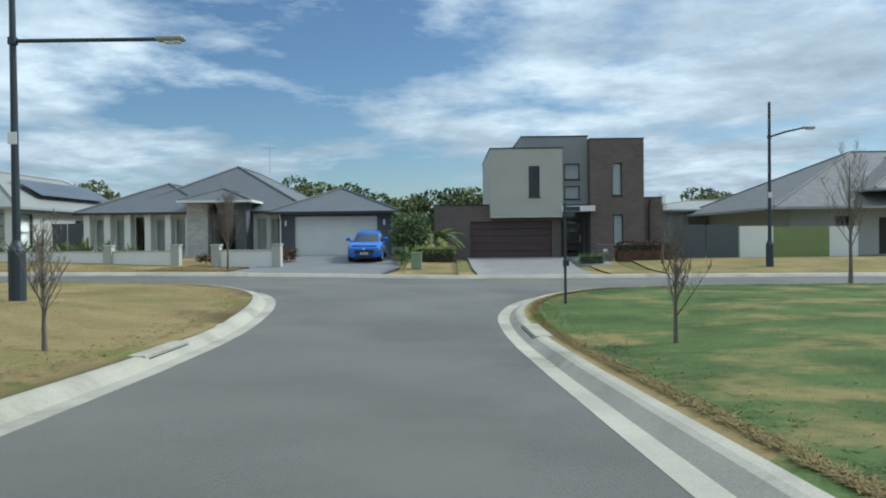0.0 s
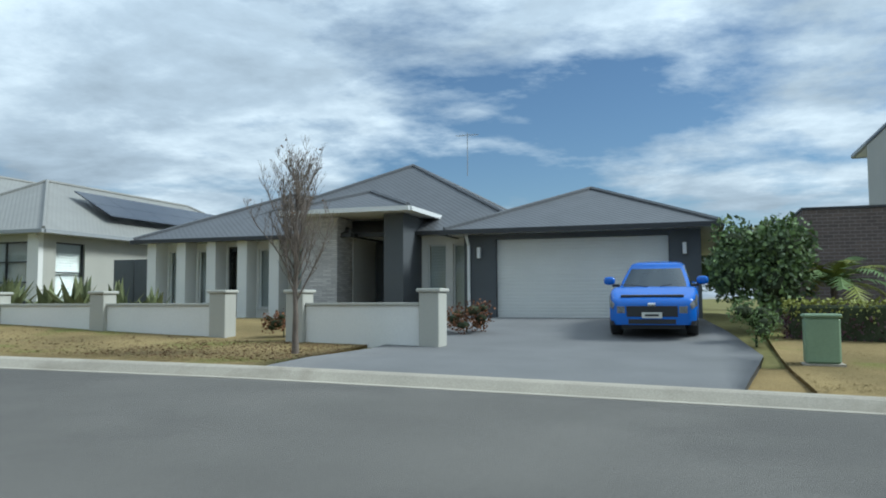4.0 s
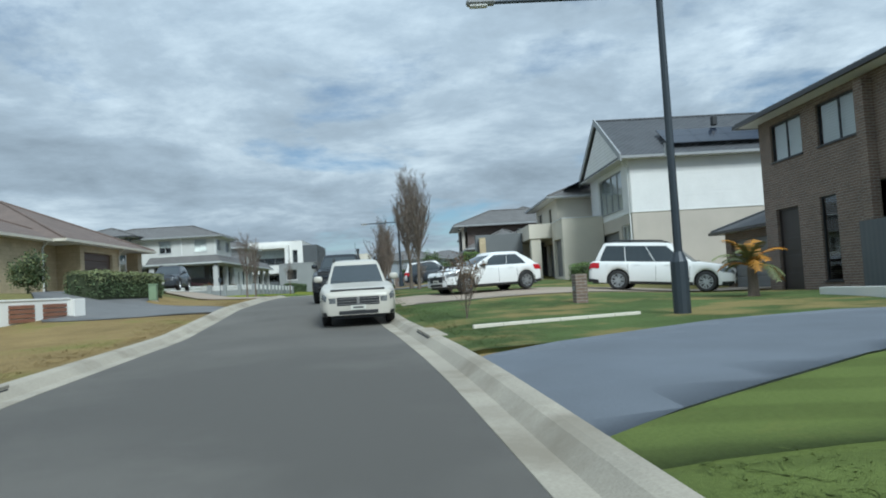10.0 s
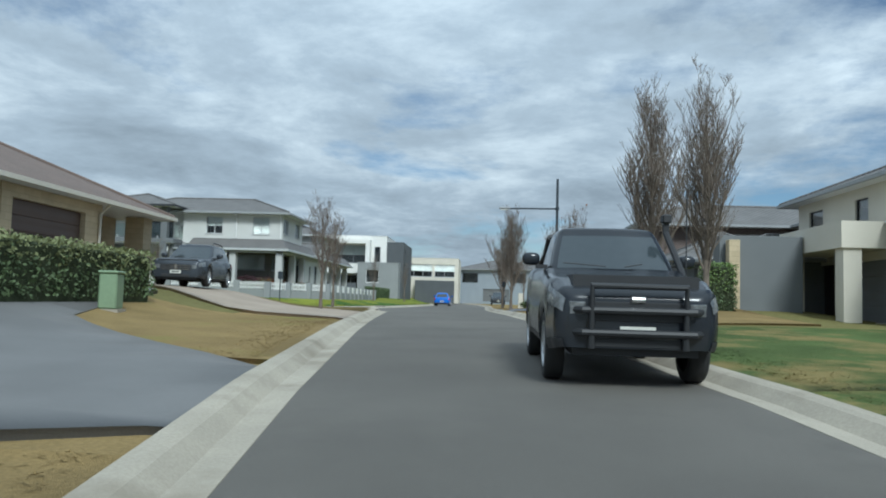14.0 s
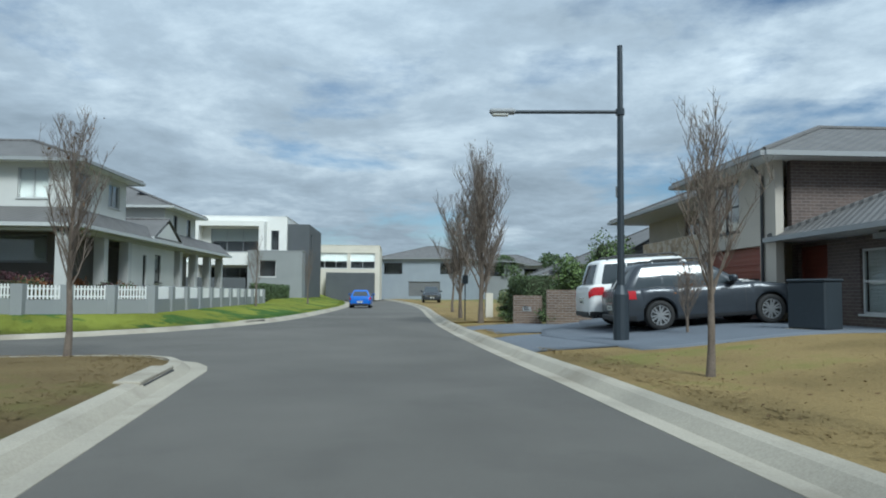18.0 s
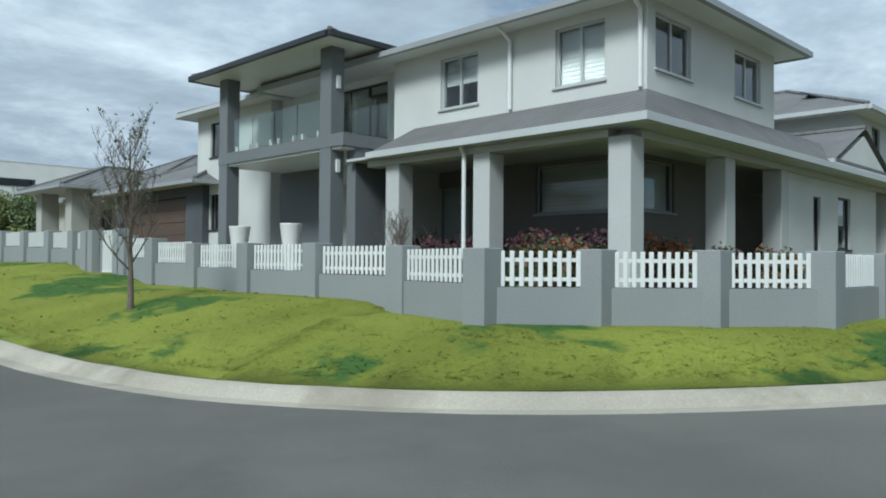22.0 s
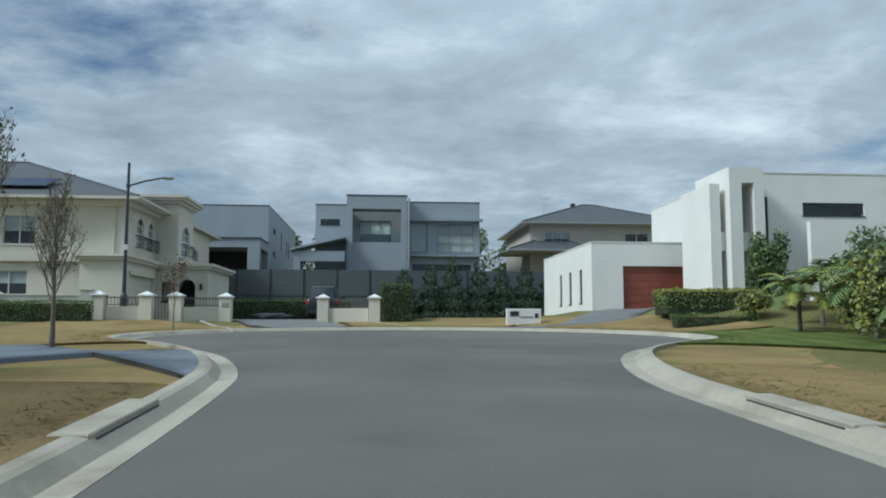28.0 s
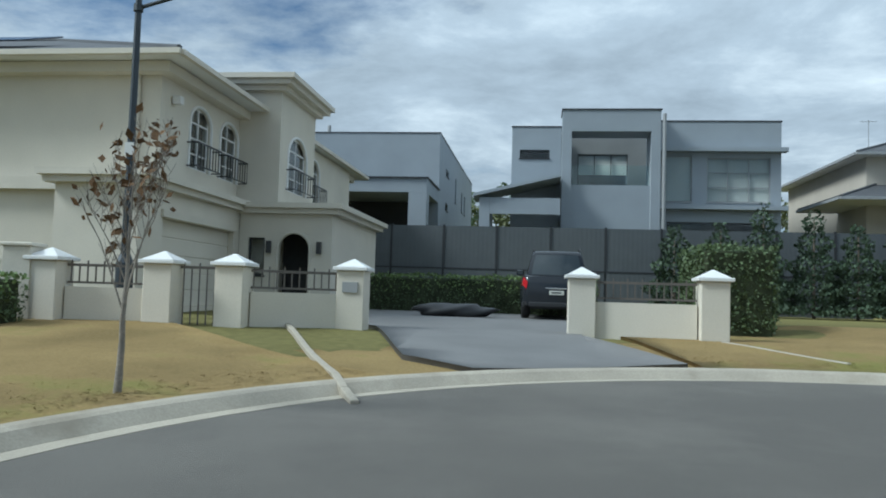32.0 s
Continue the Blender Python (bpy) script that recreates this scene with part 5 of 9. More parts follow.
part("rainwater_head", bm, M["iron_pipe"], hP, "grey rainwater head and pipe")
solar(hP, 6.55, -55.0, -60.8, 0, 0, 9, 2, 21, 180, 1.65, 1.0)
bm = bmesh.new()
box(bm, -74.3, -74.07, -61.0, -60.8, 5.0, 5.2, 0.02)
part("security_camera", bm, M["trim_white"], hP)
bm = bmesh.new()
tube(bm, [(-73.5, -60.22, 5.6), (-73.5, -60.22, 3.1)], 0.06, 8)
part("downpipe", bm, M["trim_cream"], hP)

# blue-grey houses above the boundary fence
hR = thing("house", pose(0, -82, 7.6, 0, 0, 180), "two-storey blue-grey flat-roofed house above the boundary fence", "house")
volume(hR, 81.6, 84.08, 0, 14, 0, 5.8, "render_blue", front=[WIN(82.0, 83.5, 4.2, 4.65)])
block(hR, "portal", "render_blue", (84.1, 84.55, -1.2, 0.5, 0, 6.4))
block(hR, "portal", "render_blue", (88.35, 88.8, -1.2, 0.5, 0, 6.4))
block(hR, "portal_head", "render_blue", (84.552, 88.348, -1.2, 0.5, 5.35, 6.4))
block(hR, "balcony_wall", "render_blue", (84.552, 88.348, -0.9, -0.6, 0, 2.75))
volume(hR, 84.1, 88.8, 2.0, 12, 0, 5.9, "render_mid", walls=("front",), front=[WIN(85.0, 87.6, 2.8, 4.8, "trim_dark", cols=3, blind="half")])
block(hR, "balcony_floor", "render_blue", (84.552, 88.348, -0.598, 1.98, 2.4, 2.6))
g = block(hR, "glass_panel", "glass_rail", (84.56, 88.34, -0.77, -0.75, 2.75, 3.75))
g.visible_shadow = False
volume(hR, 88.82, 94.7, 0, 14, 0, 6.1, "render_blue", front=[WIN(89.0, 90.5, 2.1, 4.4, "trim_grey", blind="full"), WIN(91.2, 94.2, 2.1, 4.3, "trim_grey", cols=3, rows=3, blind="full"), WIN(89.3, 94.0, 0.1, 1.1, "trim_dark", cols=4)])
block(hR, "window_hood", "render_blue", (88.85, 94.9, -0.5, -0.002, 4.55, 4.75), (88.85, 94.9, -0.5, -0.002, 1.7, 1.9))
parapet_cap(hR, 81.6, 84.08, 0, 14, 5.8)
parapet_cap(hR, 88.82, 94.7, 0, 14, 6.1)
block(hR, "capping", "trim_dark", (84.05, 88.85, -1.25, 0.55, 6.4, 6.46))
volume(hR, 80.2, 84.05, -2.4, -0.02, 0, 1.4, "render_blue", walls=("left",))
bm = bmesh.new()
vs = [(79.9, 1.9), (84.05, 2.9), (84.05, 3.05), (79.9, 2.05)]
va = [bm.verts.new((x, -2.6, z)) for x, z in vs]
vb = [bm.verts.new((x, -0.01, z)) for x, z in vs]
bm.faces.new(va)
bm.faces.new(vb[::-1])
for i in range(4):
    bm.faces.new((va[i], va[(i + 1) % 4], vb[(i + 1) % 4], vb[i]))
part("lean_to_roof", bm, M["render_blue"], hR)
block(hR, "lean_to_wall", "render_blue", (80.2, 80.7, -2.4, -0.02, 0, 1.88), (80.71, 84.04, -2.4, -2.2, 1.1, 1.88))
bm = bmesh.new()
tube(bm, [(88.95, -1.3, 6.2), (88.95, -1.3, 0)], 0.09, 8)
part("downpipe", bm, M["trim_grey"], hR)

hQ = thing("house", pose(0, -85, 7.6, 0, 0, 180), "two-storey blue-grey house with a plain parapet", "house")
volume(hQ, 64, 77.5, 0, 20, 0, 6.1, "render_blue", right=[WIN(3.0, 4.4, 2.2, 2.6), WIN(3.0, 4.4, 4.2, 4.6), WIN(8.0, 8.6, 3.2, 4.8), WIN(12, 12.8, 3.0, 4.4), WIN(14, 14.8, 3.0, 4.4)])
parapet_cap(hQ, 64, 77.5, 0, 20, 6.1)
volume(hQ, 64, 77.5, -4.5, -0.02, 0, 2.9, "render_blue", walls=("left",))
block(hQ, "patio_roof", "render_blue", (64, 77.5, -4.5, -0.02, 2.2, 2.9))
block(hQ, "pier", "render_blue", (76.6, 77.5, -4.5, -3.6, -0.3, 2.198))
# added dark sheet; paints the shade under the patio roof
block(hQ, "painted_patio_shade", "unlit_dark", (64, 76.0, -0.3, -0.03, 0, 2.19))
block(hQ, "capping", "trim_dark", (63.9, 77.6, -4.6, -0.02, 2.9, 2.96))
bm = bmesh.new()
tube(bm, [(70, 4, 6), (70, 4, 7.4)], 0.12, 8)
part("flue", bm, M["trim_grey"], hQ)

hS = thing("house", pose(-0.4, -61, 4.75, 0, 0, 180), "white flat-roofed garage wing with a red door", "house")
volume(hS, 97.6, 104.6, 0, 12, 0, 3.6, "render_white", front=[GAR(99.3, 103.7, 0, 2.35, "door_red", 6, "red-brown panelled garage door, closed")], left=[WIN(2.0, 2.6, 0.4, 2.3), WIN(4.4, 5.0, 0.4, 2.3), WIN(6.8, 7.4, 0.4, 2.3)])
parapet_cap(hS, 97.6, 104.6, 0, 12, 3.6, "trim_white")

hU = thing("house", pose(0, -83, 7.6, 0, 0, 180), "two-storey taupe house with grey hipped roof", "house")
volume(hU, 99.0, 112, 0, 12, 0, 4.6, "render_tan", front=[WIN(100.2, 102.4, 2.9, 3.9, "trim_white", cols=3, blind="half"), WIN(107, 109, 2.9, 3.9, "trim_white", cols=2)])
hip_roof(hU, 99.0, 112, 0, 12, 4.62, "roof_tile", over=0.7, pitch=20)
hip_roof(hU, 97.4, 104, -2.0, 3, 2.2, "roof_tile", over=0.5, pitch=20)
block(hU, "chimney", "trim_dark", (104, 104.4, 6, 6.4, 6.4, 7.3), bevel=0.04)
antenna(hU, 101.5, 6, 6.2, 1.6)

hT = thing("house", pose(0, -56, 5.1, 0, 0, 180), "two-storey white modern house with tall fins and recessed bays", "house")
volume(hT, 104.6, 122, 1.2, 14, 0, 6.4, "render_white", front=[WIN(107.7, 110.9, 4.3, 4.95, "trim_dark", label="long dark slot window"), WIN(105.4, 105.9, 1.0, 5.2, "trim_dark")])
block(hT, "fin", "render_white", (102.4, 102.9, 0, 3.5, 0, 5.6), (103.2, 103.8, -0.4, 3.5, 0, 6.35))
block(hT, "fin", "render_white", (104.4, 104.9, -0.4, 1.19, 0, 6.35))
block(hT, "fin_head", "render_white", (103.801, 104.399, -0.4, 1.2, 5.6, 6.35))
block(hT, "recess_wall", "render_stone", (103.801, 104.59, 1.0, 1.3, 0, 5.6))
block(hT, "balcony_band", "render_white", (102.41, 104.39, 0.2, 1.0, 2.4, 3.3))
block(hT, "wing_wall", "render_white", (106.3, 116, -1.8, -1.5, 0, 3.6))
parapet_cap(hT, 104.6, 122, 1.2, 14, 6.4, "trim_white")

# houses down the road past the bend
hV = thing("house", pose(-149, 12, 2.3, 0, 0, 90), "white cubic two-storey house with a dark grey corner", "house")
volume(hV, -16, -0.6, 0, 16, 0, 8.2, "render_white", front=[WIN(-15.6, -10.2, 3.4, 6.4, "trim_pale", cols=3, blind="full"), WIN(-8.2, -3.4, 4.6, 6.9, "trim_grey", cols=3, blind="half"), WIN(-2.2, -1.4, 4.8, 6.8, "trim_grey"), WIN(-8.2, -3.8, 0.8, 3.0, "trim_grey", cols=3)])
block(hV, "balcony_wall", "render_white", (-9.0, -3.2, -1.6, -1.4, 3.2, 4.3))
block(hV, "balcony_floor", "render_white", (-9.0, -3.2, -1.398, -0.02, 3.2, 3.4))
block(hV, "balcony_roof", "render_white", (-9.6, -2.6, -1.6, -0.02, 7.1, 7.6))
block(hV, "fin", "render_white", (-9.6, -9.05, -1.6, -0.02, 0, 7.098))
block(hV, "fin", "render_white", (-3.15, -2.6, -1.6, -0.02, 0, 7.098))
block(hV, "front_wall", "render_dark", (-14.5, -3.8, -4.4, -4.2, -0.3, 1.9))
volume(hV, -0.58, 1.6, 0.4, 12, 0, 7.5, "render_dark", right=[WIN(2, 3.2, 4.4, 6.6)])
volume(hV, -3.7, 1.5, -4.0, -1.62, 0, 4.5, "render_mid", front=[WIN(-2.6, -1.0, 2.0, 3.6, "trim_white")])
parapet_cap(hV, -3.7, 1.5, -4.0, -1.62, 4.5, "trim_grey")
parapet_cap(hV, -16, -0.6, 0, 16, 8.2, "trim_white")

hW = thing("house", pose(-171, 18, 2.4, 0, 0, 90), "cream flat-roofed two-storey house with wide upper windows", "house")
volume(hW, -7, 2.2, 0, 12, 0, 6.6, "render_cream", front=[WIN(-6.4, -2.0, 3.6, 5.6, "trim_white", cols=3, blind="half"), WIN(-1.6, 1.6, 3.6, 5.6, "trim_white", cols=2, blind="half")])
volume(hW, -4.5, 1.6, -2.5, -0.02, 0, 3.0, "render_dark")
parapet_cap(hW, -7, 2.2, 0, 12, 6.6, "trim_cream")
for nm_, x_, y_, w_, mat_, tone_ in (("a", -186, 26, 7, "render_blue", "grey"), ("b", -196, 34, 7, "render_mid", "dark grey"), ("c", -210, 40, 9, "render_grey", "pale grey")):
    h_ = thing("house", pose(x_, y_, 2.4, 0, 0, 70), "two-storey " + tone_ + " rendered house far down the road", "house")
    volume(h_, -w_, w_, 0, 12, 0, 5.6, mat_, front=[WIN(-w_ + 1, -w_ + 4, 3.4, 5.0, cols=2), WIN(w_ - 4, w_ - 1, 3.4, 5.0, cols=2), GAR(-2, 3, 0, 2.2, "door_grey", 4)])
    hip_roof(h_, -w_, w_, 0, 12, 5.62, "roof_tile_grey", over=0.5, pitch=18)

# beyond the junction to the east
hX = thing("house", pose(0, 44, 0.1), "single-storey pale house with grey hip roof beside a boundary fence", "house")
volume(hX, 19.5, 36, 0, 14, 0, 2.6, "render_grey", front=[WIN(22, 23, 0.5, 2.2), DOOR(24.5, 25.6, 0, 2.1), WIN(27, 30, 0.5, 2.2, cols=2)])
hip_roof(hX, 19.5, 36, 0, 14, 2.62, "roof_tile_grey", over=1.6, pitch=24)
hip_roof(hX, 24, 36, -1, 10, 3.6, "roof_tile_grey", over=0.6, pitch=26)
hY = thing("house", pose(0, 58, 0.1), "low grey house with shallow steel roof behind the fence", "house")
volume(hY, 14, 30, 0, 12, 0, 3.0, "render_mid", front=[WIN(18, 19.6, 1.8, 2.5, "trim_white", blind="full")])
hip_roof(hY, 14, 30, 0, 12, 3.02, "roof_pale", over=0.5, pitch=8)


# ---- lawns, drives and edges ----
M["mulch"] = material("bark mulch", (0.075, 0.055, 0.04), 0.95, 0, 0.3, 4, 40, 0.8, 60, spec=0.1)
M["leaf_green"] = material("green leaves", (0.135, 0.195, 0.065), 0.6, 0, 0.35, 1.5, 30, spec=0.25)
M["leaf_dark"] = material("dark leaves", (0.085, 0.12, 0.055), 0.6, 0, 0.35, 1.5, 30, spec=0.25)
M["leaf_olive"] = material("olive leaves", (0.165, 0.185, 0.085), 0.6, 0, 0.3, 1.5, 30, spec=0.25)
M["leaf_yellow"] = material("yellow-green leaves", (0.26, 0.27, 0.06), 0.6, 0, 0.3, 1.5, 30, spec=0.25)
M["leaf_orange"] = material("orange leaves", (0.42, 0.20, 0.03), 0.6, 0, 0.3, 3, 30, spec=0.25)
M["leaf_purple"] = material("purple leaves", (0.085, 0.042, 0.05), 0.6, 0, 0.3, 3, 30, spec=0.25)
M["leaf_rust"] = material("rust-brown leaves", (0.17, 0.075, 0.035), 0.7, 0, 0.3, 3, 30, spec=0.25)
M["leaf_dry"] = material("fallen leaves", (0.14, 0.085, 0.045), 0.8, 0, 0.4, 3, 30, spec=0.1)
M["leaf_conifer"] = material("conifer needles", (0.05, 0.075, 0.045), 0.6, 0, 0.35, 1.5, 30, spec=0.2)
M["bark"] = material("grey-brown bark", (0.15, 0.12, 0.095), 0.9, 0, 0.25, 3, 40, 0.6, 40)
M["bark_pale"] = material("pale smooth bark", (0.24, 0.215, 0.18), 0.9, 0, 0.25, 3, 40, 0.6, 40)
# dark filler colour that imitates the shaded depth behind leaves
M["plant_core"] = material("shade-dark plant core", (0.05, 0.06, 0.035), 0.95, 0, 0.3, 4, 40, spec=0.05)
M["timber"] = material("weathered timber", (0.30, 0.24, 0.15), 0.85, 0, 0.15, 2, 40, 0.3, 60)


def verge(line, pick, depth, mat, name="lawn", label="", lift=0.03, blades=170):
    idx_ = [i for i, p in enumerate(line) if pick(p)]
    seg = line[idx_[0]:idx_[-1] + 1]
    poly = offset_line(seg, 0.5) + offset_line(seg, depth)[::-1]
    if blades:
        # short uneven grass over the first metres behind the kerb
        rnd = np.random.default_rng(len(seg) + int(abs(seg[0][0]) * 7))
        near, far = np.array(offset_line(seg, 0.76)), np.array(offset_line(seg, min(depth, 5.5)))
        n_ = int(len(seg) * blades)
        k_, f_ = rnd.integers(0, len(seg) - 1, n_), rnd.random(n_)
        v_ = (rnd.random(n_) ** 1.4)[:, None]
        p_ = (near[k_] * (1 - f_)[:, None] + near[k_ + 1] * f_[:, None]) * (1 - v_) + (far[k_] * (1 - f_)[:, None] + far[k_ + 1] * f_[:, None]) * v_
        scatter_blades("grass", p_, mat, rnd, label + ", short grass blades")
    return tagged(patch(name, poly, mat, lift, 0.75), label, "lawn", kind="structure")


def scatter_blades(name, p, mat, rnd, label, tall=0.017):
    """Small grass blades standing on the land, three to a tuft."""
    n_ = len(p)
    z = land_z(p[:, 0], p[:, 1])
    base = np.column_stack([p, z + 0.022])
    verts = []
    for _ in range(3):
        a = rnd.random(n_) * 6.28
        side = np.column_stack([np.cos(a), np.sin(a), np.zeros(n_)]) * (0.006 + 0.008 * rnd.random(n_))[:, None]
        tip = np.column_stack([rnd.normal(0, 0.06, n_), rnd.normal(0, 0.06, n_), tall * (0.3 + rnd.random(n_))])
        root = base + np.column_stack([rnd.normal(0, 0.03, n_), rnd.normal(0, 0.03, n_), np.zeros(n_)])
        verts.append(np.stack([root - side, root + side, root + tip], 1).reshape(-1, 3))
    verts = np.concatenate(verts)
    me = bpy.data.meshes.new(name)
    me.from_pydata(verts.tolist(), [], np.arange(len(verts)).reshape(-1, 3).tolist())
    me.materials.append(mat)
    return tagged(new(name, me), label, "grass", kind="stuff")


for line_, pick_ in ((LINE_N, lambda p: p[0] < 68), (LINE_W, lambda p: True), (LINE_E, lambda p: True)):
    seg_ = [p for p in line_ if pick_(p)]
    tagged(patch("verge", offset_line(seg_, 0.5) + offset_line(seg_, 3.6)[::-1], M["lawn_tan"], -0.03, 1.0), "parched grass strip behind the kerb", "verge", kind="structure")


verge(LINE_N, lambda p: 8.6 < p[0] < 69, 8.0, M["lawn_dry"], label="dry grass verge beside the far fence", blades=30)
verge(LINE_N, lambda p: 6.1 < p[0] <= 8.8, 10.5, M["lawn_dry"], label="dry front lawn beside a driveway")
verge(LINE_N, lambda p: -2.2 < p[0] < 0.9, 10.5, M["lawn_dry"], label="narrow dry grass strip between two driveways")
verge(LINE_N, lambda p: -23.6 < p[0] < -9.0, 11.0, M["lawn_dry"], label="dry leaf-strewn verge before a low wall")
verge(LINE_N, lambda p: -37.0 < p[0] < -31.0, 10.4, M["lawn_green"], label="striped mown green front lawn beside a driveway", blades=0)
verge(LINE_N, lambda p: -31.8 < p[0] < -23.4, 10.4, M["lawn_green"], label="striped mown green front lawn")
verge(LINE_N, lambda p: -56.5 < p[0] < -37.4, 13.0, M["lawn_park"], label="green front lawn with a rough edge")
verge(LINE_N, lambda p: -69.5 < p[0] < -56, 11.0, M["lawn_park"], label="green verge before the white house")
verge(LINE_N, lambda p: -86.0 < p[0] < -70.0, 8.0, M["lawn_tan"], label="parched verge with young trees")
verge(LINE_N, lambda p: -93.8 < p[0] < -89.5, 5.2, M["lawn_tan"], label="parched strip between driveways")
verge(LINE_N, lambda p: -165 < p[0] < -100, 9.0, M["lawn_tan"], label="parched verge past the bend", blades=25)
verge(LINE_W, lambda p: p[1] > 9.5 and p[0] < -91, 6.2, M["lawn_lime"], label="bright green corner verge")
verge(LINE_W, lambda p: -12.5 < p[1] < 10.2 and p[0] < -88, 6.4, M["lawn_lime"], label="bright green verge below the fence")
verge(LINE_W, lambda p: -33.5 < p[1] < -17.8 and p[0] < -88, 7.5, M["lawn_tan"], label="parched lawn beside the parked hatchback")
verge(LINE_W, lambda p: p[1] < -33.0 and p[0] < -93.5 and p[1] > -48, 5.0, M["lawn_green"], label="green lawn at the turning circle")
verge(LINE_W, lambda p: p[1] < -47.5 and p[0] < -91.8, 5.0, M["lawn_tan"], label="parched lawn at the turning circle")
verge(LINE_W, lambda p: p[1] < -50 and -92.2 < p[0] < -85.4, 8.0, M["lawn_tan"], label="parched lawn before the hedge")
verge(LINE_W, lambda p: p[1] < -38.5 and -82.0 < p[0] < -70, 8.5, M["lawn_tan"], label="worn lawn before the cream wall")
verge(LINE_W, lambda p: -31.0 < p[1] < 6.0 and -87 < p[0] < -70, 6.5, M["lawn_brown"], label="worn brown verge with young trees")
verge(LINE_W, lambda p: p[0] > -88 and 5.5 < p[1] and p[0] < -75.5, 6.0, M["lawn_brown"], label="worn brown corner verge")
verge(LINE_W, lambda p: -68.6 < p[0] < -57.4 and p[1] > 19, 6.5, M["lawn_tan"], label="worn verge beside the clipped hedge")
verge(LINE_W, lambda p: -53.4 < p[0] < -14 and p[1] > 20, 9.0, M["lawn_tan"], label="parched verge before a low white wall")
verge(LINE_W, lambda p: p[0] > -14.5 and p[1] > -38, 7.0, M["lawn_dry"], label="dry grass corner at the junction")
verge(LINE_E, lambda p: p[1] < 24.5 and p[1] > -38, 0.9, M["lawn_dry"], label="dry grass edge along the kerb", lift=0.045)
verge(LINE_E, lambda p: p[1] > -38, 9.0, M["lawn_park"], label="green park lawn at the junction")


def drive(poly, mat, label, lift=0.05):
    return tagged(patch("driveway", poly, M[mat], lift, 1.0), label, "driveway", kind="structure")


def crossing(line, pick, poly, mat, label, lift=0.05):
    """A drive that meets the kerb along part of its line."""
    idx_ = [i for i, p in enumerate(line) if pick(p)]
    return drive(offset_line(line[idx_[0]:idx_[-1] + 1], 0.5) + poly, mat, label, lift)


crossing(LINE_N, lambda p: -9.2 < p[0] < -2.0, [(-8.9, 35.0), (-9.3, 42.9), (-3.3, 42.9), (-2.3, 36)], "drive", "grey concrete driveway to a white garage door")
crossing(LINE_N, lambda p: 0.7 < p[0] < 6.3, [(0.9, 42.9), (6.2, 42.9)], "drive_pale", "grey concrete driveway to a plum garage door")
drive([(6.25, 37), (7.9, 37), (7.9, 43.6), (6.25, 43.6)], "drive", "short path to a front door", 0.055)
crossing(LINE_N, lambda p: -37.6 < p[0] < -31.6, [(-40.1, 34.0), (-41.0, 36.6), (-40.3, 41.9), (-36.2, 41.9), (-36.9, 37.0), (-35.0, 33.6)], "drive_slate", "slate blue concrete driveway")
crossing(LINE_N, lambda p: -54.6 < p[0] < -50.5, [(-61, 43.1), (-56, 43.1)], "drive_tan", "tan concrete driveway")
crossing(LINE_N, lambda p: -70.2 < p[0] < -65.4, [(-76.5, 30.6), (-84.2, 33.9), (-80.6, 33.9), (-72.0, 29.6)], "drive_slate", "slate blue concrete driveway")
crossing(LINE_N, lambda p: -89.8 < p[0] < -84.2, [(-93.5, 32.9), (-91.0, 33.0), (-86.5, 31.5)], "drive_slate", "slate blue concrete driveway under two cars")
crossing(LINE_N, lambda p: -96.3 < p[0] < -90.7, [(-97.0, 27.2), (-95.0, 28.2), (-94.8, 33.0), (-91.0, 33.0), (-91.0, 28.0)], "drive_slate", "slate blue concrete driveway")
crossing(LINE_W, lambda p: -57.4 < p[0] < -53.3 and p[1] > 18, [(-51.5, 17.5), (-57, 14.5), (-68.5, 11.9), (-73.5, 11.9), (-70, 15.0), (-61.5, 17.2)], "drive", "grey concrete driveway to a cream house")
crossing(LINE_W, lambda p: -75.6 < p[0] < -68.6 and p[1] > 19, [(-70.0, 17.0), (-76.5, 9.0), (-82.0, 9.5)], "drive_tan", "exposed aggregate driveway")
crossing(LINE_W, lambda p: -17.9 < p[1] < -12.4 and p[0] < -88, [(-98.5, -24.5), (-100.0, -19.5), (-98.5, -14.5), (-94.6, -14.0)][::-1], "drive", "grey concrete driveway behind the bin")
crossing(LINE_W, lambda p: -37.5 < p[1] < -30.8 and -86 < p[0] < -70, [(-79, -31.5), (-74, -34), (-73, -38), (-79.5, -38.2)][::-1], "drive_slate", "slate concrete driveway at the turning circle")
drive([(-79.9, -58.3), (-81.2, -54.2), (-82.3, -53.4), (-84.2, -54.4), (-85.4, -55.1), (-84.0, -58.2), (-84.2, -72), (-77.5, -72), (-77.5, -60)][::-1], "drive", "grey concrete driveway between white gate posts")
crossing(LINE_W, lambda p: p[1] < -50.0 and -93.6 < p[0] < -90.6, [(-95.5, -56), (-99.4, -60.9), (-103.6, -60.9), (-98.0, -54.5)][::-1], "drive", "grey concrete driveway to a red garage door")


drive([(-84.5, 27.6), (-84.5, 33.2), (-96.4, 33.0), (-96.4, 29.2), (-93.0, 28.4), (-92.6, 27.2), (-89.5, 26.6)], "drive_slate", "slate blue concrete forecourt under two cars", 0.06)


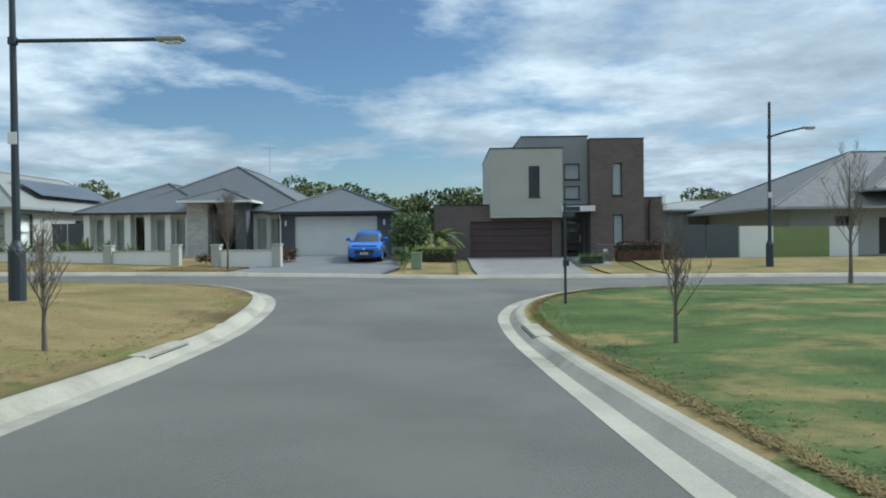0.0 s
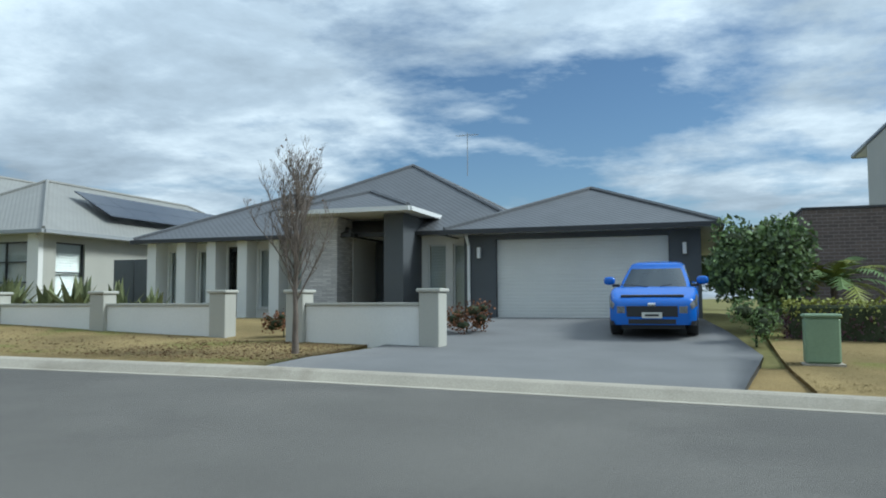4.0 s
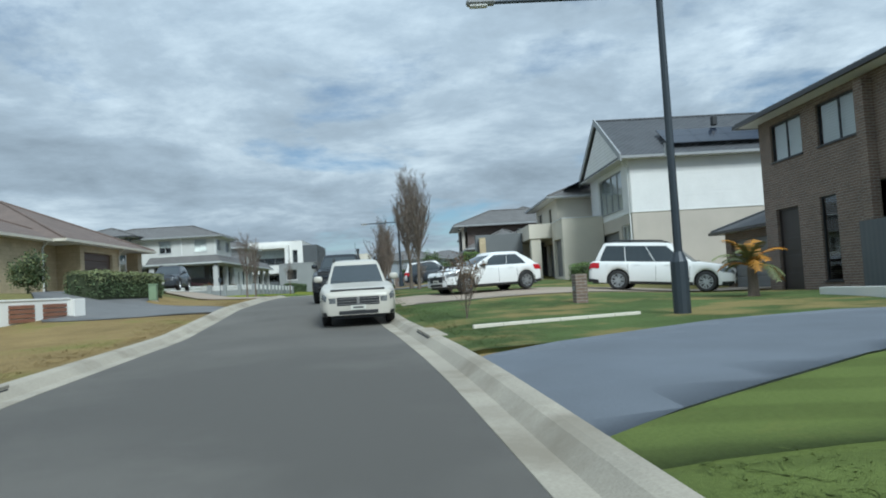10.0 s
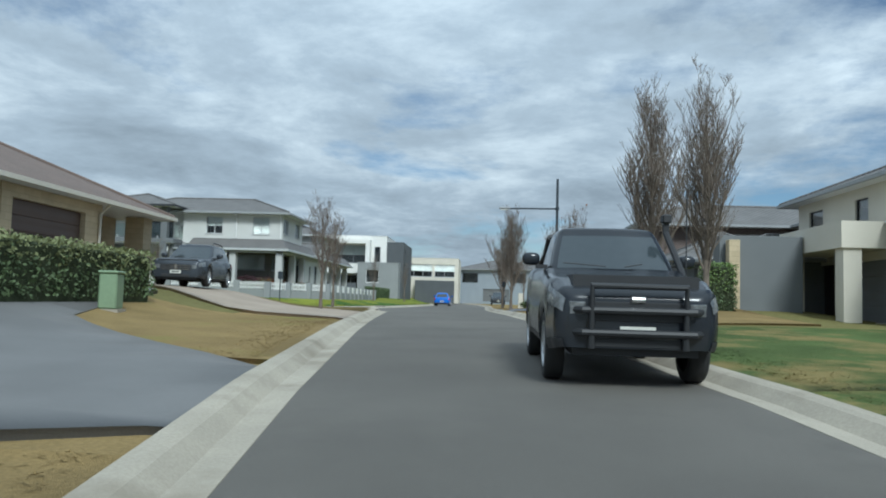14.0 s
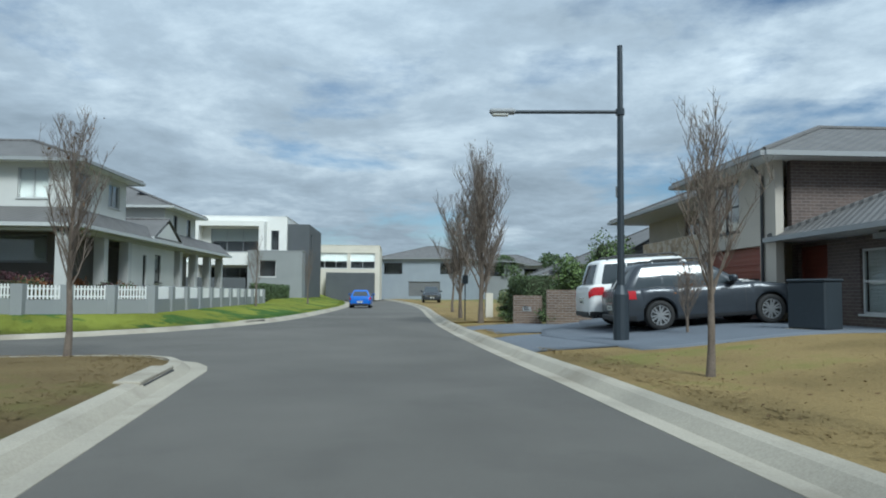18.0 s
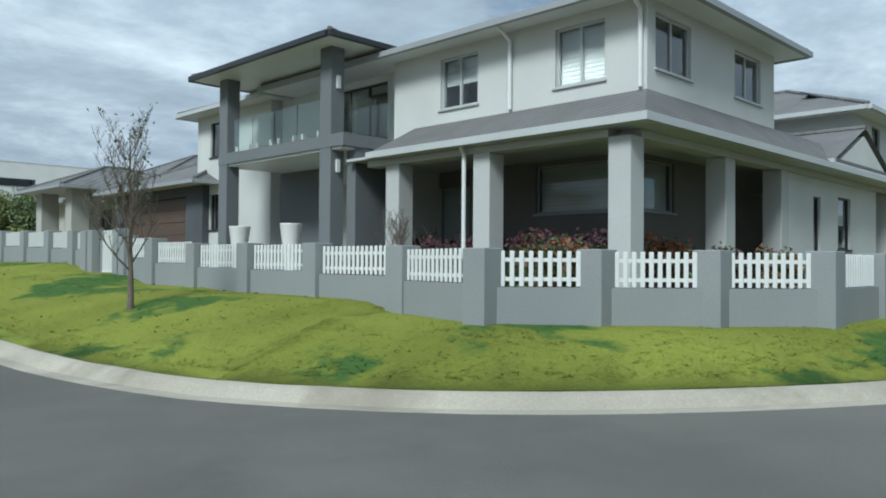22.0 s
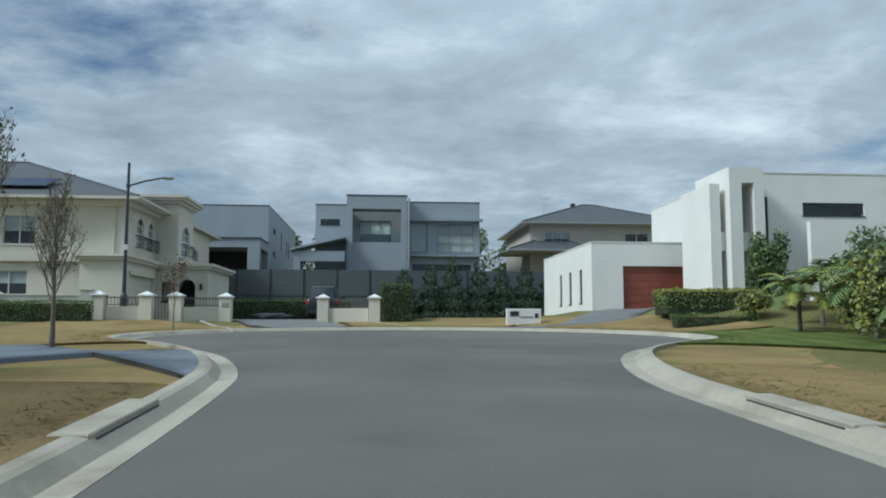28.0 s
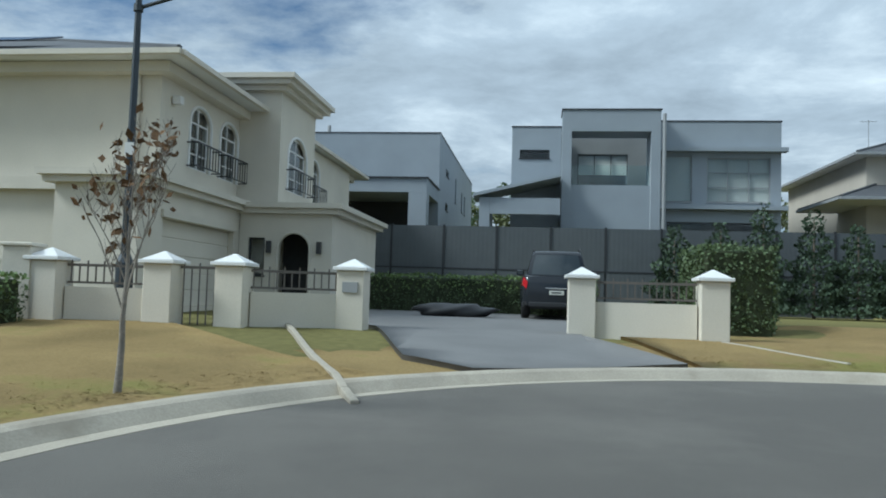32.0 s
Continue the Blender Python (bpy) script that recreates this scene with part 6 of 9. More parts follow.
# storm drains in the kerb
def drain(x, y):
    """Kerb inlet set on the nearest stretch of kerb, along it."""
    best = min(((math.hypot(p[0] - x, p[1] - y), p, q) for line in (LINE_N, LINE_W, LINE_E) for p, q in zip(line, line[1:])), key=lambda v: v[0])
    _, p, q = best
    dx, dy = (q[0] - p[0]) / math.dist(p, q), (q[1] - p[1]) / math.dist(p, q)
    rise = float(road_z(p[0] + dx, p[1] + dy) - road_z(p[0] - dx, p[1] - dy)) / 2
    t_ = thing("kerb_drain", pose(p[0], p[1], float(road_z(*p)), 0, 0, math.degrees(math.atan2(dy, dx))) @ pose(0, 0, 0, 0, -math.degrees(math.atan(rise)), 0), "concrete kerb inlet, slot painted dark as shade", "drain", "kerb drains")
    block(t_, "lintel", "concrete", (-1.0, 1.0, -0.7, -0.37, 0.095, 0.142), bevel=0.012)
    # no real opening: its shade is painted on a solid block
    block(t_, "slot", "unlit_dark", (-0.9, 0.9, -0.6, -0.345, 0.0, 0.094))
    return t_


for a_ in ((-3.95, 11.5), (1.35, 14.2), (-41.8, 29.15), (-36.2, 24.5), (-80.5, 20.15), (-102.0, 17.75), (-90.75, -10.5), (-84.95, -28.2), (-90.6, -28.6)):
    drain(*a_)


# ---- walls, fences and letterboxes ----
def low_wall(x0, y0, x1, y1, posts, h=0.75, post_h=0.95, mat="render_white", pmat="render_stone", label="", pw=0.4, cap=True, up=0.0):
    """Masonry fence with posts, along a line on the land."""
    rz = math.degrees(math.atan2(y1 - y0, x1 - x0))
    n = math.hypot(x1 - x0, y1 - y0)
    z = min(at_land(x0, y0), at_land(x1, y1), at_land((x0 + x1) / 2, (y0 + y1) / 2)) + up
    t_ = thing("boundary_wall", pose(x0, y0, z, 0, 0, rz), label, "wall")
    for k in range(posts):
        u = n * k / max(posts - 1, 1)
        block(t_, "post", pmat, (u - pw / 2, u + pw / 2, -pw / 2, pw / 2, -0.3, post_h), bevel=0.012)
        if cap:
            block(t_, "post_cap", pmat, (u - pw / 2 - 0.04, u + pw / 2 + 0.04, -pw / 2 - 0.04, pw / 2 + 0.04, post_h + 0.001, post_h + 0.07), bevel=0.015)
        if k < posts - 1:
            v = n * (k + 1) / (posts - 1)
            block(t_, "panel", mat, (u + pw / 2 + 0.001, v - pw / 2 - 0.001, -0.09, 0.09, -0.3, h), bevel=0.006)
            block(t_, "coping", pmat, (u + pw / 2 + 0.002, v - pw / 2 - 0.002, -0.12, 0.12, h + 0.001, h + 0.06), bevel=0.008)
    return t_


low_wall(-22.6, 36.6, -12.9, 36.3, 4, 0.68, 0.95, label="low white rendered wall with grey posts and coping")
low_wall(-10.9, 36.0, -8.0, 35.8, 2, 0.8, 1.05, label="low white rendered wall beside a driveway")
infill_wall = low_wall(-53.3, 17.7, -45.5, 15.0, 2, 1.15, 1.17, mat="render_white", pmat="render_white", label="white rendered wall with timber infill on a verge", pw=0.5, up=0.3, cap=False)
M["timber_red"] = material("red-brown timber slats", (0.22, 0.10, 0.06), 0.7, 0, 0.15, 2, 40, 0.2, 60)
for u0_ in (0.45, 1.75, 3.4, 4.7):
    for k in range(4):
        block(infill_wall, "timber_slat", "timber_red", (u0_, u0_ + 0.95, 0.1, 0.14, 0.5 + k * 0.14, 0.61 + k * 0.14))

# picket fence on a grey wall round the corner house
FENCE_1 = [(-95.75, y) for y in (-13.4, -10.8, -8.5, -6.3, -4.4, -3.45)]
FENCE_2 = [(-95.8, y) for y in (-1.15, 0.4, 2.4, 4.5, 6.7, 8.9)] + [(-95.3, 11.0), (-96.4, 12.0), (-97.5, 13.05), (-98.65, 14.05)] + [(-98.65 - 2.3 * k, 14.05 - 0.05 * k) for k in range(1, 12)]


def fence_top(y):
    return float(np.interp(y, [-13, -4, 2.4, 6.6, 11.2], [3.86, 3.66, 3.24, 3.19, 3.05]))


picket = bmesh.new()
box(picket, -0.03, 0.03, -0.012, 0.012, 0.0, 0.46, 0.006)
PICKET = mesh_of("picket", picket, M["trim_white"])
for pts, slats in ((FENCE_1, False), (FENCE_2, True)):
    fence = thing("picket_fence", pose(0, 0, 0), "grey rendered fence wall with white picket panels", "fence")
    for i, (x, y) in enumerate(pts):
        z = fence_top(y) - 1.0
        block(fence, "post", "render_mid", (x - 0.19, x + 0.19, y - 0.19, y + 0.19, z - 0.7, z + 1.0), bevel=0.01)
        if i == len(pts) - 1:
            continue
        x2, y2 = pts[i + 1]
        z2, n_ = fence_top(y2) - 1.0, math.hypot(x2 - x, y2 - y)
        zb = (z + z2) / 2
        f_ = pose(x, y, zb, 0, 0, math.degrees(math.atan2(y2 - y, x2 - x)))
        bm = bmesh.new()
        box(bm, 0.14, n_ - 0.14, -0.1, 0.1, -0.8, 0.5)
        part("wall_panel", bm, M["render_mid"], fence, "", f_)
        bm = bmesh.new()
        box(bm, 0.17, n_ - 0.17, -0.02, 0.02, 0.58, 0.63)
        pan = part("rail", bm, M["trim_white"], fence, "", f_)
        bm = bmesh.new()
        box(bm, 0.17, n_ - 0.17, -0.02, 0.02, 0.83, 0.88)
        part("rail", bm, M["trim_white"], fence, "", f_)
        count = int((n_ - 0.4) / 0.11)
        if slats and i < 12:
            for k in range(count):
                p_ = new("picket", PICKET)
                p_.parent = pan
                p_.matrix_basis = pose(0.25 + k * (n_ - 0.5) / (count - 1), -0.035, 0.51)
        elif slats:
            bm = bmesh.new()
            for k in range(count):
                u = 0.25 + k * (n_ - 0.5) / (count - 1)
                box(bm, u - 0.03, u + 0.03, -0.05, -0.025, 0.51, 0.97)
            part("pickets", bm, M["trim_white"], pan)["kind"] = "stuff"
        else:
            bm = bmesh.new()
            box(bm, 0.2, n_ - 0.2, -0.05, -0.025, 0.52, 0.96)
            part("infill", bm, M["render_grey"], fence, "", f_)
gate = thing("gate", pose(-95.85, -2.3, 2.5), "pale metal pedestrian gate in the fence", "gate")
block(gate, "gate_post", "trim_grey", (-0.03, 0.03, -0.62, -0.55, -0.2, 1.2))
block(gate, "gate_post", "trim_grey", (-0.03, 0.03, 0.55, 0.62, -0.2, 1.2))
block(gate, "gate_rail", "trim_white", (-0.02, 0.02, -0.54, 0.54, 0.05, 0.1))
block(gate, "gate_rail", "trim_white", (-0.02, 0.02, -0.54, 0.54, 1.08, 1.13))
for k in range(9):
    block(gate, "gate_bar", "trim_white", (-0.015, 0.015, -0.52 + k * 0.12, -0.44 + k * 0.12, 0.101, 1.079))
block(gate, "intercom", "trim_dark", (0.03, 0.08, 0.64, 0.76, 0.9, 1.3))
gate_wall = thing("gate_pier", pose(-95.8, -2.3, 2.5), "grey rendered piers either side of a pedestrian gate", "pier")
block(gate_wall, "pier", "render_mid", (-0.19, 0.19, 0.66, 1.02, -0.7, 1.15), bevel=0.01)
block(gate_wall, "pier", "render_mid", (-0.19, 0.19, -1.02, -0.66, -0.7, 1.15), bevel=0.01)

# classical gate posts and iron fence before the cream house
M["iron"] = material("brown-grey iron", (0.14, 0.125, 0.11), 0.5, 0.4, 0.1, 2, 30)
white_fence = thing("masonry_fence", pose(0, 0, 4.0), "cream rendered fence wall with capped posts and iron infill", "fence")
GP = [(-70.2, -55.4), (-74.4, -56.0), (-76.35, -56.4), (-77.55, -56.75), (-79.55, -57.8)]
GP2 = [(-84.0, -58.9), (-86.5, -58.6)]


def classic_post(x, y, w=0.54, h=1.22):
    block(white_fence, "post", "render_cream", (x - w / 2, x + w / 2, y - w / 2, y + w / 2, -0.4, h), bevel=0.015)
    block(white_fence, "post_cap", "trim_white", (x - w / 2 - 0.07, x + w / 2 + 0.07, y - w / 2 - 0.07, y + w / 2 + 0.07, h + 0.001, h + 0.07), bevel=0.01)
    bm = bmesh.new()
    r = bmesh.ops.create_cone(bm, cap_ends=True, segments=4, radius1=w * 0.78, radius2=0.02, depth=0.16)
    bmesh.ops.rotate(bm, verts=bm.verts, cent=(0, 0, 0), matrix=Matrix.Rotation(radians(45), 3, "Z"))
    bmesh.ops.translate(bm, verts=bm.verts, vec=(x, y, h + 0.155))
    part("cap_top", bm, M["trim_white"], white_fence)


def iron_panel(p, q, z0, z1, fill=None):
    n_ = math.hypot(q[0] - p[0], q[1] - p[1])
    f_ = pose(p[0], p[1], 0, 0, 0, math.degrees(math.atan2(q[1] - p[1], q[0] - p[0])))
    if fill is not None:
        bm = bmesh.new()
        box(bm, 0.29, n_ - 0.29, -0.1, 0.1, -0.4, fill)
        part("wall_panel", bm, M["render_cream"], white_fence, "", f_)
    bm = bmesh.new()
    box(bm, 0.29, n_ - 0.29, -0.02, 0.02, z1 - 0.05, z1)
    box(bm, 0.29, n_ - 0.29, -0.02, 0.02, z0, z0 + 0.04)
    count = int((n_ - 0.6) / 0.13)
    for k in range(count):
        u = 0.35 + k * (n_ - 0.7) / max(count - 1, 1)
        box(bm, u - 0.012, u + 0.012, -0.012, 0.012, z0, z1 + (0.0 if k % 2 else 0.06))
    part("iron_panel", bm, M["iron"], white_fence, "iron railing panel", f_)["kind"] = "stuff"


for p_ in GP + GP2:
    classic_post(*p_)
iron_panel(GP[0], GP[1], 0.82, 1.18, 0.76)
iron_panel(GP[1], GP[2], 0.82, 1.18, 0.76)
iron_panel(GP[2], GP[3], 0.05, 1.2)
iron_panel(GP[3], GP[4], 0.82, 1.18, 0.76)
iron_panel(GP2[0], GP2[1], 0.82, 1.18, 0.76)
block(white_fence, "letter_slot", "trim_grey", (-79.7, -79.4, -57.528, -57.5, 0.8, 1.0))
bm = bmesh.new()
box(bm, -0.14, 0.14, -0.05, 0.05, 0, 0.1)
low_wall(-73.9, -55.9, -66.0, -54.6, 2, 1.05, 1.3, "render_cream", "render_cream", "plain cream boundary wall", 0.5)

# tall dark boundary fence at the end
bf = thing("boundary_fence", pose(0, -77.6, 4.0), "tall dark grey steel boundary fence with posts", "fence")
for k in range(20):
    x = -74.0 - k * 2.4
    block(bf, "fence_post", "trim_dark", (x - 0.05, x + 0.05, -0.06, 0.06, -0.3, 3.95))
    block(bf, "fence_panel", "fence_dark", (x - 2.35, x - 0.05, -0.03, 0.03, 2.0, 3.9))
    block(bf, "lower_panel", "fence_dark", (x - 2.35, x - 0.05, 0.0, 0.1, -0.3, 1.95))
    block(bf, "rail", "trim_dark", (x - 2.35, x - 0.05, -0.04, 0.12, 1.951, 2.01))
# fences beyond the junction
ef = thing("boundary_fence", pose(0, 41.5, 0.0), "dark blue-grey steel side fence with white and green end panels", "fence")
for k in range(2):
    block(ef, "fence_panel", "fence_dark", (12.1 + k * 1.75, 13.8 + k * 1.75, -0.03, 0.03, -0.3, 1.85))
block(ef, "white_panel", "render_white", (15.62, 17.4, -0.1, 0.1, -0.3, 1.75))
M["fence_green"] = banded("olive green fence", (0.20, 0.24, 0.09), 0.2, 0.6, 0.02, "D", 0.06)
block(ef, "green_panel", "fence_green", (17.42, 20.6, 0.3, 0.36, -0.3, 1.7))
block(ef, "white_panel", "render_white", (20.62, 22.2, 0.4, 0.6, -0.3, 1.7))
# side gates and service fences by the houses
sf = thing("side_fence", pose(0, 44.5, 0.6), "dark steel side fence and gate between houses", "fence")
for k in range(3):
    block(sf, "fence_panel", "fence_dark", (-23.0 + k * 0.9, -22.15 + k * 0.9, -0.03, 0.03, -0.5, 1.75))
sf2 = thing("side_fence", pose(0, 40.4, 0.75), "grey-green steel side fence beside the brick house", "fence")
for k in range(3):
    block(sf2, "fence_panel", "fence_dark", (-46.4 + k * 1.9, -44.55 + k * 1.9, -0.03, 0.03, -0.5, 1.85))
block(sf2, "retaining_wall", "render_white", (-46.4, -40.7, -1.2, -1.0, -0.6, 0.25))


def letterbox(x, y, rz, w, h, mat, label, plate=(0.5, 0.25)):
    t_ = thing("letterbox", pose(x, y, at_land(x, y), 0, 0, rz), label, "letterbox")
    block(t_, "pillar", mat, (-w / 2, w / 2, -0.16, 0.16, -0.3, h), bevel=0.012)
    block(t_, "name_plate", "trim_grey", (-plate[0] / 2, plate[0] / 2, -0.18, -0.161, h * 0.45, h * 0.45 + plate[1]))
    for k in range(3):
        block(t_, "writing_bar", "trim_dark", (-plate[0] * 0.35, plate[0] * (0.3 - 0.1 * k), -0.187, -0.181, h * 0.45 + 0.04 + k * 0.06, h * 0.45 + 0.07 + k * 0.06))
    return t_


lb = letterbox(-34.3, 36.5, 12, 2.2, 0.95, "render_white", "white rendered letterbox wall with grey plate", (0.9, 0.42))
block(lb, "side_wing", "render_white", (-1.7, -1.12, 0.1, 0.42, -0.3, 1.0), bevel=0.012)
block(lb, "box_door", "trim_grey", (-1.6, -1.25, 0.08, 0.099, 0.55, 0.78))
lb8 = letterbox(-93.4, -56.2, 180, 1.6, 0.72, "render_white", "white letterbox block with a dark plate", (0.01, 0.01))
block(lb8, "box_door", "trim_dark", (-0.65, -0.25, -0.185, -0.161, 0.38, 0.6))
block(lb8, "number_bar", "trim_dark", (0.5, 0.66, -0.175, -0.161, 0.3, 0.5))
block(lb8, "writing_bar", "trim_grey", (-0.2, 0.42, -0.175, -0.161, 0.3, 0.37))
bb = letterbox(7.9, 39.0, 0, 0.8, 0.85, "brick_dark", "rust-coloured letterbox wall with planter", (0.3, 0.1))
M["rust_steel"] = material("rusted steel", (0.10, 0.055, 0.035), 0.85, 0.2, 0.25, 3, 30)
block(bb, "planter", "rust_steel", (0.6, 3.6, -0.1, 0.5, -0.3, 0.5), bevel=0.01)
block(bb, "post_slot", "trim_white", (-0.12, 0.08, -0.2, -0.161, 0.5, 0.62))
for k, (x, y) in enumerate(((-97.6, -26.8), (-98.7, -26.4))):
    letterbox(x, y, 90, 0.95, 0.95 + 0.08 * k, "brick_dark", "dark brick letterbox pier beside a driveway", (0.3, 0.15))
letterbox(-48.1, 33.5, 0, 0.5, 0.8, "brick_brown", "small brown brick letterbox pier", (0.25, 0.12))
letterbox(-97.6, 27.6, 70, 1.0, 1.0, "brick_brown", "low brown brick pier with a pale cap", (0.3, 0.15))
letterbox(-96.0, 28.75, 70, 1.5, 1.1, "brick_brown", "low brown brick letterbox wall beside a driveway", (0.01, 0.01))
letterbox(-104.5, 27.0, 0, 0.35, 1.1, "render_cream", "small cream letterbox post", (0.2, 0.12))


def service_box(x, y, rz, mat, label, w=0.5, d=0.35, h=0.75):
    t_ = thing("service_box", pose(x, y, at_land(x, y), 0, 0, rz), label, "utility box")
    block(t_, "cabinet", mat, (-w / 2, w / 2, -d / 2, d / 2, 0.05, h), bevel=0.03)
    block(t_, "lid", mat, (-w / 2 - 0.02, w / 2 + 0.02, -d / 2 - 0.02, d / 2 + 0.02, h + 0.001, h + 0.06), bevel=0.02)
    block(t_, "plinth", "concrete", (-w / 2 - 0.05, w / 2 + 0.05, -d / 2 - 0.05, d / 2 + 0.05, -0.1, 0.049))


M["box_green"] = material("pale green fibreglass", (0.20, 0.28, 0.17), 0.6, 0, 0.08, 2, 30)
service_box(-1.5, 35.4, 0, "box_green", "pale green electrical pillar on a verge")
service_box(-63.4, 16.9, 10, "box_green", "pale green electrical pillar beside a hedge")
service_box(-96.4, -14.5, 90, "box_green", "green electrical cabinet beside the fence", 0.6, 0.4, 0.7)
service_box(-85.7, 31.6, 20, "metal_post", "dark grey service cabinet on a parched verge", 0.95, 0.5, 1.02)


# ---- street lamps and signs ----
def street_lamp(x, y, rz, arm_z, arm, top, label, rise=0.0):
    t_ = thing("street_lamp", pose(x, y, at_land(x, y), 0, 0, rz), label, "street lamp", "street lamps")
    bm = bmesh.new()
    tube(bm, [(0, 0, -0.3), (0, 0, 1.05), (0, 0, 1.25)], [0.17, 0.17, 0.09], 12)
    part("base_sleeve", bm, M["metal_post"], t_)
    bm = bmesh.new()
    tube(bm, [(0, 0, 1.2), (0, 0, top)], [0.085, 0.06], 10)
    part("pole", bm, M["metal_post"], t_)
    bm = bmesh.new()
    tube(bm, [(0.0, 0, arm_z), (arm * 0.5, 0, arm_z + rise * 0.6), (arm, 0, arm_z + rise)], 0.042, 8)
    part("arm", bm, M["metal_post"], t_)
    bm = bmesh.new()
    box(bm, arm - 0.08, arm + 0.5, -0.11, 0.11, arm_z + rise - 0.05, arm_z + rise + 0.07, 0.04)
    head = part("lamp_head", bm, M["trim_grey"], t_)
    bm = bmesh.new()
    box(bm, arm + 0.08, arm + 0.44, -0.08, 0.08, arm_z + rise - 0.09, arm_z + rise - 0.05, 0.015)
    part("lens", bm, M["blind"], head)
    bm = bmesh.new()
    tube(bm, [(0, 0, arm_z - 0.07), (0, 0, arm_z + 0.07)], 0.1, 8)
    part("collar", bm, M["metal_post"], t_)
    bm = bmesh.new()
    box(bm, -0.09, 0.09, -0.095, -0.085, 3.2, 3.45)
    part("tag", bm, M["trim_white"], t_)
    return t_


street_lamp(-42.4, 34.3, -90, 6.45, 3.4, 8.3, "dark steel street lamp with a long level arm")
street_lamp(-86.9, 27.9, -95, 5.1, 2.4, 6.6, "dark steel street lamp beside a driveway")
street_lamp(-80.2, -12.2, 180, 5.8, 3.2, 7.0, "dark steel street lamp on a brown verge")
street_lamp(-75.0, -57.4, 190, 6.2, 1.5, 7.3, "dark street lamp with a short rising arm", 0.45)
street_lamp(-8.8, 15.6, 0, 5.3, 3.0, 6.5, "dark steel street lamp at the junction")
street_lamp(14.8, 35.6, 0, 6.0, 1.6, 7.6, "dark street lamp with a short rising arm", 0.4)

sp = thing("street_sign", pose(2.85, 18.9, at_land(2.85, 18.9), 0, 0, 15), "dark street sign post with small name blades", "sign")
bm = bmesh.new()
tube(bm, [(0, 0, -0.2), (0, 0, 2.5)], 0.035, 8)
part("post", bm, M["metal_post"], sp)
block(sp, "blade", "metal_post", (0.04, 0.4, -0.012, 0.012, 2.3, 2.41))
block(sp, "blade", "metal_post", (-0.012, 0.012, -0.6, -0.04, 2.15, 2.26))
block(sp, "notice", "metal_post", (-0.08, 0.08, -0.06, -0.04, 0.95, 1.1))
for x, y in ((-85.1, 14.5), (-101.8, 25.7)):
    sg = thing("marker_post", pose(x, y, at_land(x, y)), "thin dark marker post with a small plate", "sign")
    bm = bmesh.new()
    tube(bm, [(0, 0, -0.2), (0, 0, 1.9)], 0.025, 8)
    part("post", bm, M["metal_post"], sg)
    block(sg, "plate", "metal_post", (0.026, 0.04, -0.12, 0.12, 1.5, 1.85))

# wheelie bin
bn = thing("wheelie_bin", pose(-90.2, -13.9, float(road_z(-90.2, -13.9)) + 0.01, 0, 0, 100), "dark green wheelie bin with a red lid", "bin")
M["bin_green"] = material("dark green plastic", (0.022, 0.04, 0.036), 0.5, 0, 0.08, 3, 40)
M["bin_red"] = material("red plastic", (0.42, 0.05, 0.05), 0.5, 0, 0.08, 3, 40)
bm = bmesh.new()
v_ = box(bm, -0.29, 0.29, -0.27, 0.3, 0.06, 0.98)
for v in v_:
    if v.co.z < 0.5:
        v.co.x *= 0.8
        v.co.y *= 0.78
bmesh.ops.bevel(bm, geom=bm.edges[:], offset=0.03, segments=2, affect="EDGES")
part("body", bm, M["bin_green"], bn)
bm = bmesh.new()
v_ = box(bm, -0.31, 0.31, -0.31, 0.33, 0.985, 1.06, 0.02)
part("lid", bm, M["bin_red"], bn, "red lid")
block(bn, "handle", "bin_green", (-0.26, 0.26, 0.33, 0.4, 0.92, 0.96), bevel=0.01)
for sx in (-0.27, 0.27):
    bm = bmesh.new()
    tube(bm, [(sx - 0.03, 0.24, 0.1), (sx + 0.03, 0.24, 0.1)], 0.1, 12)
    part("wheel", bm, M["trim_dark"], bn)
block(bn, "number_bar", "trim_white", (-0.04, 0.05, -0.285, -0.275, 0.62, 0.78))
bn2 = thing("wheelie_bin", pose(-41.2, 39.2, at_land(-41.2, 39.2), 0, 0, 0), "dark wheelie bin with a red lid by a side fence", "bin")
block(bn2, "body", "bin_green", (-0.28, 0.28, -0.3, 0.3, 0.04, 0.98), bevel=0.03)
block(bn2, "lid", "bin_red", (-0.3, 0.3, -0.33, 0.33, 0.981, 1.05), bevel=0.02)


# ---- parked cars ----
M["car_white"] = material("white car paint", (0.74, 0.74, 0.72), 0.22, 0, 0.015, 1, 8)
M["car_pearl"] = material("pearl white car paint", (0.50, 0.475, 0.415), 0.25, 0, 0.015, 1, 8)
M["car_black"] = material("black car paint", (0.018, 0.021, 0.026), 0.2, 0, 0.05, 1, 8)
M["car_navy"] = material("dark grey car paint", (0.045, 0.052, 0.062), 0.25, 0.2, 0.05, 1, 8)
M["car_blue"] = material("bright blue car paint", (0.02, 0.13, 0.52), 0.22, 0, 0.02, 1, 8)
M["car_red"] = material("rust red car paint", (0.25, 0.07, 0.045), 0.3, 0, 0.03, 1, 8)
M["car_glass"] = material("tinted car glass", (0.040, 0.050, 0.056), 0.08, 0, 0.05, 1, 8, spec=0.6)
M["black_plastic"] = material("black car plastic", (0.022, 0.023, 0.025), 0.55, 0, 0.08, 4, 50)
M["rubber"] = material("tyre rubber", (0.022, 0.022, 0.022), 0.8, 0, 0.1, 8, 60)
M["alloy"] = material("alloy rim", (0.50, 0.51, 0.52), 0.3, 0.7, 0.05, 6, 40)
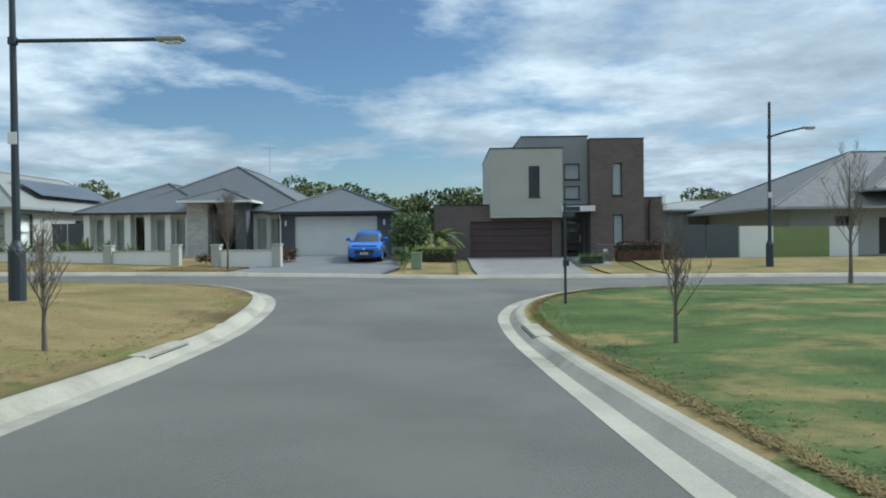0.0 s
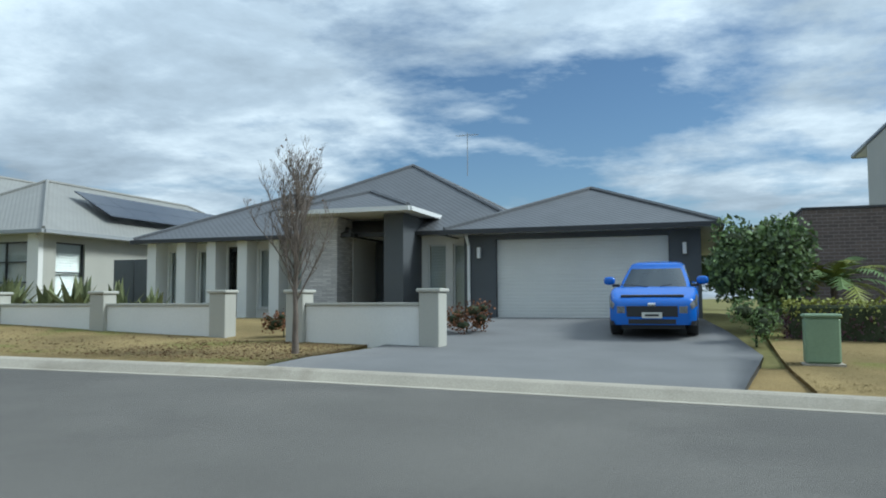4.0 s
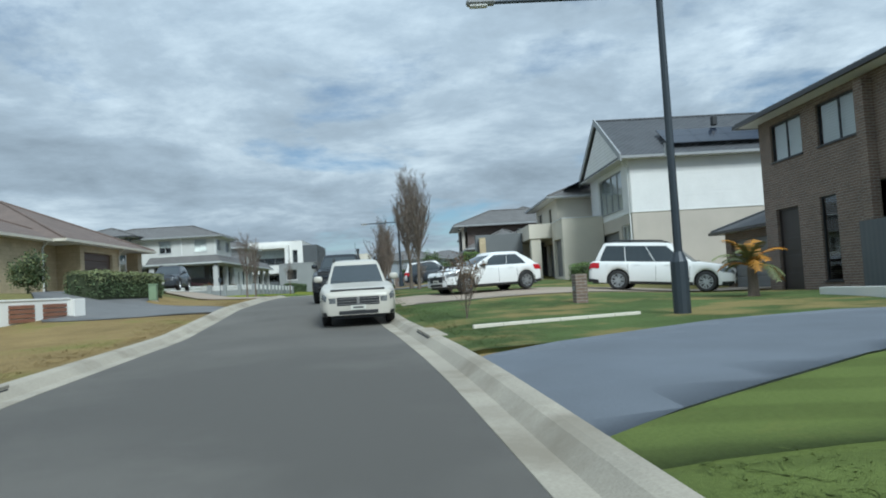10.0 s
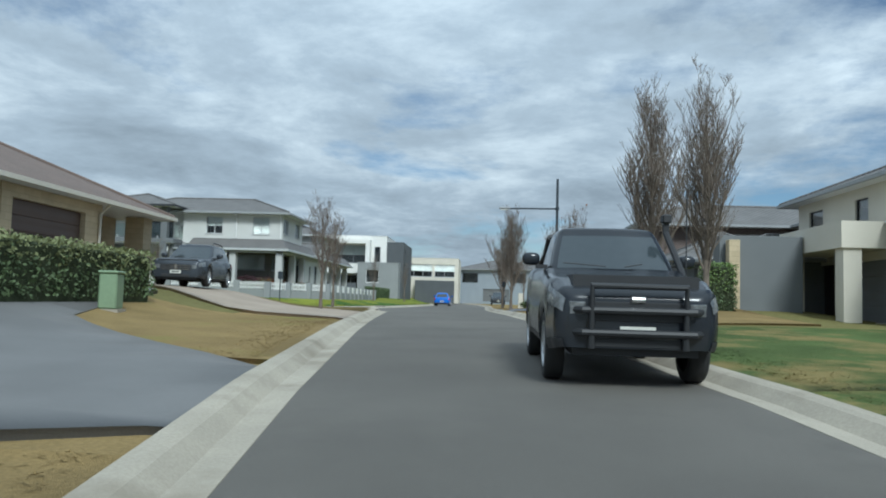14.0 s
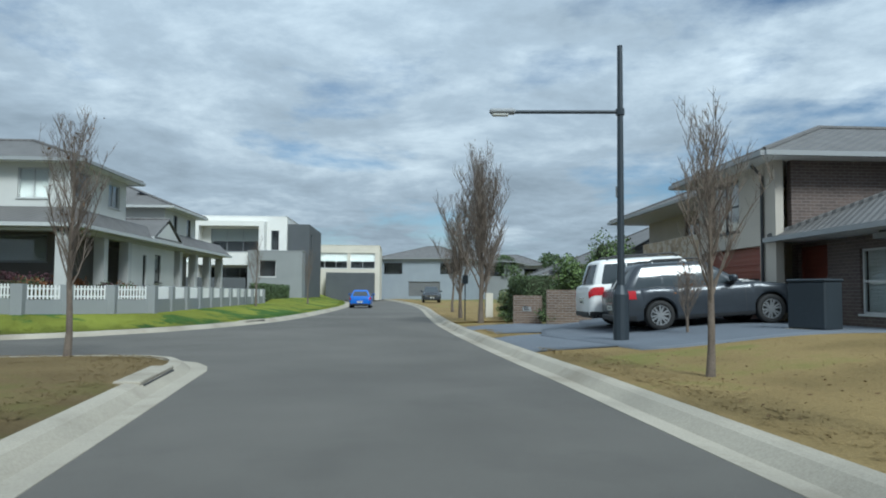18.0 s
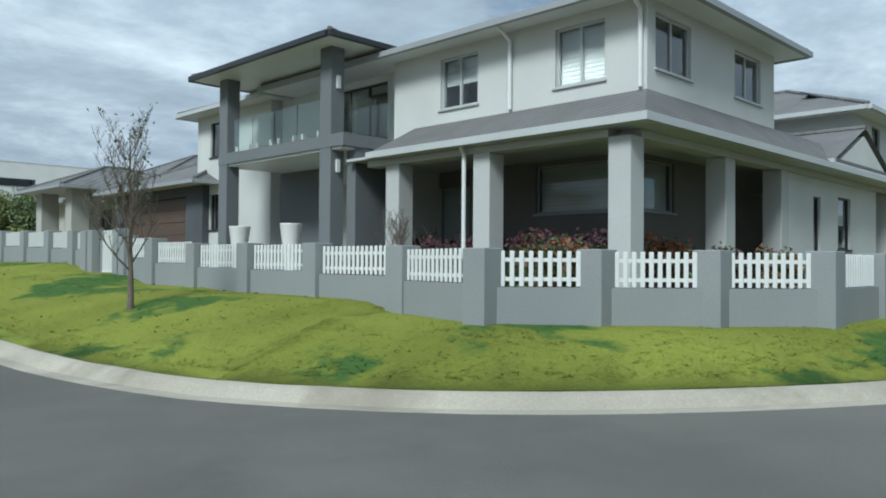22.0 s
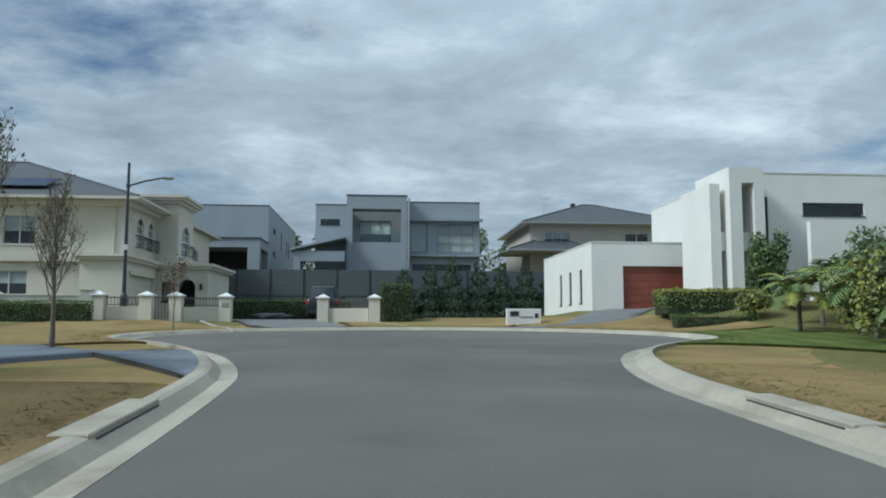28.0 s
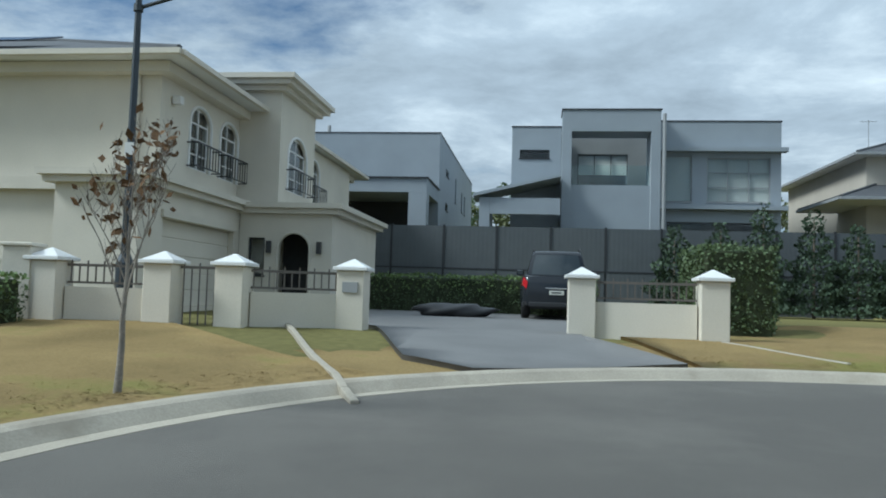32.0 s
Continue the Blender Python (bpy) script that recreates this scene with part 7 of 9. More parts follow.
M["lamp_clear"] = material("clear headlamp", (0.20, 0.21, 0.215), 0.08, 0.4, 0.35, 14, 40)
M["lamp_red"] = material("red tail lamp", (0.40, 0.012, 0.018), 0.12, 0, 0.1, 10, 40)
M["chrome"] = material("chrome trim", (0.62, 0.62, 0.62), 0.12, 0.9, 0.03, 6, 40)
M["plate"] = material("pale number plate", (0.62, 0.62, 0.56), 0.5, 0, 0.03, 6, 40)


def grid_mesh(rows, closed=False):
    """Quads between rows of points."""
    bm = bmesh.new()
    vs = [[bm.verts.new(p) for p in r] for r in rows]
    for a, b in zip(vs, vs[1:]):
        n_ = len(a)
        for k in range(n_ if closed else n_ - 1):
            bm.faces.new((a[k], a[(k + 1) % n_], b[(k + 1) % n_], b[k]))
    return bm


def wheel_part(car, x, y, r, w, spokes=6):
    s = 1 if y > 0 else -1
    prof = [(r * 0.66, -w / 2), (r * 0.93, -w / 2), (r, -w * 0.36), (r, w * 0.36), (r * 0.93, w / 2), (r * 0.66, w / 2), (r * 0.62, w * 0.3)]
    rows = [[(x + q * math.cos(a), y + s * d, r + q * math.sin(a)) for a in [k * math.pi / 12 for k in range(24)]] for q, d in prof]
    wheel = part("wheel", grid_mesh(rows, True), M["rubber"], car, "black tyre", None, True)
    bm = bmesh.new()
    for k in range(spokes):
        a = k * 2 * math.pi / spokes + 0.3
        for da in (-0.13, 0.13):
            c, t = Vector((math.cos(a), 0, math.sin(a))), Vector((-math.sin(a), 0, math.cos(a)))
            o = Vector((x, y + s * w * 0.42, r))
            i0, i1 = o + c * r * 0.08 + t * da * 0.15 * r, o + c * r * 0.63 + t * da * r
            t2 = t * r * 0.055
            d = Vector((0, -s * 0.03, 0))
            f = [bm.verts.new(p) for p in (i0 - t2, i0 + t2, i1 + t2, i1 - t2)]
            g = [bm.verts.new(p + d) for p in (i0 - t2, i0 + t2, i1 + t2, i1 - t2)]
            bm.faces.new(f)
            for m in range(4):
                bm.faces.new((f[m], f[(m + 1) % 4], g[(m + 1) % 4], g[m]))
    tube(bm, [(x, y + s * w * 0.34, r), (x, y + s * w * 0.46, r)], r * 0.15, 10)
    ring = [[(x + q * math.cos(a), y + s * d, r + q * math.sin(a)) for a in [k * math.pi / 12 for k in range(24)]] for q, d in ((r * 0.68, w * 0.46), (r * 0.68, w * 0.5), (r * 0.62, w * 0.5), (r * 0.6, w * 0.36))]
    vs = [[bm.verts.new(p) for p in q] for q in ring]
    for a_, b_ in zip(vs, vs[1:]):
        for k in range(24):
            bm.faces.new((a_[k], a_[(k + 1) % 24], b_[(k + 1) % 24], b_[k]))
    part("rim", bm, M["alloy"], wheel, "alloy rim with spokes")
    bm = bmesh.new()
    tube(bm, [(x, y + s * w * 0.1, r), (x, y + s * w * 0.24, r)], r * 0.62, 16)
    part("brake_disc", bm, M["black_plastic"], wheel)


def make_car(at, label, paint, L=4.9, W=1.88, H=1.72, belt=1.05, hood=1.0, nose=0.8, cowl=0.95, roof_f=0.35, roof_r=-1.9, tail=-2.35,
             axle_f=1.5, axle_r=-1.4, R=0.36, clear=0.24, bonnet_end=None, wb=0.86, wr=0.68, rails=False, wins=((0.07, 0.385), (0.395, 0.69), (0.70, 0.95)),
             grille="bars", deck=None, tint=0.0, windscreen=True, flare=False, category="car"):
    """A parked car, nose to +x: body shell with wheel arches, cabin, panes, wheels, lamps and trim."""
    car = thing("car", at, label, category)
    P = M[paint]
    hl, hw = L / 2, W / 2
    xs = sorted(set([round(v, 3) for v in list(np.linspace(-hl, hl, 36)) + [-hl + 0.015, -hl + 0.05, -hl + 0.12, hl - 0.015, hl - 0.05, hl - 0.12, hl - 0.22]
                     + [a + R * 1.16 * math.cos(k * math.pi / 12) for a in (axle_f, axle_r) for k in range(13)]]))
    tops = [(-hl, belt - 0.22), (-hl + 0.05, belt - 0.06), (-hl + 0.16, belt), (cowl, belt), (cowl + 0.05, hood + 0.02), (hl - 0.55, hood - 0.06), (hl - 0.22, hood - 0.14), (hl - 0.07, nose - 0.0), (hl, nose - 0.12)]
    if deck is not None:
        tops = [(-hl, deck - 0.05), (-hl + 0.06, deck), (tail - 0.02, deck), (tail + 0.05, belt)] + tops[3:]

    def half(x):
        e = max(0.0, (abs(x) - (hl - 0.75)) / 0.75)
        e2 = max(0.0, (abs(x) - (hl - 0.14)) / 0.14)
        return hw * (1 - 0.085 * e ** 1.6 - 0.13 * e2 ** 2.2)

    def bottom(x):
        z = clear + 0.07 * max(0, (abs(x) - (hl - 0.5)) / 0.5)
        for a in (axle_f, axle_r):
            d = abs(x - a)
            if d < R * 1.16:
                z = max(z, R + math.sqrt(max((R * 1.16) ** 2 - d * d, 0)))
        return z

    def section(x):
        top, b, w = float(np.interp(x, [q[0] for q in tops], [q[1] for q in tops])), bottom(x), half(x)
        lo = max(clear + 0.02, b)
        out = []
        for f, k in ((0.0, 0.955), (0.12, 0.985), (0.36, 1.0), (0.62, 0.995), (0.8, 0.975), (0.93, 0.945), (0.985, 0.90), (1.0, 0.84), (1.01, 0.5), (1.015, 0.0)):
            z = lo + (top - lo) * f
            flare_ = 1.0
            if flare:
                for a in (axle_f, axle_r):
                    d = math.hypot(x - a, max(z, b) - R)
                    if d < R * 1.42:
                        flare_ = 1.022
            out.append((w * k * flare_, z))
        return out

    rows = []
    for x in xs:
        sec = section(x)
        rows.append([(x, y, z) for y, z in sec] + [(x, -y, z) for y, z in sec[-2::-1]])
    bm = grid_mesh(rows)
    bm.verts.ensure_lookup_table()
    n_ = len(rows[0])
    bm.faces.new([bm.verts[k] for k in range(n_)])
    bm.faces.new([bm.verts[len(bm.verts) - n_ + k] for k in range(n_)])
    body = part("body", bm, P, car, "", None, True)
    body.data.set_sharp_from_angle(angle=radians(38))

    def skin(name, x0, x1, f0, f1, mat, side, lift=0.012, lab="", parent=None, n=7):
        """A piece that lies on the flank, between two heights of the section (0 sill, 1 top)."""
        r_ = []
        for k in range(n + 1):
            x = x0 + (x1 - x0) * k / n
            sec = section(x)
            fs = (0.0, 0.12, 0.36, 0.62, 0.8, 0.93, 0.985, 1.0, 1.01, 1.015)
            row = []
            for m in range(6):
                f = f0(x) + (f1(x) - f0(x)) * m / 5 if callable(f0) else f0 + (f1 - f0) * m / 5
                y, z = float(np.interp(f, fs, [q[0] for q in sec])), float(np.interp(f, fs, [q[1] for q in sec]))
                ex = lift if abs(x) > hl - 0.1 else lift * 0.3
                row.append((x + math.copysign(ex, x), side * (y + lift), z + 0.002))
            r_.append(row)
        return part(name, grid_mesh(r_), mat, parent or car, lab, None, True)

    # cabin: rounded rings from the belt to the roof
    roof = H - 0.1

    def ring(v, grow=0.0):
        f = cowl + 0.02 + (roof_f - cowl) * v
        r = tail + (roof_r - tail) * v ** 1.25
        w = hw * (wb + (wr - wb) * v ** 1.3) + grow
        return f + grow, r - grow, w, belt - 0.03 + (roof - belt + 0.03) * v

    def at_ring(seg, a, v, grow=0.0):
        f, r, w, z = ring(v, grow)
        c = 0.16
        if seg == "front":
            s = -1 + 2 * a
            return (f - 0.13 * s * s, s * (w - 0.05), z)
        if seg == "rear":
            s = 1 - 2 * a
            return (r + 0.1 * s * s, s * (w - 0.05), z)
        s = 1 if seg == "left" else -1
        x = f - 0.17 + (r + 0.14 - f + 0.17) * (a if seg == "left" else 1 - a)
        q = 2 * (a - 0.5)
        return (x, s * (w - 0.03 * q * q), z)

    panes = {"left": list(wins), "right": [(1 - b, 1 - a) for a, b in wins][::-1], "front": [(0.035, 0.965)], "rear": [(0.07, 0.93)]}
    vs_ = [0.0, 0.07, 0.3, 0.55, 0.78, 0.93, 1.0]
    shell = bmesh.new()
    pane_cells = []
    order = ["front", "left", "rear", "right"]
    lists = {}
    for seg in order:
        br = sorted(set([0.0, 1.0] + [q for p in panes[seg] for q in p] + [k / 8 for k in range(9)]))
        lists[seg] = br
    loop = [(seg, a) for seg in order for a in lists[seg][:]]
    rings = [[shell.verts.new(at_ring(seg, a, v)) for seg, a in loop] for v in vs_]
    for dz, shrink in ((0.035, 0.03), (0.065, 0.085), (0.085, 0.2), (0.097, 0.5)):
        cx = (roof_f + roof_r) / 2
        top_ = [Vector(at_ring(seg, a, 1.0)) for seg, a in loop]
        rings.append([shell.verts.new((cx + (p.x - cx) * (1 - shrink), p.y * (1 - shrink * 1.1), p.z + dz)) for p in top_])
    n_ = len(loop)
    for i in range(len(rings) - 1):
        for k in range(n_):
            j = (k + 1) % n_
            seg, a = loop[k]
            seg2, a2 = loop[j]
            is_pane = seg == seg2 and 1 <= i <= 4 and any(p0 - 1e-6 <= a and a2 <= p1 + 1e-6 for p0, p1 in panes[seg])
            if not is_pane:
                shell.faces.new((rings[i][k], rings[i][j], rings[i + 1][j], rings[i + 1][k]))
    shell.faces.new(rings[-1])
    cab = part("cabin", shell, P, car, "", None, True)
    cab.data.set_sharp_from_angle(angle=radians(40))
    names = {"front": "windscreen", "rear": "rear_window", "left": "side_window", "right": "side_window"}
    for seg in order:
        for p0, p1 in panes[seg]:
            aa = [p0] + [k / 8 for k in range(9) if p0 < k / 8 < p1] + [p1]
            part(names[seg], grid_mesh([[at_ring(seg, a, v, 0.004) for a in aa] for v in (0.066, 0.3, 0.55, 0.78, 0.934)]), M["car_glass"], car, "", None, True)
    for seg in ("left", "right"):
        g_ = [[at_ring(seg, a, v, 0.006) for a in np.linspace(0.06, 0.95, 9)] for v in (0.03, 0.068)]
        part("window_trim", grid_mesh(g_), M["black_plastic"], car)
    # underbody, sills and wheels
    bm = bmesh.new()
    box(bm, -hl + 0.12, hl - 0.12, -hw + 0.27, hw - 0.27, clear - 0.02, belt - 0.1)
    part("underbody", bm, M["black_plastic"], car)
    for s in (1, -1):
        skin("sill", axle_r + R * 1.2, axle_f - R * 1.2, 0.0, 0.09, M["black_plastic"], s, 0.006)
        for ax in (axle_f, axle_r):
            wheel_part(car, ax, s * (hw - 0.125), R, 0.22)
        skin("headlamp", hl - 0.5, hl - 0.03, 0.66, 0.9, M["lamp_clear"], s, 0.01, "clear headlamp")
        if deck is None:
            skin("tail_lamp", -hl + 0.42, -hl + 0.02, 0.66, 0.92, M["lamp_red"], s, 0.012, "red tail lamp")
        else:
            skin("tail_lamp", -hl + 0.24, -hl + 0.02, 0.42, 0.95, M["lamp_red"], s, 0.012, "red tail lamp")
        skin("bumper_corner", hl - 0.42, hl - 0.03, 0.0, 0.16, M["black_plastic"], s, 0.008)
        skin("rear_bumper_corner", -hl + 0.4, -hl + 0.02, 0.0, 0.14, M["black_plastic"], s, 0.008)
        for xd in (0.28, -0.72):
            skin("door_handle", xd * L / 4.9 - 0.1, xd * L / 4.9 + 0.1, 0.84, 0.885, M[paint], s, 0.03)
        for xd in (cowl - 0.2, -0.1 * L / 4.9, -1.05 * L / 4.9):
            skin("door_gap", xd - 0.006, xd + 0.006, 0.1, 0.985, M["black_plastic"], s, 0.003, n=1)
        # mirror on a short arm
        bm = bmesh.new()
        box(bm, cowl - 0.62, cowl - 0.42, s * hw * 0.86, s * (hw + 0.02), belt + 0.0, belt + 0.05)
        part("mirror_arm", bm, M["black_plastic"], car)
        bm = bmesh.new()
        m0 = cowl - 0.6
        bmesh.ops.create_uvsphere(bm, u_segments=16, v_segments=10, radius=1.0)
        for v in bm.verts:
            q = [math.copysign(abs(c) ** 0.7, c) for c in v.co]
            v.co = (m0 + 0.085 + q[0] * 0.085, s * (hw + 0.085) + q[1] * 0.12, belt + 0.125 + q[2] * 0.088)
        mir = part("mirror", bm, P, car, "", None, True)
        bm = bmesh.new()
        box(bm, m0 - 0.006, m0 + 0.002, min(s * (hw + 0.01), s * (hw + 0.16)), max(s * (hw + 0.01), s * (hw + 0.16)), belt + 0.07, belt + 0.18)
        part("mirror_glass", bm, M["car_glass"], mir)
        if rails:
            bm = bmesh.new()
            y = s * hw * (wr - 0.06)
            tube(bm, [(roof_f - 0.25, y, H - 0.02), (roof_f - 0.4, y, H + 0.06), (roof_r + 0.5, y, H + 0.06), (roof_r + 0.3, y, H - 0.02)], 0.022, 8)
            part("roof_rail", bm, M["black_plastic"], car)
    # nose: grille, bumper opening, fog lamps, plate with bars
    gw = hw * 0.56
    zn = nose - 0.12
    bm = bmesh.new()
    box(bm, hl - 0.03, hl + 0.008, -gw, gw, zn - 0.24, zn - 0.025, 0.01)
    gr = part("grille", bm, M["black_plastic"], car, "dark grille")
    if grille == "bars":
        for k in range(3):
            bm = bmesh.new()
            box(bm, hl + 0.009, hl + 0.02, -gw + 0.02, gw - 0.02, zn - 0.205 + k * 0.065, zn - 0.193 + k * 0.065)
            part("grille_bar", bm, M["chrome"], gr)
        bm = bmesh.new()
        box(bm, hl + 0.009, hl + 0.024, -0.035, 0.035, zn - 0.19, zn - 0.03)
        part("grille_badge", bm, M["chrome"], gr)
    else:
        bm = bmesh.new()
        tube(bm, [(hl + 0.012, -0.07, zn + 0.0), (hl + 0.012, 0.07, zn + 0.0)], 0.035, 10)
        part("grille_badge", bm, M["chrome"], gr)
    bm = bmesh.new()
    box(bm, hl - 0.03, hl + 0.007, -hw * 0.52, hw * 0.52, clear + 0.08, clear + 0.18, 0.01)
    part("bumper_opening", bm, M["black_plastic"], car)
    bm = bmesh.new()
    box(bm, hl + 0.012, hl + 0.024, -0.19, 0.19, clear + 0.2, clear + 0.31)
    pl = part("number_plate", bm, M["plate"], car)
    bm = bmesh.new()
    box(bm, hl + 0.025, hl + 0.028, -0.13, 0.13, clear + 0.235, clear + 0.275)
    part("plate_bar", bm, M["trim_dark"], pl)
    for s in (1, -1):
        bm = bmesh.new()
        box(bm, hl - 0.12, hl + 0.004, min(s * hw * 0.575, s * hw * 0.775), max(s * hw * 0.575, s * hw * 0.775), nose - 0.3, nose - 0.145, 0.015)
        part("headlamp_front", bm, M["lamp_clear"], car, "clear headlamp")
        bm = bmesh.new()
        tube(bm, [(hl - 0.14, s * hw * 0.74, clear + 0.17), (hl - 0.028, s * hw * 0.735, clear + 0.17)], 0.055, 12)
        part("fog_lamp", bm, M["lamp_clear"], car)
        bm = bmesh.new()
        tube(bm, [(cowl + 0.06, s * 0.12, belt + 0.03), (cowl - 0.02, s * 0.5 - 0.15, belt + 0.07)], 0.008, 6)
        part("wiper", bm, M["black_plastic"], car)
    # tail: plate, bumper step, handle
    bm = bmesh.new()
    box(bm, -hl - 0.02, -hl + 0.03, -0.19, 0.19, belt - 0.52, belt - 0.41)
    pl = part("number_plate", bm, M["plate"], car)
    bm = bmesh.new()
    box(bm, -hl - 0.024, -hl - 0.021, -0.13, 0.13, belt - 0.485, belt - 0.445)
    part("plate_bar", bm, M["trim_dark"], pl)
    bm = bmesh.new()
    box(bm, -hl - 0.03, -hl + 0.05, -hw * 0.76, hw * 0.76, clear + 0.03, clear + 0.16, 0.02)
    part("rear_bumper", bm, M["black_plastic"], car)
    bm = bmesh.new()
    box(bm, -hl - 0.015, -hl + 0.03, -0.28, 0.28, belt - 0.37, belt - 0.34, 0.005)
    part("tailgate_strip", bm, M["chrome"], car)
    return car


def parked(x, y, dx, dy, z=None, pitch=0.0):
    ground_z = (float(road_z(x, y)) if road_gap(np.array([x]), np.array([y]))[0] < 0.2 else at_land(x, y) + 0.05) if z is None else z
    rz = math.atan2(dy, dx)
    # tilt with the slope under the wheels
    ux, uy = math.cos(rz), math.sin(rz)
    lo, hi = (at_land(x - ux * 1.4, y - uy * 1.4), at_land(x + ux * 1.4, y + uy * 1.4))
    if road_gap(np.array([x]), np.array([y]))[0] < 0.2:
        lo, hi = float(road_z(x - ux * 1.4, y - uy * 1.4)), float(road_z(x + ux * 1.4, y + uy * 1.4))
    if z is None:
        ground_z = (lo + hi) / 2 + (0.0 if road_gap(np.array([x]), np.array([y]))[0] < 0.2 else 0.05)
    return pose(x, y, ground_z, 0, 0, math.degrees(rz)) @ pose(0, 0, 0, 0, -math.degrees(math.atan2(hi - lo, 2.8)), 0)


SUV = dict(L=4.9, W=1.88, H=1.64, belt=1.04, hood=1.03, nose=0.9, cowl=0.98, roof_f=0.16, roof_r=-1.95, tail=-2.36, axle_f=1.48, axle_r=-1.42, R=0.36, wr=0.70, rails=True, flare=True)
HATCH = dict(L=4.05, W=1.72, H=1.42, belt=0.93, hood=0.93, nose=0.78, cowl=1.05, roof_f=0.1, roof_r=-1.3, tail=-1.92, axle_f=1.28, axle_r=-1.28, R=0.32, clear=0.2, wins=((0.08, 0.5), (0.51, 0.84)), grille="slim")
VAN = dict(L=5.1, W=1.98, H=1.76, belt=1.05, hood=1.05, nose=0.85, cowl=1.25, roof_f=0.45, roof_r=-2.15, tail=-2.42, axle_f=1.6, axle_r=-1.45, R=0.36, wr=0.72, rails=True, wins=((0.06, 0.36), (0.37, 0.67), (0.68, 0.96)), grille="slim")
FOUR_WD = dict(L=4.9, W=1.9, H=1.86, belt=1.18, hood=1.15, nose=1.0, cowl=0.95, roof_f=0.38, roof_r=-2.15, tail=-2.36, axle_f=1.45, axle_r=-1.35, R=0.39, clear=0.3, wr=0.72, rails=True, flare=True)

make_car(parked(-48.95, 27.4, 1, 0.09), "pearl white SUV with roof rails parked at the kerb", "car_pearl", **SUV)
make_car(parked(-55.5, 31.6, 0.45, -0.9), "white hatchback parked across a front lawn drive", "car_white", **HATCH)
make_car(parked(-55.4, 38.1, 0.43, 0.9), "white people mover van parked on a driveway", "car_white", **VAN)
make_car(parked(-89.75, -21.9, 0, 1), "white hatchback parked at the kerb past the bin", "car_white", **{**HATCH, "H": 1.5})
make_car(parked(-4.15, 39.6, 0, -1), "bright blue hatchback parked before a white garage door", "car_blue", **HATCH)
make_car(parked(-91.45, 30.6, 0, 1), "white four-wheel drive parked on a slate driveway", "car_white", **FOUR_WD)
make_car(parked(-89.42, 30.7, 0, 1), "dark grey SUV parked before a red garage door", "car_navy", **{**SUV, "L": 4.65, "axle_f": 1.4, "axle_r": -1.35, "tail": -2.2, "roof_r": -1.85})
make_car(parked(-83.6, -66.0, 0, -1), "black SUV parked inside the gate posts", "car_black", **FOUR_WD)
make_car(parked(-77.2, 13.3, 1, 0.1), "dark SUV parked beside the cream block house", "car_navy", **SUV)
make_car(parked(-132, 19.9, -1, 0), "blue hatchback parked far down the road", "car_blue", **HATCH)
make_car(parked(-151, 26.2, 1, 0), "grey SUV parked far down the road", "car_navy", **SUV)
make_car(parked(-73.4, -36.4, -1, 0.1), "white hatchback parked beside a white house", "car_white", **HATCH)
ute = make_car(parked(-59.35, 26.0, 1, 0.0), "black dual-cab ute with bull bar and snorkel at the kerb", "car_black", L=5.1, W=1.9, H=1.93, belt=1.34, hood=1.27, nose=1.1, cowl=1.0,
               roof_f=0.42, roof_r=-0.78, tail=-1.05, axle_f=1.62, axle_r=-1.52, R=0.41, clear=0.38, wr=0.72, flare=True, deck=1.38, wins=((0.07, 0.5), (0.515, 0.93)), grille="slim")
bm = bmesh.new()
for z_ in (0.62, 0.86):
    tube(bm, [(2.4, -0.78, z_), (2.62, -0.6, z_), (2.64, 0.6, z_), (2.4, 0.78, z_)], 0.04, 8)
tube(bm, [(2.6, -0.5, 0.45), (2.64, -0.5, 1.12), (2.64, 0.5, 1.12), (2.6, 0.5, 0.45)], 0.04, 8)
part("bull_bar", bm, M["black_plastic"], ute, "black tube bull bar")
bm = bmesh.new()
tube(bm, [(1.3, 0.93, 1.0), (1.0, 0.9, 1.2), (0.5, 0.76, 1.85), (0.48, 0.76, 2.0)], 0.045, 8)
box(bm, 0.42, 0.58, 0.70, 0.82, 1.98, 2.1, 0.02)
part("snorkel", bm, M["black_plastic"], ute)
bm = bmesh.new()
for sy in (-0.68, 0.68):
    tube(bm, [(-1.95, sy * 1.1, 1.4), (-1.5, sy, 1.6), (-1.18, sy * 0.96, 1.84), (-1.1, sy * 0.94, 1.86)], 0.05, 8)
tube(bm, [(-1.12, -0.66, 1.86), (-1.12, 0.66, 1.86)], 0.045, 8)
part("sports_bar", bm, M["black_plastic"], ute)
bm = bmesh.new()
tube(bm, [(1.6, 0.75, 1.1), (1.6, 0.75, 2.3)], 0.008, 5)
part("aerial", bm, M["black_plastic"], ute)


# ---- trees ----
def add_tube(verts, faces, a, b, ra, rb, n=5):
    d = (b - a)
    d = d.normalized() if d.length > 1e-6 else Vector((0, 0, 1))
    s = d.orthogonal().normalized()
    t = d.cross(s)
    i0 = len(verts)
    for p, r in ((a, ra), (b, rb)):
        for k in range(n):
            q = p + (s * math.cos(k * 2 * math.pi / n) + t * math.sin(k * 2 * math.pi / n)) * r
            verts.append((q.x, q.y, q.z))
    for k in range(n):
        faces.append((i0 + k, i0 + (k + 1) % n, i0 + n + (k + 1) % n, i0 + n + k))


def raw_part(name, verts, faces, mat, parent, label="", smooth=False, stuff=False):
    me = bpy.data.meshes.new(name)
    me.from_pydata([tuple(v) for v in verts], [], faces)
    me.materials.append(mat)
    if smooth:
        me.polygons.foreach_set("use_smooth", [True] * len(me.polygons))
    ob = new(name, me)
    ob.parent = parent
    if label:
        ob["label"] = label
    if stuff:
        ob["kind"] = "stuff"
    return ob


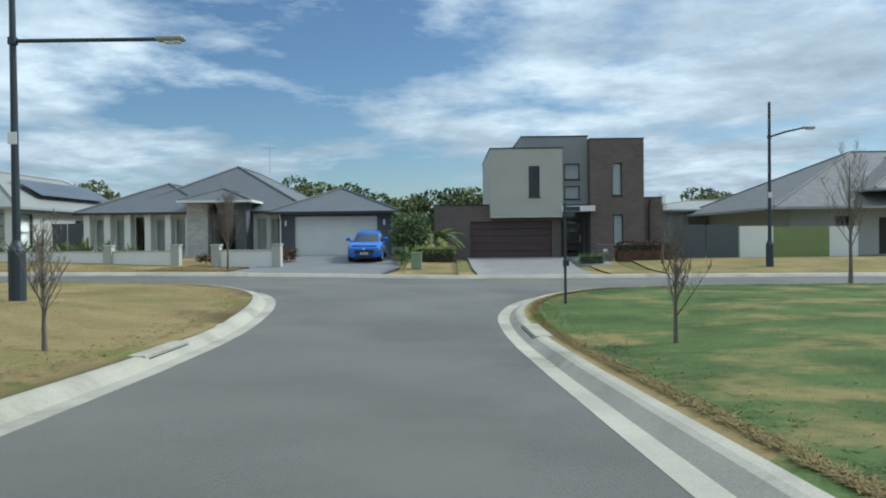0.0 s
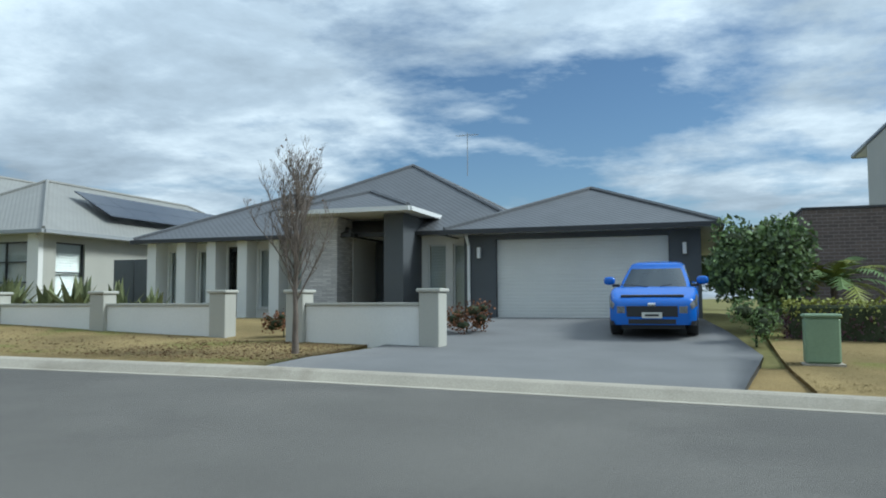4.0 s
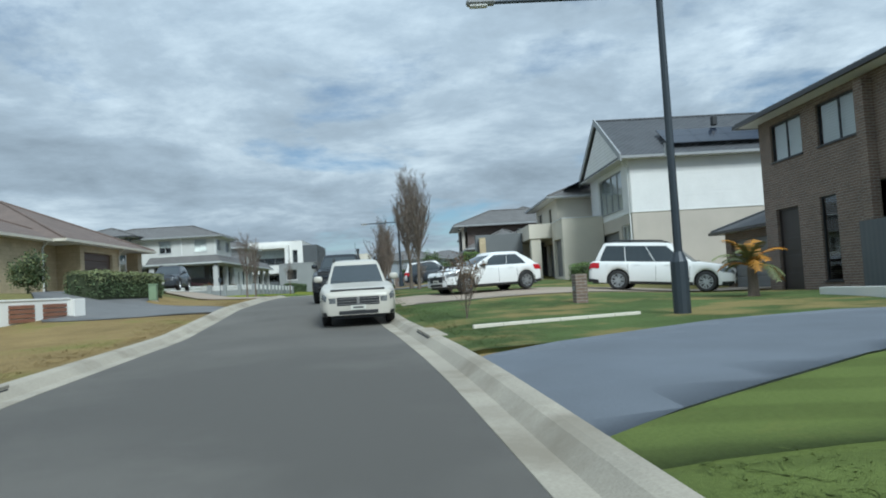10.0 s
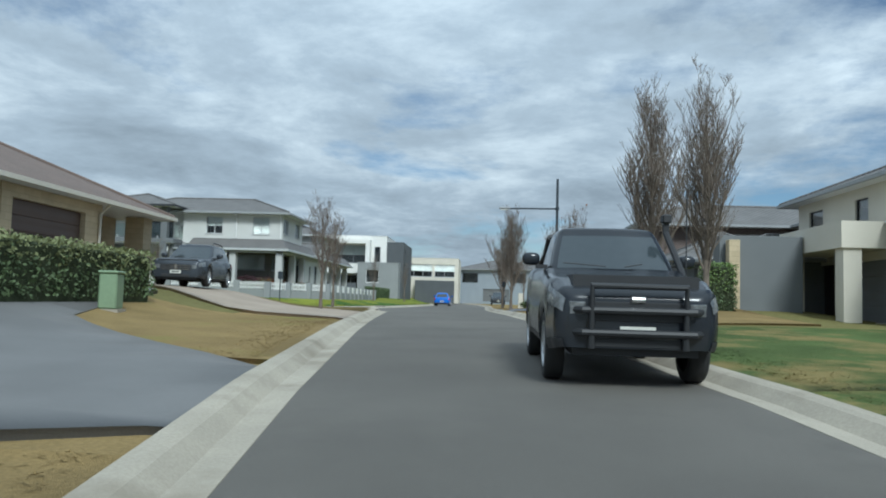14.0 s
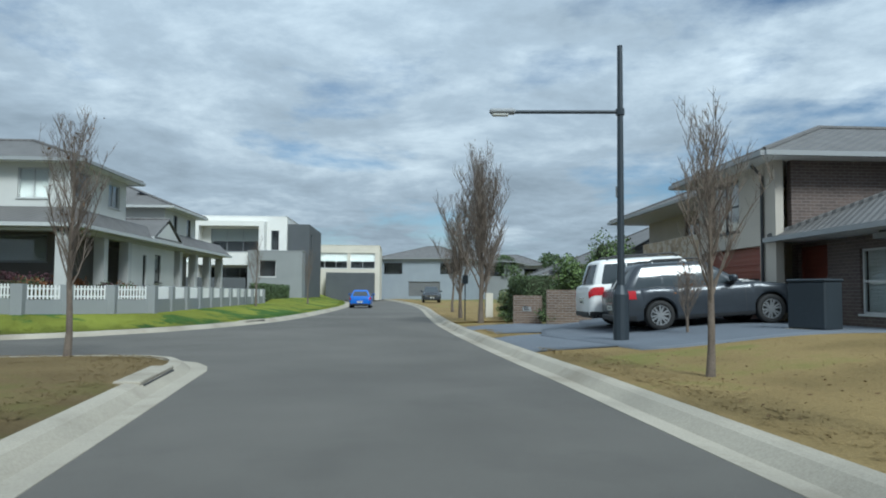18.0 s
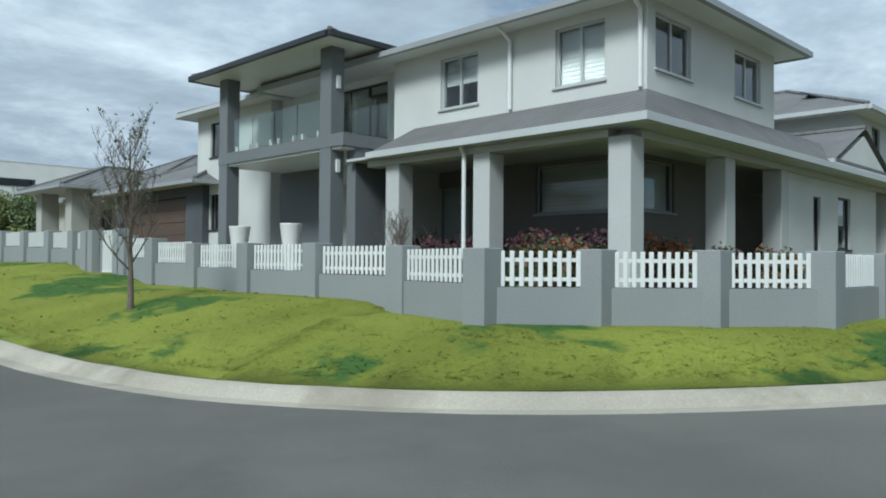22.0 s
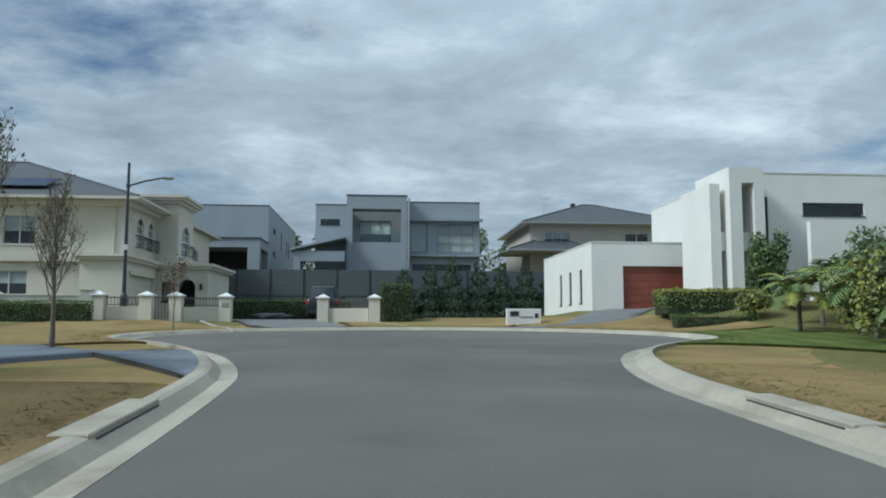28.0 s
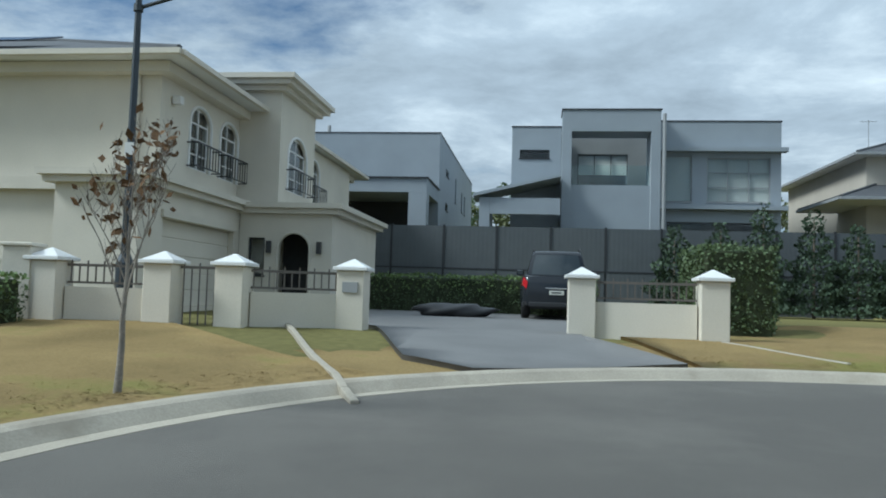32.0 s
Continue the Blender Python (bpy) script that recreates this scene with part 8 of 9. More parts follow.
def leaf_quads(centres, size, rnd, droop=0.3, spread=0.5):
    """A folded diamond for each leaf, turned at random."""
    c = np.asarray(centres, float).reshape(-1, 3)
    n_ = len(c)
    a = rnd.normal(size=(n_, 3))
    a[:, 2] -= droop
    a /= np.linalg.norm(a, axis=1)[:, None]
    b = np.cross(a, rnd.normal(size=(n_, 3)))
    b /= np.linalg.norm(b, axis=1)[:, None] + 1e-9
    s = (size * (0.6 + 0.8 * rnd.random(n_)))[:, None]
    v = np.stack([c - a * s * 0.5, c + b * s * 0.3 * (1 + spread * 0), c + a * s * 0.5, c - b * s * 0.3], 1).reshape(-1, 3)
    return v.tolist(), np.arange(n_ * 4).reshape(-1, 4).tolist()


def bare_tree(x, y, h, seed, leaves=0, leaf="leaf_dry", clear=0.28, lean=0.30, width=0.3, bark="bark", label="bare upright street tree with fine twigs", leaf_size=0.07, stake=False, r0=None, dense=1.0, name="tree"):
    """Upright young tree: tapered leader, steep limbs, side shoots and fine twigs."""
    r = random.Random(seed)
    t_ = thing(name, pose(x, y, at_land(x, y)), label, name.replace("_", " "), "street trees" if name == "tree" else "")
    R0 = r0 or (0.0105 * h + 0.012)
    tv, tf, bv, bf = [], [], [], []
    tips = []
    pts = [Vector((0, 0, -0.15))]
    drift = Vector((0, 0, 0))
    n = 9
    for k in range(1, n + 1):
        drift += Vector((r.gauss(0, 0.012), r.gauss(0, 0.012), 0)) * h * 0.25
        pts.append(Vector((drift.x, drift.y, h * 0.97 * k / n)))
    for k in range(n):
        add_tube(tv, tf, pts[k], pts[k + 1], R0 * (1.15 - k / n * 1.05) if k else R0 * 1.5, R0 * (1.15 - (k + 1) / n * 1.05) + 0.003, 8)

    def along(f):
        k = min(int(f * n), n - 1)
        return pts[k].lerp(pts[k + 1], f * n - k)

    limbs = int((16 + h * 4.0) * dense)
    for i in range(limbs):
        f = clear + (0.93 - clear) * (i / limbs) ** 0.9
        az = i * 2.4 + r.uniform(-0.5, 0.5)
        length = h * width * (1.25 - 0.85 * f) * r.uniform(0.75, 1.2) * 1.5
        a = along(f)
        out = Vector((math.cos(az), math.sin(az), 0))
        d = (out * lean * r.uniform(1.2, 2.0) + Vector((0, 0, 1))).normalized()
        rad = max(R0 * 0.45 * (1.1 - f), 0.007)
        m = 5
        p = a
        line = [a]
        for k in range(m):
            d = (d + Vector((0, 0, 0.13)) + Vector((r.gauss(0, 0.1), r.gauss(0, 0.1), 0))).normalized()
            q = p + d * length / m
            add_tube(tv, tf, p, q, rad * (1 - k / m * 0.8), rad * (1 - (k + 1) / m * 0.8), 5)
            p = q
            line.append(p)
        tips.append(p)
        for s in range(int((5 + length * 6.5) * dense)):
            g = r.uniform(0.18, 1.0)
            k = min(int(g * m), m - 1)
            b = line[k].lerp(line[k + 1], g * m - k)
            az2 = r.uniform(0, 6.28)
            d2 = (Vector((math.cos(az2), math.sin(az2), 0)) * r.uniform(0.3, 0.8) + Vector((0, 0, 1.0))).normalized()
            l2 = length * r.uniform(0.2, 0.45) * (1.15 - g * 0.6)
            mid, end = b + d2 * l2 * 0.5, b + (d2 + Vector((0, 0, 0.2))).normalized() * l2
            tr = max(rad * 0.3, 0.0045)
            add_tube(bv, bf, b, mid, tr, tr * 0.8, 3)
            add_tube(bv, bf, mid, end, tr * 0.8, tr * 0.45, 3)
            tips += [mid, end]
            for _ in range(2):
                az3 = r.uniform(0, 6.28)
                e3 = mid + (Vector((math.cos(az3), math.sin(az3), 0)) * 0.6 + Vector((0, 0, 1))).normalized() * l2 * r.uniform(0.3, 0.6)
                add_tube(bv, bf, mid, e3, tr * 0.65, tr * 0.4, 3)
                tips.append(e3)
    # keep to the height
    zs = sorted(v[2] for v in bv)
    fit = h / zs[int(len(zs) * 0.995)]
    tv = [(v[0], v[1], v[2] * fit) for v in tv]
    bv = [(v[0], v[1], v[2] * fit) for v in bv]
    tips = [Vector((p.x, p.y, p.z * fit)) for p in tips]
    trunk = raw_part("trunk", tv, tf, M[bark], t_, "", True)
    raw_part("twig_crown", bv, bf, M[bark], t_, "fine leafless twigs", False, True)
    if leaves:
        rnd = np.random.default_rng(seed)
        c = np.array([tuple(tips[k]) for k in rnd.integers(0, len(tips), leaves)]) + rnd.normal(0, 0.06, (leaves, 3))
        lv, lf = leaf_quads(c, leaf_size, rnd)
        raw_part("leaves", lv, lf, M[leaf], t_, "", False, True)
    if stake:
        for s in (-0.35, 0.35):
            bm = bmesh.new()
            box(bm, s - 0.02, s + 0.02, -0.02, 0.02, -0.2, 1.3)
            part("stake", bm, M["timber"], t_)
    return t_


def edging(pts, w=0.1, h=0.09, label="white stone garden edging", mat="render_white"):
    t_ = thing("garden_edging", pose(0, 0, 0), label, "edging")
    for p, q in zip(pts, pts[1:]):
        n_ = math.hypot(q[0] - p[0], q[1] - p[1])
        count = max(int(n_ / 0.6), 1)
        for k in range(count):
            a = (p[0] + (q[0] - p[0]) * k / count, p[1] + (q[1] - p[1]) * k / count)
            b = (p[0] + (q[0] - p[0]) * (k + 1) / count, p[1] + (q[1] - p[1]) * (k + 1) / count)
            za, zb = at_land(*a), at_land(*b)
            bm = bmesh.new()
            box(bm, 0.004, n_ / count - 0.004, -w / 2, w / 2, -0.1, h, 0.01)
            f_ = pose(a[0], a[1], za, 0, 0, math.degrees(math.atan2(b[1] - a[1], b[0] - a[0]))) @ pose(0, 0, 0, 0, -math.degrees(math.atan2(zb - za, n_ / count)), 0)
            part("stone", bm, M[mat], t_, "", f_)
    return t_


for k, (x, y, h, kw) in enumerate((
        (-9.7, 33.7, 3.6, dict(leaves=60, width=0.33, dense=1.3)), (-5.4, 10.2, 1.9, dict(clear=0.25, width=0.3)), (3.5, 11.9, 2.0, dict(clear=0.25, width=0.3)),
        (13, 25, 4.6, dict(dense=0.7)), (-45.0, 30.2, 1.5, dict(leaves=420, leaf="leaf_dry", clear=0.06, width=0.5, r0=0.014, leaf_size=0.05)),
        (-65.6, 29.2, 6.0, dict(width=0.27, clear=0.2, dense=1.25, lean=0.25)), (-69, 28.8, 6.6, dict(width=0.27, clear=0.2, dense=1.25, lean=0.25)),
        (-80.2, 27.15, 3.7, dict(width=0.32)), (-87.2, 29.5, 1.7, dict(clear=0.15, width=0.45, leaves=40, leaf="leaf_rust")), (-75.4, 27.5, 3.9, dict(width=0.3, leaves=60, leaf="leaf_rust")), (10.3, 37.2, 3.6, dict(dense=0.7)),
        (-99.8, 26.15, 6.9, dict(width=0.3, clear=0.15, dense=1.3, lean=0.28)), (-104.2, 25.7, 5.6, dict(width=0.3, clear=0.15, dense=1.2, lean=0.28)),
        (-114, 26, 5.0, dict(dense=0.7)),
        (-84.0, 17.3, 4.3, dict(leaves=30)), (-75.8, 18.5, 4.2, dict(width=0.33)),
        (-93.4, 4.7, 3.4, dict(leaves=240, leaf="leaf_dark", width=0.3, clear=0.22, lean=0.42, leaf_size=0.06)), (-114.7, 14.8, 4.0, dict(dense=0.7)), (-130, 15.9, 4.5, dict(dense=0.6)),
        (-92.9, -9.9, 1.9, dict(leaves=30, leaf="leaf_dark", width=0.22, dense=0.5)),
        (-82.3, -10.9, 3.5, dict(dense=0.6)), (-82.0, -18.7, 3.7, dict(dense=0.65, leaves=60, leaf="leaf_dry")), (-80.7, -32.6, 4.0, dict(leaves=500, leaf="leaf_olive", width=0.34)),
        (-80.2, -37.0, 3.6, dict(leaves=260, leaf="leaf_olive")), (-79.15, -50.1, 2.7, dict(dense=0.6, leaves=200, leaf="leaf_dry", bark="bark_pale", clear=0.35, width=0.4, r0=0.032, leaf_size=0.1)), (-110.5, 27.5, 4.0, dict(dense=0.7)))):
    bare_tree(x, y, h, 11 + k, **kw)
bare_tree(-91.9, -24.8, 3.5, 77, leaves=900, leaf="leaf_olive", clear=0.42, width=0.36, label="young leafy street tree with an open rounded crown", leaf_size=0.1)
small_tree = bare_tree(-22.1, 33.05, 2.35, 78, leaves=170, leaf="leaf_rust", clear=0.42, width=0.3, lean=0.75, dense=1.7, r0=0.045, label="small round tree with sparse orange leaves", leaf_size=0.075)
rnd_ = np.random.default_rng(21)
cluster = np.concatenate([rnd_.normal(0, 0.09, (34, 3)) + np.array([-0.1, -0.26, 1.62]), rnd_.normal(0, 0.08, (16, 3)) + np.array([0.1, 0.22, 1.9]), rnd_.normal(0, 0.06, (10, 3)) + np.array([-0.05, -0.1, 1.3])])
lv_, lf_ = leaf_quads(cluster, 0.085, rnd_)
raw_part("orange_leaves", lv_, lf_, M["leaf_orange"], small_tree, "cluster of orange leaves", False, True)
for x, y in ((-82.3, -10.9), (-82.0, -18.7)):
    edging([(x - 0.75, y - 0.75), (x + 0.75, y - 0.75), (x + 0.75, y + 0.75), (x - 0.75, y + 0.75), (x - 0.75, y - 0.75)], w=0.05, h=0.06, label="pale timber edging square round a young tree", mat="concrete")
edging([(-41.8, 30.1), (-42.9, 33.6)], 0.07, 0.09, "pale timber edging strip across a lawn", "render_cream")
edging([(-78.4, -57.3), (-81.3, -50.9)], 0.1, 0.04, "pale concrete strip beside a driveway", "concrete")
edging([(-86.6, -58.2), (-88.0, -55.9)], 0.1, 0.04, "pale concrete strip beside a driveway", "concrete")


# ---- hedges, bushes and palms ----
def fuzz(verts_faces, parent, mat, label=""):
    return raw_part("foliage", *verts_faces, M[mat], parent, label, False, True)


def hedge(x0, x1, y0, y1, h, mats=("leaf_green",), leaf=0.07, label="clipped green hedge", seed=1, density=260, rough=0.05, z=None, name="hedge"):
    """Clipped hedge: a solid filler core, dark as inner shade, with a skin of small leaves."""
    rnd = np.random.default_rng(seed)
    z0 = at_land((x0 + x1) / 2, (y0 + y1) / 2) if z is None else z
    t_ = thing(name, pose(0, 0, z0), label, name)
    # solid filler box; the hedge's inner shade is put into its colour
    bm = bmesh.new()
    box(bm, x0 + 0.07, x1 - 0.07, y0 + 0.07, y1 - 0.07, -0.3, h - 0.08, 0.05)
    part("core", bm, M["plant_core"], t_, "solid filler core, dark for the shade inside")
    lx, ly = x1 - x0, y1 - y0
    areas = np.array([lx * ly, lx * h, lx * h, ly * h, ly * h])
    n_ = min(int(areas.sum() * density), 14000)
    face = rnd.choice(5, n_, p=areas / areas.sum())
    u, v = rnd.random(n_), rnd.random(n_)
    X = np.where(face == 3, x0, np.where(face == 4, x1, x0 + u * lx))
    Y = np.where(face == 1, y0, np.where(face == 2, y1, y0 + np.where(face >= 3, u, v) * ly))
    Z = np.where(face == 0, h, v * h)
    c = np.column_stack([X, Y, Z]) + rnd.normal(0, rough * 0.6, (n_, 3))
    swell = np.sin(X * 2.1 + Y * 1.3) * 0.5 + np.sin(X * 5.3 - Y * 4.1) * 0.5
    c[:, 2] += np.where(face == 0, swell * rough, 0)
    if len(mats) == 1:
        fuzz(leaf_quads(c, leaf, rnd), t_, mats[0])
    else:
        top = Z > h * 0.62 + rnd.normal(0, 0.1 * h, n_)
        fuzz(leaf_quads(c[~top], leaf, rnd), t_, mats[0])
        fuzz(leaf_quads(c[top], leaf, rnd), t_, mats[1], "brighter new growth on top")
    return t_


def bush(x, y, rx, ry, h, mats=("leaf_green",), leaf=0.1, label="rounded garden shrub", seed=1, density=230, z=None, name="shrub", stem=0.0, cap=9000):
    """Shrub or broad crown: uneven lobes of leaves round a stem and solid shade-dark cores."""
    rnd = np.random.default_rng(seed)
    t_ = thing(name, pose(x, y, at_land(x, y) if z is None else z), label, name.replace("_", " "))
    lobes = 8 + int(rx + h)
    hh = (h - stem) / 2
    pts = []
    bm = bmesh.new()
    for k in range(lobes):
        a, e = k * 2.4 + rnd.random(), rnd.uniform(-0.6, 0.85)
        r_ = rnd.uniform(0.3, 0.6)
        cx, cy, cz = math.cos(a) * rx * (1 - r_) * 0.95, math.sin(a) * ry * (1 - r_) * 0.95, stem + hh + e * hh * (1 - r_ * 0.6)
        n_ = max(int(density * 4 * math.pi * (r_ ** 2) * (rx + ry + hh) ** 2 / 9 * 0.55), 40)
        d = rnd.normal(size=(n_, 3))
        d /= np.linalg.norm(d, axis=1)[:, None]
        rad = (0.55 + 0.62 * rnd.random(n_) ** 0.8)[:, None]
        pts.append(np.array([cx, cy, cz]) + d * rad * np.array([rx * r_, ry * r_, hh * max(r_, 0.5)]))
        # filler lobe coloured dark for the shade between the leaves
        s0 = len(bm.verts)
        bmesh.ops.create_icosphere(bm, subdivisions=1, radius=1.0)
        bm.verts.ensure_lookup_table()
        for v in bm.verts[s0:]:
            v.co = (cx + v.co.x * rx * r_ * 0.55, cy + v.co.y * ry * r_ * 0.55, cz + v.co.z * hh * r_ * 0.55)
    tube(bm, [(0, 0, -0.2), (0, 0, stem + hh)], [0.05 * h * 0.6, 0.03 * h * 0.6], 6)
    part("stem_and_core", bm, M["plant_core"], t_, "stem and solid filler lobes, dark for the shade inside")
    c = np.concatenate(pts)
    c = c[c[:, 2] > 0.02]
    if len(c) > cap:
        c = c[rnd.choice(len(c), cap, replace=False)]
        leaf = leaf * 1.25
    pick = rnd.random(len(c))
    cut = [(k + 1) / len(mats) for k in range(len(mats))]
    low_ = 0.0
    for m, hi_ in zip(mats, cut):
        sel = (pick >= low_) & (pick < hi_)
        fuzz(leaf_quads(c[sel], leaf, rnd), t_, m)
        low_ = hi_
    return t_


def palm(x, y, h, fronds, reach, mats=("leaf_green",), label="small palm with arching fronds", seed=1, z=None, rise=0.9, name="palm", leaflet=0.35, trunk=0.07):
    """Palm or cycad: short trunk, arched ribs with leaflets on both sides."""
    r = random.Random(seed)
    t_ = thing(name, pose(x, y, at_land(x, y) if z is None else z), label, name)
    bm = bmesh.new()
    tube(bm, [(0, 0, -0.2), (0.02, 0, h * 0.5), (0, 0, h)], [trunk * 1.3, trunk, trunk * 0.9], 8)
    part("trunk", bm, M["bark"], t_)
    verts, faces = {m: [] for m in mats}, {m: [] for m in mats}
    for k in range(fronds):
        m = mats[k % len(mats)]
        az = k * 2.4 + r.uniform(-0.3, 0.3)
        el = rise * r.uniform(0.25, 1.35)
        length = reach * r.uniform(0.8, 1.15)
        p = Vector((0, 0, h))
        steps = 9
        for s in range(steps):
            d = Vector((math.cos(az) * math.cos(el), math.sin(az) * math.cos(el), math.sin(el)))
            q = p + d * length / steps
            add_tube(verts[m], faces[m], p, q, 0.012, 0.01, 3)
            side = d.cross(Vector((0, 0, 1))).normalized()
            wl_ = leaflet * math.sin(math.pi * (0.12 + 0.84 * s / steps)) * reach * 0.7
            for sg in (-1, 1):
                for half_ in (0.25, 0.75):
                    b = p.lerp(q, half_)
                    tip = b + side * sg * wl_ + d * wl_ * 0.55 + Vector((0, 0, -wl_ * r.uniform(0.1, 0.4)))
                    w_ = d * 0.028 * reach
                    i0 = len(verts[m])
                    verts[m] += [tuple(b - w_), tuple(b + w_), tuple(tip)]
                    faces[m].append((i0, i0 + 1, i0 + 2))
            p = q
            el -= (0.16 + 0.05 * s / steps) * (1.0 if rise > 0.5 else 0.7)
    for m in mats:
        raw_part("fronds", verts[m], faces[m], M[m], t_, "", False, True)
    return t_


def agave(x, y, seed, n=16, r_=0.45, mat="leaf_olive", label="grey-green spiky agave", z=None, name="agave", up=0.9):
    r = random.Random(seed)
    verts, faces = [], []
    for k in range(n):
        az, el = k * 2.4, up * r.uniform(0.45, 1.4)
        d = Vector((math.cos(az) * math.cos(el), math.sin(az) * math.cos(el), math.sin(el)))
        s = d.cross(Vector((0, 0, 1))).normalized() * r_ * 0.1
        l_ = r_ * r.uniform(0.8, 1.2)
        i0 = len(verts)
        for p in (Vector((0, 0, 0)) - s, Vector((0, 0, 0)) + s, d * l_ * 0.5 + s * 1.1, d * l_ * 0.5 - s * 1.1, d * l_ + Vector((0, 0, -0.05 * l_)), d * l_ * 0.5 - Vector((0, 0, s.length * 0.6))):
            verts.append(tuple(p))
        faces += [(i0, i0 + 1, i0 + 2, i0 + 5), (i0, i0 + 5, i0 + 3), (i0 + 3, i0 + 5, i0 + 4), (i0 + 5, i0 + 2, i0 + 4)]
    t_ = thing(name, pose(x, y, at_land(x, y) if z is None else z), label, "plant")
    raw_part("leaves", verts, faces, M[mat], t_, "", False, True)
    return t_


# street 1 and the first houses
bush(-2.0, 40.0, 1.1, 1.1, 2.4, ("leaf_green", "leaf_dark"), 0.12, "dense green magnolia shrub beside a driveway", 3)
palm(-0.5, 40.8, 1.0, 16, 1.5, ("leaf_yellow", "leaf_green"), "yellow-green palm between two houses", 4)
hedge(-1.7, 0.3, 38.2, 38.8, 0.75, ("leaf_purple", "leaf_yellow"), 0.07, "low purple hedge with yellow tips", 5)
bush(-2.3, 37.5, 0.5, 0.5, 0.85, ("leaf_green",), 0.06, "small clipped round bush", 6)
hedge(6.4, 7.6, 37.5, 38.1, 0.5, ("leaf_green",), 0.06, "low green hedge by a front path", 7)
bush(-8.0, 38.0, 0.6, 0.5, 0.7, ("leaf_rust",), 0.07, "rust-leaved shrub by a garage", 8)
bush(-11.6, 36.6, 0.5, 0.4, 0.6, ("leaf_rust",), 0.07, "rust-leaved shrub behind a low wall", 9)
hedge(8.6, 11.4, 38.95, 39.45, 0.9, ("leaf_rust", "leaf_purple"), 0.09, "reddish plants in a long planter", 10)
for k in range(7):
    agave(-15.5 - k * 1.1, 37.3 + 0.15 * (k % 2), 20 + k, 26, 0.95 + 0.12 * (k % 3), "leaf_olive", "spiky strap-leaved plant behind a low wall", name="strap_plant", up=1.1)
hedge(-22.8, -21.4, 32.75, 33.35, 0.26, ("leaf_purple",), 0.06, "low purple hedge round a small tree", 11)
hedge(-26.0, -24.2, 36.9, 37.3, 0.3, ("leaf_purple",), 0.06, "low purple planter hedge", 12)
hedge(-35.4, -33.4, 35.6, 36.1, 0.32, ("leaf_purple",), 0.06, "low purple hedge before a letterbox wall", 13)
palm(-23.6, 37.4, 0.95, 26, 0.85, ("leaf_olive", "leaf_orange"), "cycad with orange new fronds", 14, name="cycad", trunk=0.14, rise=1.15)
palm(-47.5, 38.0, 0.8, 22, 1.1, ("leaf_olive", "leaf_orange"), "cycad with orange new fronds beside a lawn", 15, name="cycad", trunk=0.14, rise=1.15)
agave(-28.6, 38.8, 40, 30, 0.6, "leaf_green", "round strap-leaved clump before the porch", name="strap_plant")
bush(-30.0, 39.4, 0.7, 0.5, 0.9, ("leaf_green",), 0.07, "clipped bush before a porch window", 16)
# along street 2
hedge(-66.5, -58.6, 15.0, 16.4, 1.05, ("leaf_dark", "leaf_olive"), 0.085, "long clipped hedge before the cream house", 17, 220)
bush(-58.6, 13.6, 0.8, 0.8, 1.7, ("leaf_olive", "leaf_dark"), 0.1, "loose olive shrub beside the hedge", 18)
hedge(-102.7, -98.2, 27.6, 28.6, 1.65, ("leaf_dark", "leaf_dark"), 0.08, "tall clipped dark hedge beside a brick pier", 19, 260)
bush(-98.4, 27.0, 0.6, 0.4, 0.5, ("leaf_dark", "leaf_green"), 0.06, "low shrub before a brick pier", 38)
bush(-96.6, 28.1, 0.8, 0.4, 0.5, ("leaf_dark", "leaf_green"), 0.06, "low shrub before a brick letterbox wall", 39)
bush(-97.6, 30.6, 1.1, 1.0, 3.0, ("leaf_dark", "leaf_green"), 0.1, "dark leafy shrub behind the brick piers", 40)
bush(-103.2, 27.6, 0.5, 0.5, 0.7, ("leaf_green",), 0.06, "small bright shrub on a verge", 41)
bush(-105.5, 32.0, 1.6, 1.4, 2.2, ("leaf_dark", "leaf_green"), 0.13, "broad dark shrub behind a brick wall", 21)
bush(-101.4, 30.2, 1.0, 0.9, 2.3, ("leaf_green", "leaf_dark"), 0.12, "dense shrub behind a brick wall", 22)
bush(-110.5, 31.0, 1.8, 1.2, 1.6, ("leaf_dark",), 0.14, "broad dark shrub along the road", 23)
bush(-120, 30.5, 2.5, 1.2, 1.4, ("leaf_dark", "leaf_olive"), 0.16, "broad dark shrub along the road", 24, 120)
hedge(-139, -126, 12.2, 13.2, 1.1, ("leaf_dark",), 0.12, "low hedge before the white house", 25, 120)
hedge(-77.0, -75.6, 32.2, 33.1, 1.8, ("leaf_dark", "leaf_green"), 0.09, "tall dark hedge beside a slate grey screen wall", 26, z=1.9)
hedge(-66.5, -63.5, 36.9, 37.6, 0.8, ("leaf_green",), 0.07, "low hedge before the white house", 27)
# corner house garden
for k, (x, y, h, m) in enumerate(((-98.3, 9.9, 1.2, "leaf_rust"), (-98.4, 7.6, 1.0, "leaf_purple"), (-98.3, 5.0, 0.9, "leaf_rust"), (-101.5, 11.2, 1.1, "leaf_purple"), (-104.5, 11.2, 1.2, "leaf_rust"), (-108.0, 11.2, 1.1, "leaf_purple"))):
    bush(x, y, 0.8, 0.55, h, (m, "leaf_dark"), 0.09, "dark red shrub inside the picket fence", 50 + k)
bare_tree(-98.6, 5.6, 1.9, 90, clear=0.1, width=0.4, label="bare many-stemmed shrub before the verandah", name="shrub")
M["pot_white"] = material("white glazed pot", (0.74, 0.73, 0.70), 0.35, 0, 0.03, 2, 20)
